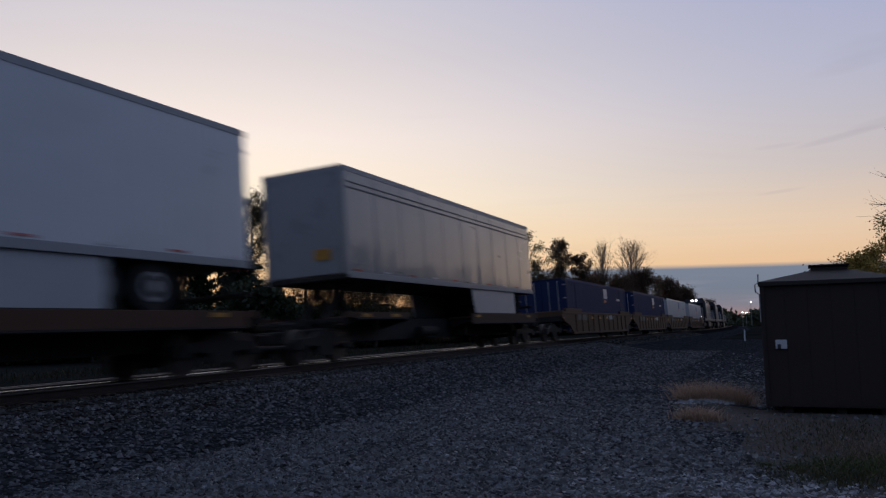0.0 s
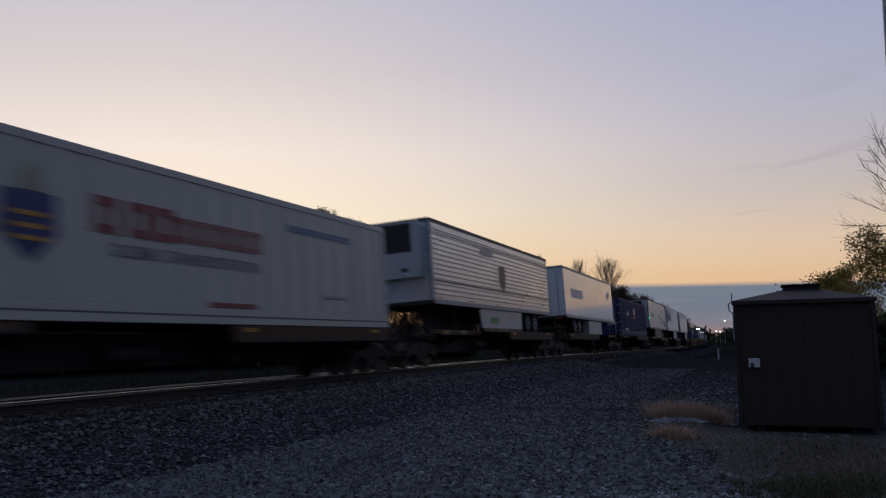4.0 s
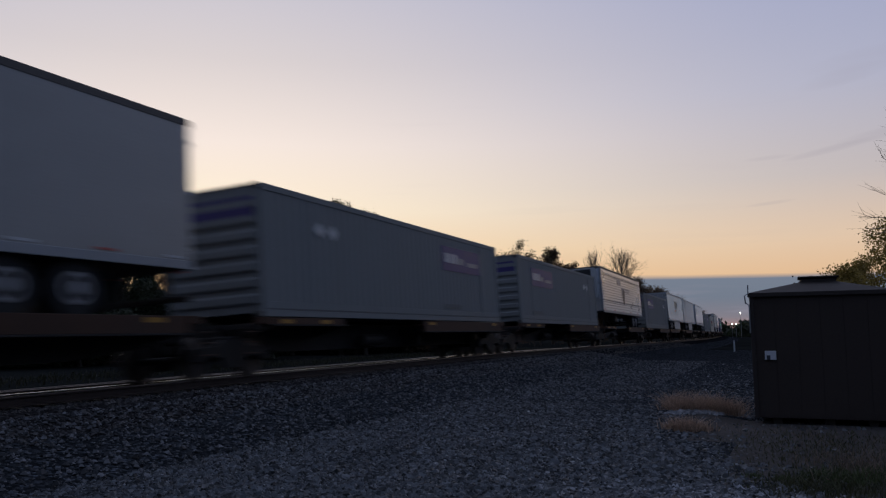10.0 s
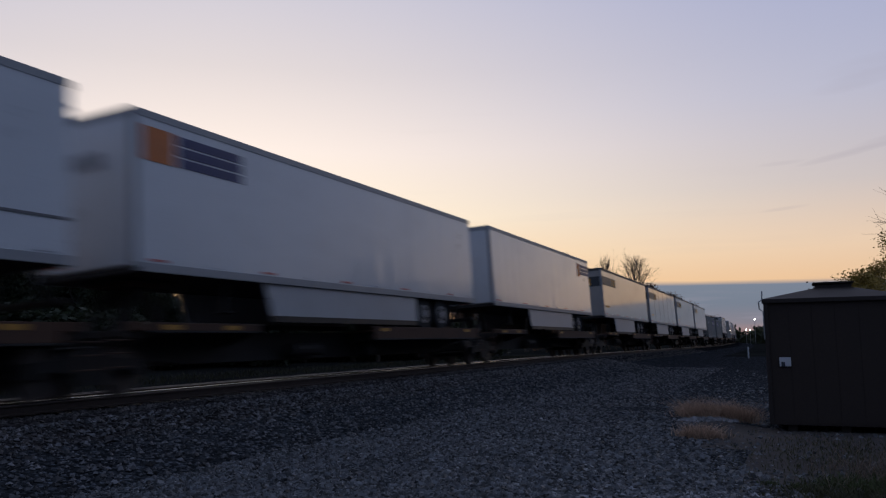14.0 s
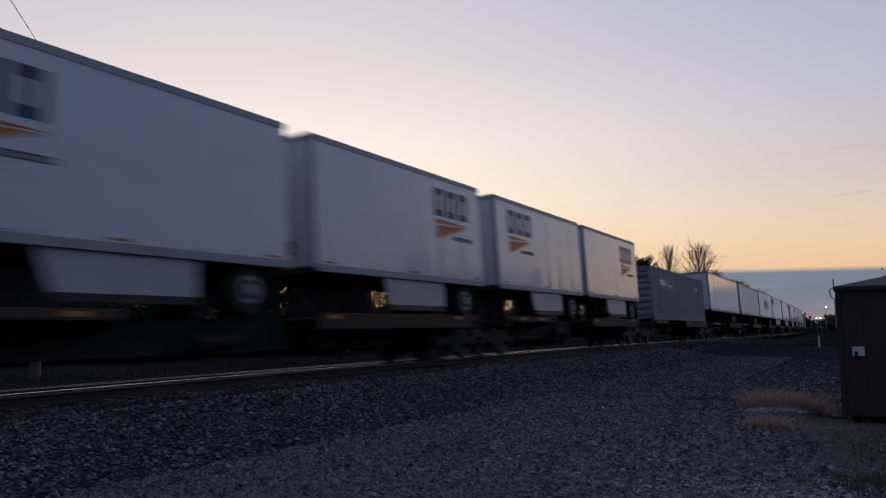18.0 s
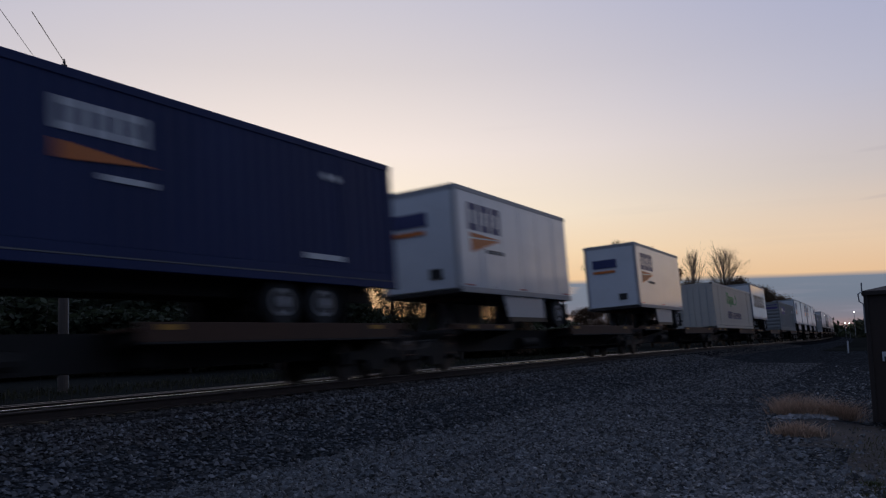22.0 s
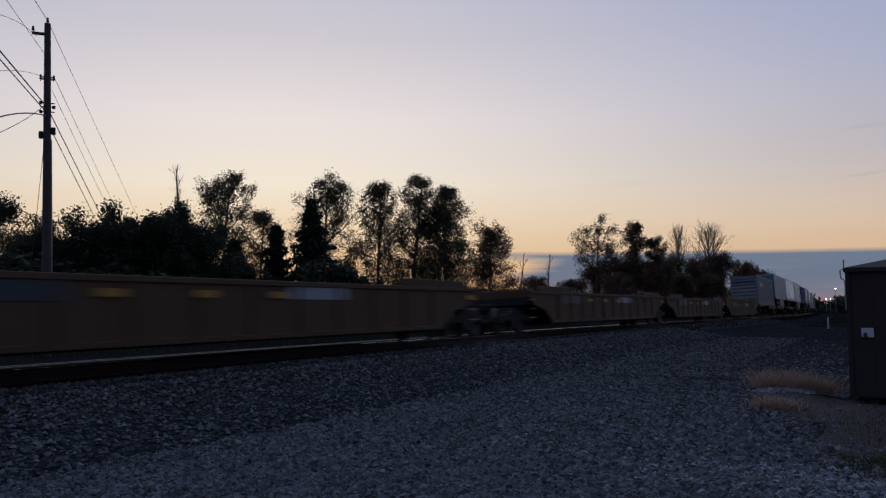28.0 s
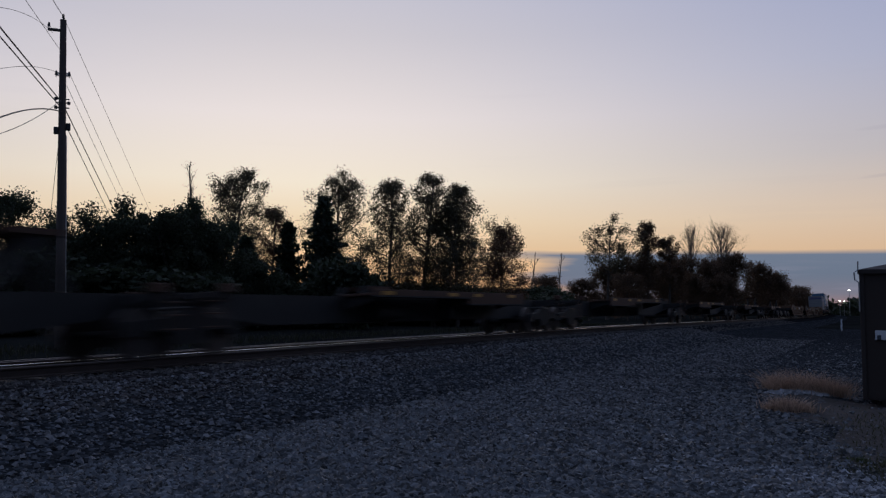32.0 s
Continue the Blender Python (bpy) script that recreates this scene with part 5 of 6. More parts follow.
def loads():
    # locomotives and the first wells with blue boxes
    for k, y in enumerate((129.5, 152.5, 175.5)):
        run(locomotive(k == 0), y)
    for tail, m, lab in ((40.1, "cont_blue", "dark blue container seated in a well car"), (59.7, "cont_blue", "dark blue container seated in a well car"), (78.1, "white2", "pale grey container seated in a well car"), (98.0, "white2", "pale grey container seated in a well car")):
        c = container(m, lab, base=0.36, top=3.20, end_ribs=False)
        mk = M["light_decal"] if m == "cont_blue" else M["navy"]
        decal(c, 1.0, 2.0, 2.35, 2.95, mk, "", W + 0.006)
        slant_decal(c, [(1.0, 2.05), (2.0, 2.18), (1.0, 2.28)], M["orange"], "", W + 0.006)
        decal(c, 5.0, 6.2, 2.3, 2.42, mk, "", W + 0.006)
        run(c, tail + 8.1)
        well_at(tail + 8.1)
    # grey trailer
    t = trailer(16.15, "grey_trailer", "dull grey highway trailer with a glossy side and white skirt", seams=9, skirt=(0.8, 5.6, 1.3))
    decal(t, -7.9, 7.9, 4.62, 4.66, M["seam"], "", W + 0.012, "stripe")
    decal(t, -7.9, 7.9, 4.78, 4.81, M["seam"], "", W + 0.012, "stripe")
    end_decal(t, -8.1, 0.3, 0.8, 2.7, 3.0, M["yellow"], "faded yellow plate")
    run(t, mid(18.0, 34.3))
    # white trailer with a large blue-and-red name, drawn as plain blocks
    t = trailer(16.15, "white", "white highway trailer with large dark blue and red blocks", seams=13, skirt=(-0.4, 4.2, 1.28))
    for a, b, z0, z1 in ((-7.6, -6.7, 3.43, 4.85), (-6.55, -5.75, 3.41, 4.34), (-5.7, -4.87, 3.46, 4.87)):
        open_block(t, a, b, z0, z1, M["navy"], "", W + 0.006)
    for a, b, z0, z1 in ((-4.84, -3.9, 3.48, 4.9), (-3.78, -2.66, 3.5, 4.4)):
        open_block(t, a, b, z0, z1, M["dark_red"], "", W + 0.006)
    decal(t, -4.75, -3.35, 2.98, 3.10, M["faint_decal"], "", W + 0.006)
    for k in (-5.3, -4.6):
        decal(t, k, k + 0.32, 2.52, 2.8, M["faint_decal"], "", W + 0.006)
    end_decal(t, -8.1, -1.1, -0.1, 4.35, 4.72, M["navy"], "dark blue blocks on the nose")
    end_decal(t, -8.1, 0.0, 0.75, 4.35, 4.72, M["dark_red"], "red blocks on the nose")
    run(t, mid(-2.3, 14.0))
    # silver reefer with swooping stripes
    t = trailer(16.15, "silver", "ribbed silver refrigerated trailer with swooping tan stripes", ribs=15, reefer=True, rail="dark_rail", skirt=(-3.7, 2.7, 1.3), skirt_mat="dark_skirt")
    for k, (z0, z1) in enumerate(((3.75, 3.9), (3.45, 3.6), (3.15, 3.3))):
        pts = []
        for i in range(9):
            u = i / 8
            pts.append((0.3 + 7.5 * u + 1.2 * k * (1 - u), 3.62 - 0.10 * k + 0.35 * u - (1.35 - 0.12 * k) * u * u))
        pts = pts + [(p[0], p[1] - 0.11) for p in pts[::-1]]
        slant_decal(t, pts, M["tan_decal"], "tan swoosh stripe", W + 0.022)
    for i in range(4):
        decal(t, -6.2 + i * 0.62, -5.72 + i * 0.62, 3.42, 3.78, M["faint_decal"], "", W + 0.021)
    decal(t, 4.5, 6.8, 4.35, 4.45, M["faint_decal"], "", W + 0.021)
    decal(t, 4.7, 6.6, 4.18, 4.26, M["faint_decal"], "", W + 0.021)
    lamp = box_part("status_lamp", (W - 0.08, W + 0.03, -8.12, -8.02, 3.18, 3.30), M["lamp_green"], t, "small green status lamp")
    run(t, mid(-21.3, -5.2))
    # deep blue container
    c = container("cont_blue", "deep blue ribbed container with white diamonds and orange mark", end_ribs=False)
    for k in (-4.15, -3.5):
        slant_decal(c, [(k - 0.26, 3.15), (k, 2.9), (k + 0.26, 3.15), (k, 3.4)], M["light_decal"], "white diamond", W + 0.008)
    decal(c, -0.5, 0.85, 3.15, 3.72, M["faint_decal"], "", W + 0.008)
    slant_decal(c, [(-0.5, 2.78), (0.95, 2.92), (-0.5, 3.06)], M["orange"], "", W + 0.008)
    decal(c, -5.6, -4.2, 1.74, 1.9, M["light_decal"], "", W + 0.010)
    decal(c, 5.6, 6.5, 1.74, 1.85, M["faint_decal"], "", W + 0.010)
    decal(c, -8.0, 8.0, 1.60, 1.63, M["light_decal"], "", W + 0.010, "stripe")
    end_decal(c, -8.13, 0.25, 0.85, 2.2, 2.5, M["light_decal"], "pale plate on the door")
    run(c, mid(-40.9, -24.6))
    # plain white trailer, nose forward
    t = trailer(16.15, "white", "plain white highway trailer with worn double doors", nose_back=False, seams=0)
    decal(t, -6.3, -3.0, 3.45, 4.0, M["light_decal"], "paler rectangle where a name was", W + 0.006)
    slant_decal(t, [(5.5, 4.1), (6.2, 3.85), (7.1, 4.25), (6.4, 4.55)], M["light_decal"], "pale diamond sticker", W + 0.006)
    for y in (-1.1,):
        box_part("tool_box", (0.5, 1.24, y - 0.2, y + 4.2, 1.25, 2.16), M["skirt"], t, "pale side box", 0.03)
    run(t, mid(-60.3, -44.1))

    def ribbed_reefer(label, patches, wheel=True, skirt=None):
        t = trailer(16.15, "silver", label, ribs=14, reefer=True, rail="dark_rail", skirt=skirt)
        for y0, y1, z0, z1, mk in patches:
            decal(t, y0, y1, z0, z1, M[mk], "", W + 0.021)
        decal(t, -8.0, 8.0, 2.98, 3.02, M["seam"], "", W + 0.021, "stripe")
        decal(t, -8.0, 8.0, 4.72, 4.77, M["seam"], "", W + 0.021, "stripe")
        return t

    def shield(t, y, z, r, mk="dark_decal"):
        slant_decal(t, [(y - r * 0.8, z + r), (y, z + r * 1.15), (y + r * 0.8, z + r), (y + r * 0.75, z - r * 0.2), (y, z - r * 1.1), (y - r * 0.75, z - r * 0.2)], M[mk], "dark shield emblem", W + 0.024)

    t = ribbed_reefer("ribbed silver refrigerated trailer with a dark shield emblem", [(-2.8, -1.25, 4.40, 4.78, "faint_decal")], skirt=(-3.2, 2.75, 1.38))
    shield(t, -0.02, 3.52, 0.55)
    decal(t, -1.9, -0.8, 1.6, 1.85, M["green"], "", W - 0.03)
    run(t, mid(-80.4, -64.0))
    # cream container with dark red name blocks and a crest
    c = container("cont_cream", "cream refrigerated container with dark red blocks and blue crest", end_ribs=False, ribs=20)
    letters(c, -1.3, 2.9, 3.0, 0.5, 6, M["dark_red"])
    for a in (-3.37, -2.55, -1.9):
        open_block(c, a, a + 0.6, 2.86, 3.52, M["dark_red"], "", W + 0.004)
    lettering(c, "GLOBAL TRANSPORTATION", -2.96, 2.46, 4.45, M["dark_decal"], W + 0.008)
    slant_decal(c, [(-5.2, 3.35), (-4.15, 3.35), (-4.1, 2.7), (-4.65, 2.2), (-5.25, 2.7)], M["navy"], "blue crest", W + 0.008)
    for z in (2.55, 2.75, 2.95):
        decal(c, -5.0, -4.35, z, z + 0.08, M["yellow"], "", W + 0.018)
    slant_decal(c, [(-4.95, 3.37), (-4.8, 3.8), (-4.62, 3.87), (-4.45, 3.7), (-4.4, 3.37)], M["tan_decal"], "", W + 0.010)
    letters(c, 2.75, 3.6, 3.2, 0.17, 12, M["teal_blue"])
    decal(c, -0.3, 1.35, 1.64, 1.74, M["dark_red"], "", W + 0.01)
    decal(c, 4.3, 5.6, 2.02, 2.1, M["faint_decal"], "", W + 0.01)
    box_part("nose_unit", (-1.05, 1.05, -8.45, -8.05, 2.1, 4.1), M["white2"], c, "white cooling unit", 0.05)
    box_part("grille", (-0.9, 0.9, -8.47, -8.44, 2.9, 3.95), M["black_plastic"], c, "black grille")
    run(c, mid(-100.2, -84.0))
    run(parcel_box("grey ribbed container with a purple panel near its head", panel=(2.35, 6.05), small=(-5.55, -4.9)), mid(-121.4, -105.1))
    # white reefer
    t = trailer(16.15, "white", "white refrigerated trailer with a black nose grille", reefer=True, seams=0, low_stripe="seam")
    decal(t, -6.5, -4.0, 3.9, 4.3, M["faint_decal"], "", W + 0.006)
    run(t, mid(-139.8, -123.6))
    # grey-white trailer with faint ring emblem, nose forward
    t = trailer(16.15, "white2", "dusty white trailer with a faded ring emblem, doors to the rear", nose_back=False, seams=12, skirt=(-2.1, 3.25, 1.36))
    letters(t, -6.6, 4.4, 3.2, 0.42, 3, M["faint_decal"])
    bm = bmesh.new()
    disc(bm, 0.55, "x", W + 0.004, W + 0.010, (0, -5.3, 2.95), 24)
    ring = part("marking", bm, M["faint_decal"], t, "faded round emblem")
    bm = bmesh.new()
    disc(bm, 0.36, "x", W + 0.011, W + 0.016, (0, -5.3, 2.95), 24)
    part("marking", bm, M["white2"], ring)
    run(t, mid(-159.7, -143.5))
    # grey trailer with black name blocks over an orange bar
    t = trailer(16.15, "grey_trailer", "dark grey trailer with slanted black blocks over an orange bar", nose_back=False, skirt=(-2.55, 3.55, 1.38))
    letters(t, -1.3, 3.68, 2.9, 0.82, 3, M["dark_decal"], slant=0.3)
    decal(t, -1.55, 0.2, 3.33, 3.50, M["orange"], "orange bar", W + 0.008)
    decal(t, 0.4, 1.5, 3.36, 3.48, M["faint_decal"], "", W + 0.008)
    decal(t, -1.1, 1.5, 2.98, 3.06, M["dark_decal"], "", W + 0.008)
    decal(t, -4.85, -4.5, 2.95, 3.15, M["yellow"], "", W + 0.008)
    run(t, mid(-177.0, -160.8))
    run(parcel_box("grey ribbed container with a purple panel near its tail"), mid(-194.4, -177.9))
    t = ribbed_reefer("ribbed silver trailer with a dark shield emblem and grey blocks", [(-2.65, -1.1, 4.25, 4.68, "faint_decal"), (-0.9, 2.4, 4.02, 4.16, "faint_decal"), (-0.8, 2.2, 3.84, 3.92, "faint_decal")])
    shield(t, -0.2, 3.45, 0.52)
    end_decal(t, -8.1, -0.9, 0.5, 4.2, 4.45, M["dark_decal"])
    run(t, mid(-212.4, -196.1))
    run(parcel_box("grey ribbed container with a purple panel and paired diamonds"), mid(-230.9, -214.5))
    c = parcel_box("grey ribbed container with a purple panel near its head", panel=(2.35, 6.05), small=(-5.55, -4.9))
    run(c, mid(-249.9, -233.6))
    # four warm grey trailers with a dark band and yellow blocks at the nose
    for tail, head, seams in ((-268.2, -252.1, 0), (-286.2, -270.0, 0), (-303.9, -287.8, 5), (-321.7, -305.5, 0)):
        t = trailer(16.15, "tan_trailer", "warm grey trailer with charcoal band and yellow nose blocks", seams=seams, skirt=(-5.0, 2.05, 1.34), rail="dark_rail")
        decal(t, -8.03, -4.05, 4.20, 4.74, M["dark_decal"], "charcoal band", W + 0.006, "band")
        letters(t, -5.4, 4.26, 1.25, 0.4, 3, M["yellow"], x=W + 0.010, slant=0.08)
        decal(t, -7.5, -6.5, 2.80, 2.92, M["yellow"], "", W + 0.006)
        end_decal(t, -8.1, -W + 0.15, W - 0.15, 4.12, 4.72, M["dark_decal"], "charcoal band on the nose")
        end_decal(t, -8.106, -0.5, 0.6, 4.2, 4.62, M["yellow"], "yellow blocks on the nose")
        end_decal(t, -8.1, -1.0, 0.0, 3.2, 3.34, M["yellow"])
        end_decal(t, -8.1, -0.6, 0.3, 2.4, 2.75, M["yellow"])
        run(t, mid(tail, head))
    # two white trailers with orange and purple block marks
    t = trailer(16.15, "white", "clean white trailer with orange and navy blocks near its head", seams=0, top=5.34, skirt=(-3.6, 3.7, 1.44))
    decal(t, 5.5, 6.05, 4.28, 4.98, M["orange"], "", W + 0.006)
    for z in (4.40, 4.60, 4.80):
        decal(t, 6.15, 8.0, z, z + 0.16, M["navy"], "", W + 0.006)
    run(t, mid(-341.4, -325.2))
    t = trailer(16.15, "white", "clean white trailer with orange and navy blocks near its tail", seams=0, skirt=(-4.3, 3.35, 1.46))
    decal(t, -7.92, -7.1, 4.26, 4.92, M["orange"], "", W + 0.006)
    for z in (4.28, 4.50, 4.72):
        decal(t, -7.0, -5.05, z, z + 0.18, M["navy"], "", W + 0.006)
    end_decal(t, -8.1, -0.8, 0.5, 4.2, 4.5, M["faint_decal"])
    run(t, mid(-359.7, -343.5))
    # white trailer with a grey mural and twin lines
    t = trailer(16.15, "white", "white trailer with a faded grey mural and twin underlines", seams=0, top=5.34)
    decal(t, -8.0, 8.0, 2.91, 2.96, M["seam"], "dark line along the side", W + 0.006, "stripe")
    slant_decal(t, [(-3.0, 3.7), (-2.2, 4.1), (-0.8, 4.3), (1.2, 4.35), (2.8, 4.15), (3.65, 3.95), (3.65, 3.55), (0.6, 3.45), (-1.8, 3.45)], M["faint_decal"], "faded grey mural", W + 0.006)
    for z in (3.28, 3.38):
        decal(t, -2.0, 3.6, z, z + 0.04, M["dark_decal"], "", W + 0.012)
    run(t, mid(-377.2, -361.1))
    t = trailer(16.15, "grey_trailer", "grey glossy trailer with fine vertical seams", seams=13)
    run(t, mid(-394.6, -378.3))
    t = trailer(16.15, "white", "clean white trailer with a smooth glossy nose", seams=6)
    end_decal(t, -8.1, 0.2, 0.7, 3.2, 3.5, M["faint_decal"])
    run(t, mid(-412.4, -396.0))
    run(parcel_box("grey ribbed container with a purple panel near its tail"), mid(-431.5, -415.3))

    def pup(label, mark, tail, head, big=None, skirt=True, ribbed=False):
        t = trailer(8.53, "white", label, single=True, top=5.34, seams=5 if ribbed else 0, skirt=(-1.45, 1.7, 1.50) if skirt else None, nose_back=True)
        if mark is not None:
            y, z = mark
            letters(t, y - 0.05, z, 2.25, 0.82, 3, M["navy"], slant=0.04)
            slant_decal(t, [(y + 0.05, z - 0.22), (y + 2.05, z - 0.15), (y + 0.05, z - 0.08)], M["orange"], "thin orange wedge", W + 0.007)
            slant_decal(t, [(y + 0.05, z - 0.68), (y + 2.0, z - 0.19), (y + 0.05, z - 0.27)], M["orange"], "orange wedge", W + 0.007)
            letters(t, y + 1.05, z - 0.64, 1.2, 0.12, 6, M["dark_decal"], x=W + 0.003)
        end_decal(t, -4.29, -0.9, 0.3, 4.2, 4.62, M["navy"], "dark blue blocks on the nose")
        end_decal(t, -4.29, -0.9, 0.2, 3.95, 4.08, M["orange"], "orange wedge on the nose")
        end_decal(t, -4.29, 0.3, 0.7, 2.6, 2.9, M["black_plastic"])
        return run(t, mid(tail, head))

    pup("short white trailer with dark blue blocks over an orange wedge", (1.3, 4.06), -443.0, -434.5)
    pup("short white trailer with blocks over an orange wedge near its tail", (-3.25, 4.12), -452.3, -443.8)
    pup("short white trailer with dark blue blocks over an orange wedge", (1.35, 4.1), -462.1, -453.6)
    pup("short white trailer with blocks over an orange wedge near its tail", (-3.4, 4.06), -471.4, -463.2)
    run(parcel_box("grey ribbed container with a purple panel over its tail half"), mid(-490.4, -473.9))
    # short trailer with a row of large charcoal blocks
    t = trailer(8.53, "white", "short white trailer with a row of large charcoal blocks", single=True)
    letters(t, -3.28, 3.21, 6.6, 1.06, 7, M["dark_decal"])
    end_decal(t, -4.29, 0.6, 0.85, 3.6, 4.4, M["dark_decal"])
    end_decal(t, -4.29, 0.4, 1.0, 3.3, 3.4, M["red"])
    run(t, mid(-509.3, -500.9))
    c = container("cont_cream", "cream container with large green blocks over navy blocks", end_ribs=False, ribs=24, end_mat="cont_cream")
    open_block(c, -3.2, -2.42, 3.05, 3.87, M["green"], "", W + 0.004, stroke=0.3)
    open_block(c, -2.3, -2.05, 3.05, 3.62, M["green"], "", W + 0.004)
    for a, z0 in ((-1.95, 2.86), (-1.38, 3.03), (-0.82, 3.05)):
        open_block(c, a, a + 0.5, z0, 3.6, M["green"], "", W + 0.004)
    arc = [(0.05 + 0.85 * math.cos(radians(g)), 3.4 + 0.42 * math.sin(radians(g))) for g in range(-150, 100, 25)]
    slant_decal(c, arc + [(0.05 + 0.70 * (p - 0.05) / 0.85, 3.4 + 0.30 * (q - 3.4) / 0.42) for p, q in arc[::-1]], M["green"], "green swirl", W + 0.008)
    letters(c, -3.26, 1.97, 1.85, 0.52, 4, M["navy"])
    letters(c, -1.2, 1.97, 3.75, 0.46, 7, M["navy"])
    run(c, mid(-526.6, -510.5))
    pup("short white trailer with blocks over an orange wedge, alone", (-3.55, 4.04), -544.4, -535.9)
    pup("short ribbed white trailer with blocks over an orange wedge", (-3.55, 4.04), -562.2, -553.8, ribbed=True)
    # blue container on a road chassis
    c = container("cont_blue", "deep blue ribbed container riding on a wheeled chassis", end_ribs=False, base=2.1, top=5.2)
    letters(c, -1.0, 4.18, 1.75, 0.52, 3, M["light_decal"])
    slant_decal(c, [(-1.0, 3.72), (0.8, 3.86), (-1.0, 4.02)], M["orange"], "", W + 0.008)
    decal(c, -0.2, 0.8, 3.5, 3.6, M["light_decal"], "", W + 0.008)
    decal(c, 4.68, 6.0, 2.62, 2.74, M["light_decal"], "", W + 0.008)
    for y in (5.5, 5.85):
        slant_decal(c, [(y - 0.14, 4.5), (y, 4.39), (y + 0.14, 4.5), (y, 4.61)], M["light_decal"], "", W + 0.008)
    for x in (0.45, -0.45):
        box_part("chassis_beam", (x - 0.08, x + 0.08, -8.0, 8.0, 1.82, 2.1), M["car_steel"], c, bevel=0.01)
    road_wheels(c, 4.7, True, 1.19)
    hitch(c, -7.0)
    run(c, mid(-581.8, -565.6))
    t = trailer(16.15, "silver", "ribbed silver trailer with bare plywood doors at its tail", nose_back=False, ribs=17, rail="dark_rail", end_mat="plywood", wheel_at=-4.3, top=5.34, skirt=(-2.4, 5.0, 1.3), skirt_mat="dark_skirt")
    letters(t, 3.9, 4.28, 3.3, 0.4, 6, M["tan_decal"], x=W + 0.020)
    decal(t, -6.0, -3.7, 2.66, 2.74, M["dark_decal"], "", W + 0.021)
    decal(t, 3.6, 7.0, 2.72, 2.80, M["dark_decal"], "", W + 0.021)
    run(t, mid(-599.6, -583.3))
    t = trailer(16.15, "white", "white trailer with a thin red floor line and grey mark", nose_back=False, low_stripe="dark_red", wheel_at=-4.1, top=5.33)
    decal(t, -5.1, -2.25, 2.85, 3.5, M["faint_decal"], "faded grey mark", W + 0.006)
    end_decal(t, -8.12, 0.2, 0.7, 3.1, 3.9, M["dark_decal"])
    run(t, mid(-617.0, -600.9))
    t = trailer(16.15, "teal_blue", "mid-blue trailer with dull edges and red marker strips", nose_back=False, wheel_at=-4.3, seams=10, skirt=(-2.5, 4.2, 1.28), skirt_mat="dark_skirt")
    decal(t, 6.2, 7.6, 4.55, 4.65, M["light_decal"], "", W + 0.008)
    run(t, mid(-634.8, -618.5))
    run(parcel_box("grey ribbed container with a purple panel near its tail"), mid(-653.1, -636.7))
    # cars under the loads
    ahead = 45.0
    for y in (26.1, 5.8, -13.2, -32.7, -52.2, -72.2, -92.1, -113.2, -131.7, -151.6, -168.9, -186.1, -204.2, -222.7, -241.7, -260.2, -278.1, -295.8, -313.6, -333.3, -351.6, -369.2, -386.5, -404.2, -423.4, -443.4, -462.6, -482.1, -500.7, -518.6, -536.6, -554.6, -573.7, -591.4, -609.0, -626.7, -644.9):
        car_at(y, "forth" if y in (-52.2, -151.6, -168.9, -591.4, -609.0, -626.7) else "back", ahead - y > 18.7)
        ahead = y
    # empty wells, then bare spine cars to the tail, the last of them turned about
    run(well_car(1.60), -665.4)
    for y in (-685.8, -705.9, -729.1):
        well_at(y)
    for k in range(9):
        car_at(-755.1 - 17.87 * k - (1.0 if k > 3 else 0.0), "bare" if k < 4 else "turned", k in (0, 4))


loads()


def empty_hitches():
    """Hitch stands on the bare cars, some of them left raised."""
    for y, raised in ((-745.2, True), (-763.6, True), (-782.3, False), (-800.2, False), (-829.5, False), (-838.9, True), (-856.5, False), (-874.4, False)):
        s = thing("hitch_stand", "raised steel hitch stand on a bare spine car" if raised else "folded steel hitch stand on a bare spine car", "hitch", "hitch stands on the bare cars")
        hitch(s, 0.0, raised)
        run(s, y)


empty_hitches()


# ---- motion ----
def motions():
    times = [2.0 * i for i in range(17)]
    for ob, middle in MOVERS:
        walk(ob, [(t, track_pose(middle + SPEED * t)) for t in times])


# ---- trees and plants ----
def limbs_to_mesh(name, limbs, mat, parent):
    V, F = [], []
    for path, radii, n in limbs:
        v, f = tube_points(path, radii, n)
        k = len(V)
        V += v
        F += [tuple(i + k for i in q) for q in f]
    return mesh_object(name, V, F, mat, parent)


def leaf_cloud(rng, tips, per, reach, size, droop=0.0, long=1.4):
    """Small folded leaves strewn about the tips of twigs."""
    tips = np.array(tips, float)
    n = len(tips) * per
    c = np.repeat(tips, per, axis=0) + rng.normal(0, reach, (n, 3)) * (1, 1, 0.8)
    c[:, 2] -= droop * rng.random(n)
    a = rng.normal(0, 1, (n, 3))
    a /= np.linalg.norm(a, axis=1, keepdims=True)
    b = rng.normal(0, 1, (n, 3))
    b -= (a * b).sum(1, keepdims=True) * a
    b /= np.linalg.norm(b, axis=1, keepdims=True)
    s = size * rng.uniform(0.6, 1.4, (n, 1))
    p0, p1, p2, p3 = c - a * s * long * 0.5, c + b * s * 0.42, c + a * s * long * 0.5, c - b * s * 0.42
    V = np.stack([p0, p1, p2, p3], 1).reshape(-1, 3)
    F = np.arange(4 * n).reshape(-1, 4)
    return V, F


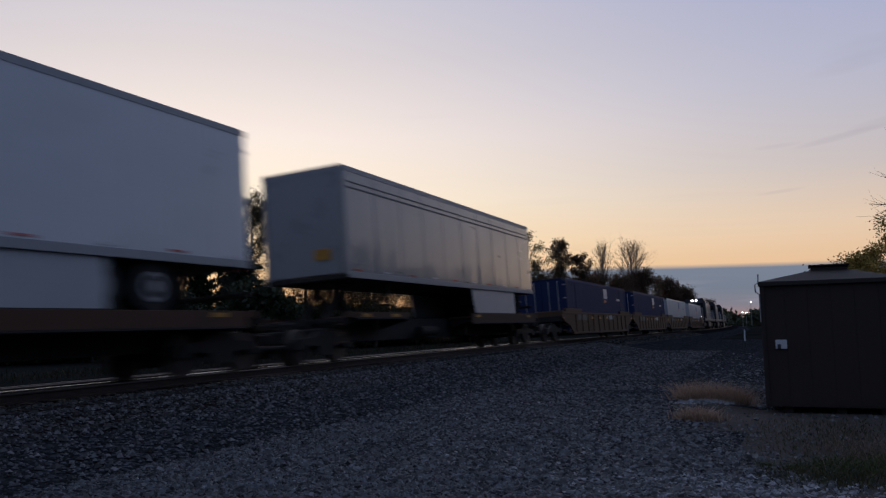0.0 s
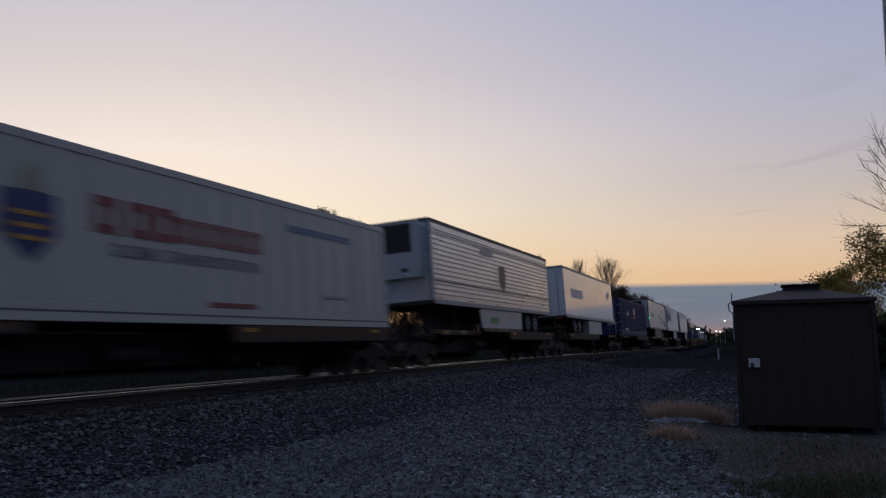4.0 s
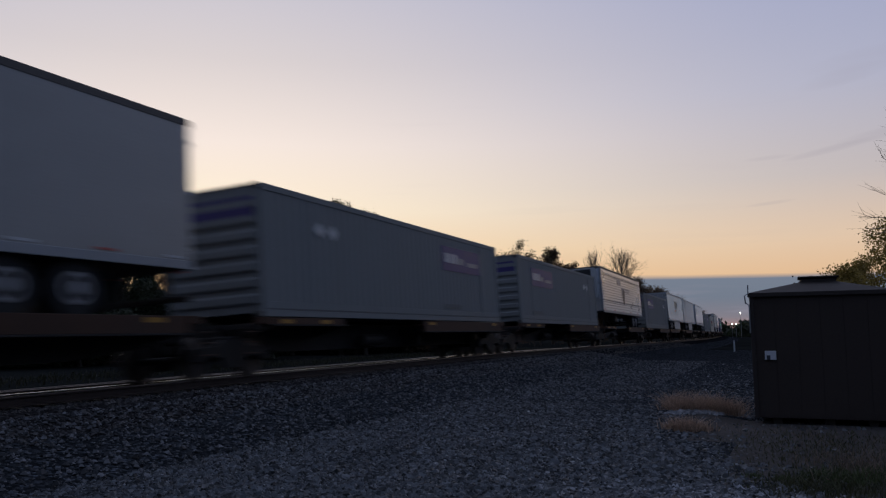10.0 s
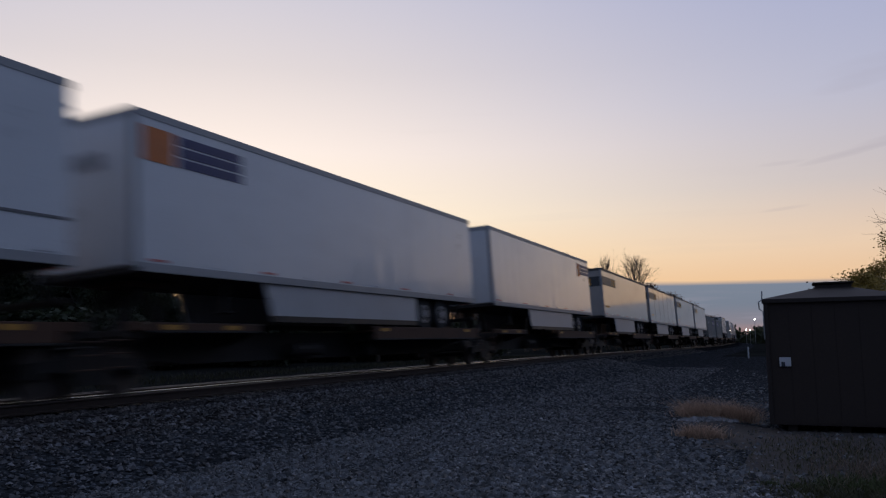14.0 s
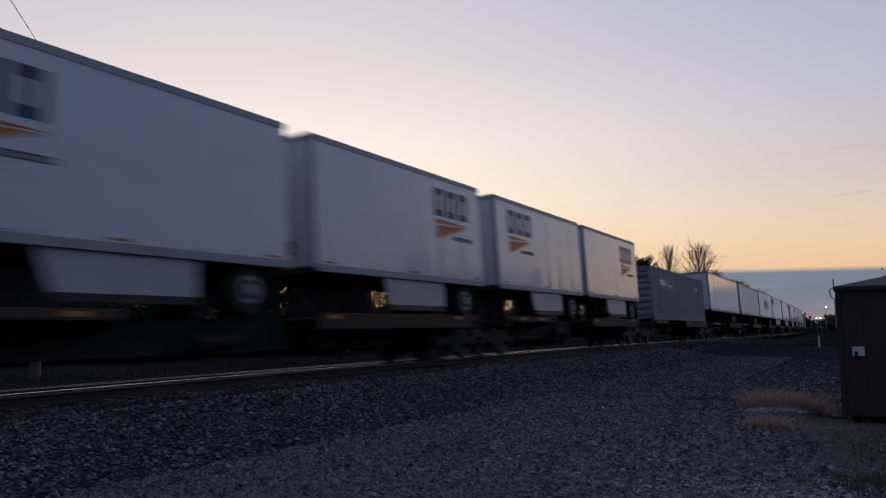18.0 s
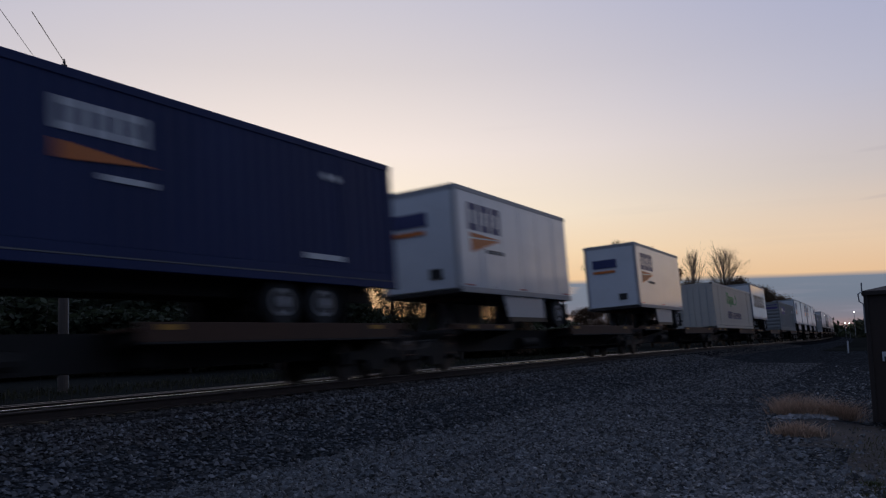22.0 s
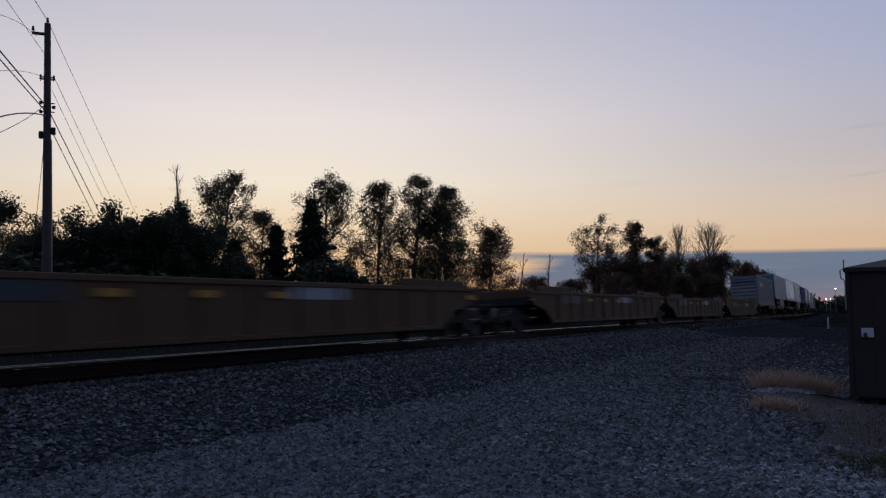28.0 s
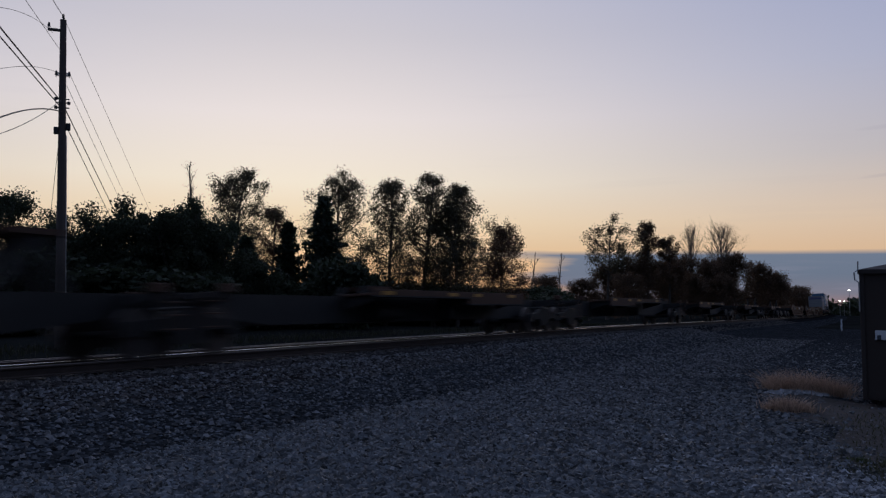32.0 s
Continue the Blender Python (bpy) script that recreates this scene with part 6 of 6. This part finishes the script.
def sprout(rng, start, way, length, r, n_pts=4, wobble=0.18, lift=0.15):
    pts, p, d = [Vector(start)], Vector(start), Vector(way).normalized()
    for i in range(n_pts - 1):
        d = (d + Vector(rng.normal(0, wobble, 3)) + Vector((0, 0, lift))).normalized()
        p = p + d * (length / (n_pts - 1))
        pts.append(p)
    return pts, [r * (1 - 0.75 * i / (n_pts - 1)) for i in range(n_pts)]


def tree(name, label, h, spread, seed, leaf, per=26, reach=0.32, size=0.17, first_limb=0.28, limbs=13, bare=False, bark="bark", shape="oval", lift=0.15, stems=1, category="tree", up=0.5, trunk_r=None, fill=0):
    rng = np.random.default_rng(seed)
    s = thing(name, label, category, "trees round the line")
    L, tips = [], []
    for k in range(stems):
        r0 = trunk_r or 0.016 * h
        base = Vector((rng.normal(0, 0.35) if stems > 1 else 0, rng.normal(0, 0.35) if stems > 1 else 0, -0.1))
        way = Vector((rng.normal(0, 0.22), rng.normal(0, 0.22), 1)) if stems > 1 else Vector((0.02, 0.01, 1))
        hh = h * (rng.uniform(0.75, 1.0) if stems > 1 else 0.96)
        path, rad = sprout(rng, base, way, hh, r0, 7, 0.035 if stems == 1 else 0.07, 0.12)
        L.append((path, rad, 7))
        m = max(4, limbs // stems)
        for i in range(m):
            f = first_limb + (0.97 - first_limb) * (i + rng.random()) / m
            q = f * 6
            j = min(5, int(q))
            p = path[j].lerp(path[j + 1], q - j)
            a = rng.uniform(0, 6.283) if i % 2 else (i * 2.4 + rng.normal(0, 0.3))
            u = (f - first_limb) / (1 - first_limb)
            wide = {"oval": math.sin(math.pi * (0.18 + 0.75 * u)) ** 0.8, "round": math.sin(math.pi * (0.25 + 0.65 * u)), "vase": 0.5 + 0.5 * u, "column": (0.95 - 0.12 * u) * min(1.0, 0.35 + 2.6 * (1 - u))}[shape]
            ln = spread * wide * rng.uniform(0.75, 1.1)
            lp, lr = sprout(rng, p, (math.cos(a), math.sin(a), up + 0.5 * u), ln, r0 * (0.42 - 0.22 * u), 5, 0.16, lift)
            L.append((lp, lr, 5))
            for k2 in range(5 if not bare else 7):
                g = rng.uniform(0.3, 1.0) * 4
                j2 = min(3, int(g))
                p2 = lp[j2].lerp(lp[j2 + 1], g - j2)
                d2 = (lp[j2 + 1] - lp[j2]).normalized() + Vector(rng.normal(0, 0.6, 3))
                sp, sr = sprout(rng, p2, d2, ln * rng.uniform(0.28, 0.5), r0 * 0.10, 4, 0.2, lift)
                L.append((sp, sr, 4))
                for k3 in range(4 if not bare else 5):
                    p3 = sp[rng.integers(1, 4)]
                    d3 = (sp[3] - sp[1]).normalized() + Vector(rng.normal(0, 0.7, 3))
                    tp, tr = sprout(rng, p3, d3, ln * rng.uniform(0.10, 0.22), r0 * 0.045, 3, 0.2, lift)
                    L.append((tp, tr, 3))
                    tips += [tp[1], tp[2]] if not bare else []
                tips += [sp[2], sp[3]]
            tips += lp[2:]
    limbs_to_mesh("trunk", L, M[bark], s)
    # sprays between the limbs, in uneven clumps, down to the lowest limbs
    k = 0
    while k < fill:
        u, a, r = rng.random() ** 1.3, rng.uniform(0, 6.283), math.sqrt(rng.random())
        wide = spread * (0.92 - 0.25 * u) * min(1.0, 0.3 + 2.4 * (1 - u)) * (0.85 + 0.42 * noise.noise((math.cos(a) * 1.6, math.sin(a) * 1.6, u * 4 + seed)))
        p = (wide * r * math.cos(a), wide * r * math.sin(a), h * (first_limb + (0.98 - first_limb) * u))
        if noise.noise((p[0] * 0.95 + seed, p[1] * 0.95, p[2] * 0.95)) > 0.02 - 0.1 * u:
            tips.append(p)
            k += 1
    if not bare:
        V, F = leaf_cloud(rng, tips, per, reach, size)
        mesh_object("crown", V.tolist(), F.tolist(), M[leaf], s)
    return s


def spruce(label, h, r, seed):
    rng = np.random.default_rng(seed)
    s = thing("spruce", label, "tree", "trees round the line")
    L = [([Vector((0, 0, -0.1)), Vector((0, 0, h * 0.5)), Vector((0, 0, h))], [0.016 * h, 0.009 * h, 0.01], 7)]
    tips = []
    levels = int(h * 3.2)
    for i in range(levels):
        u = i / levels
        z = 0.5 + (h - 0.6) * u
        for k in range(8):
            a = k * 0.785 + i * 0.5 + rng.normal(0, 0.15)
            ln = r * (1 - u) ** 0.8 * rng.uniform(0.55, 1.15) * (0.82 + 0.3 * math.sin(i * 1.9 + seed)) + 0.14
            p = Vector((0, 0, z))
            e = p + Vector((math.cos(a) * ln, math.sin(a) * ln, -0.22 * ln + 0.1))
            L.append(([p, p.lerp(e, 0.6), e], [0.03, 0.02, 0.008], 3))
            m = max(2, int(ln / 0.22))
            tips += [p.lerp(e, (j + 0.7) / m) for j in range(m)]
    limbs_to_mesh("trunk", L, M["bark"], s)
    V, F = leaf_cloud(rng, tips, 9, 0.12, 0.20, 0.12, 1.8)
    mesh_object("crown", V.tolist(), F.tolist(), M["needle"], s)
    return s


def ground_z(x, y):
    return height_at(x, y) - 0.05


def plant(ob, x, y, turn=0.0, k=1.0):
    ob.matrix_basis = Matrix.Translation((x, y, ground_z(x, y))) @ pose(0, 0, 0, 0, 0, turn)
    if k != 1.0:
        ob.scale = (k, k, k)
    return ob


def again(ob, x, y, turn, kx=1.0, kz=1.0):
    c = copy_thing(ob, Matrix.Translation((x, y, ground_z(x, y))) @ pose(0, 0, 0, 0, 0, turn))
    c.scale = (kx, kx, kz)
    return c


# across the tracks, beneath the glow
def oak(label, h, spread, seed, fill=1300, first=0.1):
    return tree("oak_tree", label, h, spread, seed, "leaf_olive", per=8, limbs=28, reach=0.2, size=0.088, first_limb=first, shape="column", up=0.35, lift=0.08, fill=fill)


oak_a = plant(oak("broad oak with a lacy olive crown against the glow", 12.0, 3.5, 11, 2600), -39.3, 50.5)
plant(oak("tall slim oak with dark clumped leaves beyond the tracks", 11.65, 2.5, 12, 1800), -34.8, 51.3)
plant(oak("tall slim oak with dark clumped leaves beyond the tracks", 12.35, 2.35, 13, 1800), -32.9, 53.7)
oak_d = plant(oak("tall slim oak with dark clumped leaves beyond the tracks", 11.35, 2.6, 14, 1800), -29.6, 53.4)
plant(oak("oak with a thin crown behind the row", 9.6, 2.2, 24, 900), -31.2, 54.6)
plant(tree("maple_tree", "low open maple turning brown at the end of the row", 7.8, 3.2, 15, "leaf_brown", per=10, limbs=28, shape="round", first_limb=0.06, size=0.09, reach=0.2, fill=1100), -28.6, 59.4)
plant(tree("locust_tree", "airy locust with feathery olive leaves above the shrubs", 10.8, 3.3, 16, "leaf_olive", per=9, limbs=34, first_limb=0.15, shape="oval", size=0.085, reach=0.15, fill=900), -41.0, 40.9)
plant(tree("dead_tree", "bare grey dead tree with upright broken twigs", 11.9, 1.5, 17, "leaf_olive", limbs=12, bare=True, bark="twig", up=3.0, first_limb=0.5, trunk_r=0.14, lift=0.4), -42.7, 39.2)
plant(tree("birch_tree", "thin half-bare birch with sparse brown leaves", 8.9, 2.2, 18, "leaf_brown", per=9, limbs=24, first_limb=0.08, size=0.085, reach=0.18, fill=500), -41.2, 45.4)
plant(tree("edge_tree", "dark leafy tree at the end of the shrubs", 8.6, 3.0, 19, "leaf_dark", per=12, limbs=28, shape="round", first_limb=0.06, size=0.11, reach=0.3, fill=200), -51.6, 31.0)
plant(tree("small_tree", "small round dark tree behind the pole", 7.6, 1.2, 20, "leaf_dark", per=14, limbs=22, shape="round", size=0.12, reach=0.25, first_limb=0.15, fill=200), -62.6, 41.3)
plant(spruce("small dark spruce among the shrubs", 6.35, 1.8, 21), -38.2, 39.5)
plant(spruce("tall dark pointed spruce before the oaks", 9.6, 3.0, 22), -35.6, 44.5)
plant(spruce("dark pointed spruce before the oaks", 7.9, 2.1, 23), -39.4, 45.1)
shrub_a = plant(tree("shrub", "dense dark green shrub thicket beyond the tracks", 6.0, 3.0, 31, "leaf_dark", per=24, limbs=36, stems=5, first_limb=0.04, reach=0.24, size=0.10, category="shrub", shape="round"), -37.2, 28.6)
shrub_b = plant(tree("shrub", "dense dark green shrub thicket with upright shoots", 7.0, 2.5, 32, "leaf_dark", per=22, limbs=36, stems=6, first_limb=0.05, reach=0.22, size=0.10, category="shrub", up=1.1), -35.4, 31.2)
for x, y, t, kx, kz in ((-39.8, 26.6, 70, 0.9, 0.88), (-35.0, 32.8, 140, 0.9, 0.98), (-37.4, 32.4, 35, 1.0, 0.95), (-44.5, 30.5, 200, 1.0, 0.68), (-34.6, 36.0, 30, 0.9, 0.66), (-38.5, 36.5, 260, 1.0, 0.64), (-47.5, 27.0, 310, 1.0, 0.62), (-51.0, 20.0, 100, 1.1, 0.6), (-38.6, 43.2, 160, 0.9, 0.42), (-31.0, 52.0, 45, 0.7, 0.42), (-30.5, 57.5, 250, 0.8, 0.42), (-40.5, 47.0, 75, 0.9, 0.44)):
    again(shrub_a if t % 20 else shrub_b, x, y, t, kx, kz)
# low growth along the foot of the row, thick enough to shut off the horizon
under = tree("undergrowth_bush", "low dark undergrowth along the far side of the tracks", 3.6, 2.3, 33, "leaf_dark", per=14, limbs=22, stems=6, first_limb=0.03, reach=0.35, size=0.22, category="shrub", shape="round", up=0.25)
plant(under, -31.5, 42.0)
rs = random.Random(5)
for i in range(70):
    u = i / 69
    ang = radians(84 - 62 * u)
    d = 40 + 18 * u + rs.uniform(-5, 6) + (20 * max(0, u - 0.6) / 0.4)
    again(under, -d * math.sin(ang) - 6 * max(0, u - 0.6), d * math.cos(ang), rs.uniform(0, 360), rs.uniform(1.0, 1.5), rs.uniform(0.5, 0.8))
for i in range(26):
    ang = radians(56 - 1.35 * i)
    d = 50 + 0.9 * i + rs.uniform(-2, 2)
    again(under, -d * math.sin(ang), d * math.cos(ang), rs.uniform(0, 360), rs.uniform(1.1, 1.5), rs.uniform(0.42, 0.7))
for x, y, t in ((-38.5, 22.5, 40), (-36.5, 26.0, 260)):
    again(under, x, y, t, 1.3, 0.95)
# beside the line farther on
plant(tree("roadside_tree", "open wide-crowned tree leaning over the line", 14.3, 4.7, 41, "leaf_olive", per=7, limbs=24, reach=0.32, first_limb=0.42, shape="round", size=0.17, up=0.25, stems=2), -37.6, 114.0)
plant(tree("roadside_tree", "slim open tree with few brown leaves", 14.8, 2.5, 42, "leaf_brown", per=7, limbs=18, first_limb=0.5, size=0.17, reach=0.3), -33.7, 120.4)
plant(tree("roadside_tree", "slim open tree with few brown leaves", 12.4, 2.2, 43, "leaf_brown", per=7, limbs=15, first_limb=0.4, size=0.17, reach=0.3), -29.8, 118.3)
bare_a = plant(tree("bare_tree", "pale bare tree with a fan of fine twigs", 16.0, 5.2, 44, "leaf_olive", limbs=46, bare=True, bark="twig", up=0.9, first_limb=0.4, trunk_r=0.28, lift=0.2, shape="round"), -28.6, 147.3)
again(bare_a, -32.7, 146.4, 100, 0.62, 1.0)
wood = tree("wood_edge_tree", "round dark tree at the edge of the woods", 9.5, 4.2, 45, "leaf_brown", per=12, limbs=28, first_limb=0.06, reach=0.40, size=0.16, shape="round")
plant(wood, -29.7, 147.0)
for x, y, t, kx, kz in ((-21.5, 163.6, 50, 0.85, 0.85), (-33.5, 143, 120, 1.0, 1.05), (-26.2, 150, 250, 1.0, 1.1), (-31.5, 126, 310, 0.9, 0.9), (-35.0, 118, 25, 0.9, 0.85), (-34.5, 140, 200, 0.9, 0.9), (-36.0, 128, 10, 0.8, 0.75), (-40.0, 120, 80, 0.8, 0.8), (-32.0, 105, 150, 0.7, 0.6), (-34.5, 96, 220, 0.7, 0.5), (-36.0, 86, 300, 0.6, 0.5), (-28.5, 140, 75, 0.8, 0.95), (-24.0, 160, 15, 0.8, 1.0), (-30.0, 132, 33, 0.7, 0.7), (-26.0, 138, 66, 0.7, 0.7), (-24.5, 172, 99, 0.9, 0.8), (-27.0, 200, 180, 1.0, 0.9), (-31.0, 240, 20, 1.1, 0.9), (-33.0, 318, 77, 1.4, 1.0), (-42, 320, 200, 1.5, 1.1), (-29, 280, 140, 1.2, 0.8)):
    again(wood, x, y, t, kx, kz)
for x, y in ((-33.4, 83.0), (-36.2, 82.0)):
    plant(tree("sapling", "thin bare sapling above the low growth", 8.2, 1.0, int(-x * 7), "leaf_olive", limbs=7, bare=True, bark="twig", up=2.0, first_limb=0.4), x, y)
# behind the shed and the yard
for x, y, t, kx, kz in ((4.4, 31.5, 20, 0.5, 0.55), (5.6, 33.0, 120, 0.6, 0.75), (6.8, 30.5, 220, 0.6, 0.7), (3.2, 36.0, 300, 0.5, 0.5)):
    again(under, x, y, t, kx, kz)
plant(tree("roadside_shrub", "yellow-green leafy shrub tree behind the brown shed", 5.8, 3.0, 51, "leaf_yellow", per=24, limbs=30, stems=4, first_limb=0.05, reach=0.2, size=0.07, category="shrub", shape="round"), 5.9, 37.6)
plant(tree("roadside_shrub", "low yellow-green shrub behind the brown shed", 4.2, 2.2, 52, "leaf_yellow", per=20, limbs=24, stems=4, first_limb=0.05, reach=0.18, size=0.07, category="shrub", shape="round"), 3.6, 41.0)
plant(tree("roadside_shrub", "sparse brown shrub behind the brown shed", 4.6, 1.2, 53, "leaf_brown", per=3, limbs=10, stems=3, first_limb=0.3, category="shrub", up=1.4), 1.2, 45.0)
def yard_tree():
    """A bare tree whose limbs fan out over the yard."""
    rng = np.random.default_rng(54)
    s = thing("yard_tree", "bare tree with fine branches fanning out over the yard", "tree", "trees round the line")
    stem = [Vector((0.25, 0, -0.1)), Vector((0.2, 0, 2.5)), Vector((0.1, 0.1, 5.2)), Vector((-0.02, 0, 6.2)), Vector((-0.2, 0.1, 7.7))]
    L = [(stem, [0.13, 0.11, 0.085, 0.055, 0.012], 7)]

    def twigs(path, n, length, r):
        for k in range(n):
            q = rng.uniform(0.25, 1.0) * (len(path) - 1)
            m = min(len(path) - 2, int(q))
            p = path[m].lerp(path[m + 1], q - m)
            d = (path[m + 1] - path[m]).normalized() + Vector(rng.normal(0, 0.38, 3))
            L.append((*sprout(rng, p, d, length * rng.uniform(0.5, 1.0), r, 4, 0.12, 0.06), 3))

    for k in range(17):
        z = 5.0 + 2.2 * k / 16
        lean = 12 + 4.0 * k + rng.normal(0, 5)
        side = -1 if k % 3 else 1
        a = rng.normal(0, 0.7)
        way = (side * math.cos(a) * math.cos(radians(lean)), math.sin(a), math.sin(radians(lean)))
        path, rad = sprout(rng, (0.1 - 0.12 * (z - 5.2), 0, z), way, rng.uniform(1.3, 2.0), 0.017, 6, 0.07, 0.05)
        L.append((path, rad, 4))
        twigs(path, 9, 0.75, 0.007)
    for z, ln in ((4.9, 1.7), (5.1, 1.9), (4.5, 1.4)):
        path, rad = sprout(rng, (0.15, 0, z), (-1, rng.normal(0, 0.3), 0.05), ln, 0.03, 6, 0.07, 0.02)
        L.append((path, rad, 4))
        twigs(path, 9, 0.7, 0.007)
    limbs_to_mesh("trunk", L, M["twig"], s)
    return s


plant(yard_tree(), 3.95, 28.4)
# a row of trees closes the yard behind the camera, and shows in the glossy trailer sides
# the last six are unseen, added to darken the tail ends of the loads
for i, (x, y) in enumerate(((19, -24), (22, -12), (18, -2), (23, 9), (20, 20), (24, 31), (14, -34), (4, -40), (-8, -44), (-22, -42), (-35, -38), (-48, -30), (-15, -38), (10, -32), (-28, -46))):
    again((oak_a, oak_d, shrub_a)[i % 3], x, y, 47 * i, 1.5, 0.8 if i % 3 < 2 else 1.0)
wd = random.Random(12)
for i in range(34):
    y = 36 + 5.6 * i + wd.uniform(-2, 2)
    again((wood, oak_a, wood, oak_d)[i % 4], 7.5 + 0.17 * y + wd.uniform(0, 4), y, wd.uniform(0, 360), wd.uniform(1.2, 1.7), wd.uniform(1.0, 1.5) * (0.62 if y < 75 else 1.0))


def distant_woods():
    """Far tree lines as a band of clumps along the horizon."""
    rng = np.random.default_rng(60)
    tips = []
    for i in range(3200):
        a = rng.uniform(0, 6.283) if i % 3 else rng.uniform(-0.9, 0.3)
        d = rng.uniform(330, 460)
        x, y = d * math.sin(a), d * math.cos(a)
        top = 1.6 + d * (0.012 + 0.007 * noise.noise((a * 9, 0, 0)) + 0.006 * noise.noise((a * 40, 3, 0)))
        for k in range(4):
            tips.append((x, y, rng.uniform(-fall(d) - 0.5, top)))
    V, F = leaf_cloud(rng, tips, 5, 1.1, 1.7)
    ob = mesh_object("distant_woods", V.tolist(), F.tolist(), M["leaf_dark"])
    tagged(ob, "dark line of distant woods along the horizon", "woods", kind="stuff")


distant_woods()


def blades(name, places, label, mat, h, seed, lean=0.35, width=0.006, category="grass"):
    rng = np.random.default_rng(seed)
    V, F = [], []
    for cx, cy, rx, ry, n, k in places:
        for i in range(n):
            x, y = cx + rng.normal(0, rx), cy + rng.normal(0, ry)
            z = height_at(x, y)
            a = rng.uniform(0, 6.283)
            hh = h * k * rng.uniform(0.4, 1.15)
            dx, dy = rng.normal(0, lean * hh), rng.normal(0, lean * hh)
            ux, uy = math.cos(a) * width, math.sin(a) * width
            b = len(V)
            V += [(x - ux, y - uy, z - 0.01), (x + ux, y + uy, z - 0.01), (x + dx * 0.4 + ux * 0.7, y + dy * 0.4 + uy * 0.7, z + hh * 0.62), (x + dx * 0.4 - ux * 0.7, y + dy * 0.4 - uy * 0.7, z + hh * 0.62), (x + dx, y + dy, z + hh)]
            F += [(b, b + 1, b + 2, b + 3), (b + 3, b + 2, b + 4)]
    return tagged(mesh_object(name, V, F, M[mat]), label, category, kind="stuff")


gr = random.Random(8)
blades("dry_grass", [(-1.75 + gr.uniform(-0.7, 0.75), 16.55 + gr.uniform(-0.2, 0.5), gr.uniform(0.05, 0.16), gr.uniform(0.05, 0.15), gr.randint(60, 230), gr.uniform(0.45, 1.15)) for i in range(20)], "pale dry grass clump beside the strip of stones", "straw", 0.42, 71, lean=0.9, width=0.005)
blades("dry_grass_tuft", [(-1.6, 13.2, 0.13, 0.10, 420, 1.0), (-1.35, 13.25, 0.10, 0.08, 160, 0.7), (-1.85, 13.3, 0.06, 0.06, 60, 0.6)], "small tuft of tawny dry grass on the gravel", "straw", 0.22, 72, lean=0.8)
blades("yard_weeds", [(0.5, 11.2, 0.7, 1.2, 1500, 0.8), (0.25, 8.9, 0.3, 0.35, 900, 1.1), (0.2, 12.8, 0.7, 0.6, 500, 0.6), (-0.3, 9.0, 0.25, 0.25, 200, 0.6), (1.4, 9.6, 0.4, 0.7, 700, 1.2)], "low brown and green weeds on the bare earth", "weed", 0.085, 73, lean=0.8)
blades("green_weeds", [(0.42, 9.5, 0.22, 0.22, 700, 1.0), (-0.1, 9.3, 0.08, 0.06, 120, 0.5), (-0.45, 9.35, 0.06, 0.05, 70, 0.5), (0.8, 9.9, 0.2, 0.25, 500, 0.9)], "patch of low green weeds at the edge of the gravel", "green_weed", 0.09, 76, lean=0.8)
blades("dead_weeds", [(0.6, 10.3, 0.3, 0.5, 420, 1.6), (0.9, 11.4, 0.5, 0.9, 320, 1.3), (0.0, 13.2, 0.6, 0.5, 160, 0.6)], "dead straw-coloured stalks among the weeds", "stalk", 0.10, 74, lean=0.7, width=0.0035)
blades("bank_weeds", [(-24.0, y, 1.2, 3.0, 500, 1.0) for y in range(4, 75, 6)], "dark rank weeds along the far side of the tracks", "rank_weed", 0.22, 75, width=0.02)


# ---- far lamps ----
def yard_lamp(x, y, z, r):
    s = thing("far_lamp", "small lit lamp on a thin mast far down the line", "lamp", "lamps far down the line", at=Matrix.Translation((x, y, 0)))
    g = ground_z(x, y)
    V, F = tube_points([(0, 0, g), (0, 0, z * 0.5), (0, 0, z - 0.1)], [0.09, 0.07, 0.06], 6)
    mesh_object("mast", V, F, M["galv"], s)
    bm = bmesh.new()
    disc(bm, r, "y", -0.2, 0.2, (0, 0, z), 10)
    part("lamp_head", bm, M["lamp_white"], s)


yard_lamp(-17.1, 329.5, 9.4, 0.2)
yard_lamp(-20.4, 330.4, 5.4, 0.17)
yard_lamp(-19.0, 330.4, 5.3, 0.17)


# ---- ties, the last and smallest pieces of the tracks ----
def ties():
    bm = bmesh.new()
    box(bm, -1.3, 1.3, -0.115, 0.115, -0.35, -0.17, 0.012)
    me = bpy.data.meshes.new("tie")
    bm.to_mesh(me)
    bm.free()
    me.materials.append(M["tie"])
    for lat, n in ((0.0, 150), (-TRACK_GAP, 110)):
        for i in range(n):
            y = 2.0 + 0.55 * i
            ob = new("tie", me)
            ob.parent = bed
            b, k = bend(y)
            ob.matrix_basis = Matrix.Translation(on_track(y, lat)) @ pose(0, 0, 0, 0, 0, math.degrees(math.atan(k)) + random.uniform(-0.6, 0.6))


ties()


motions()
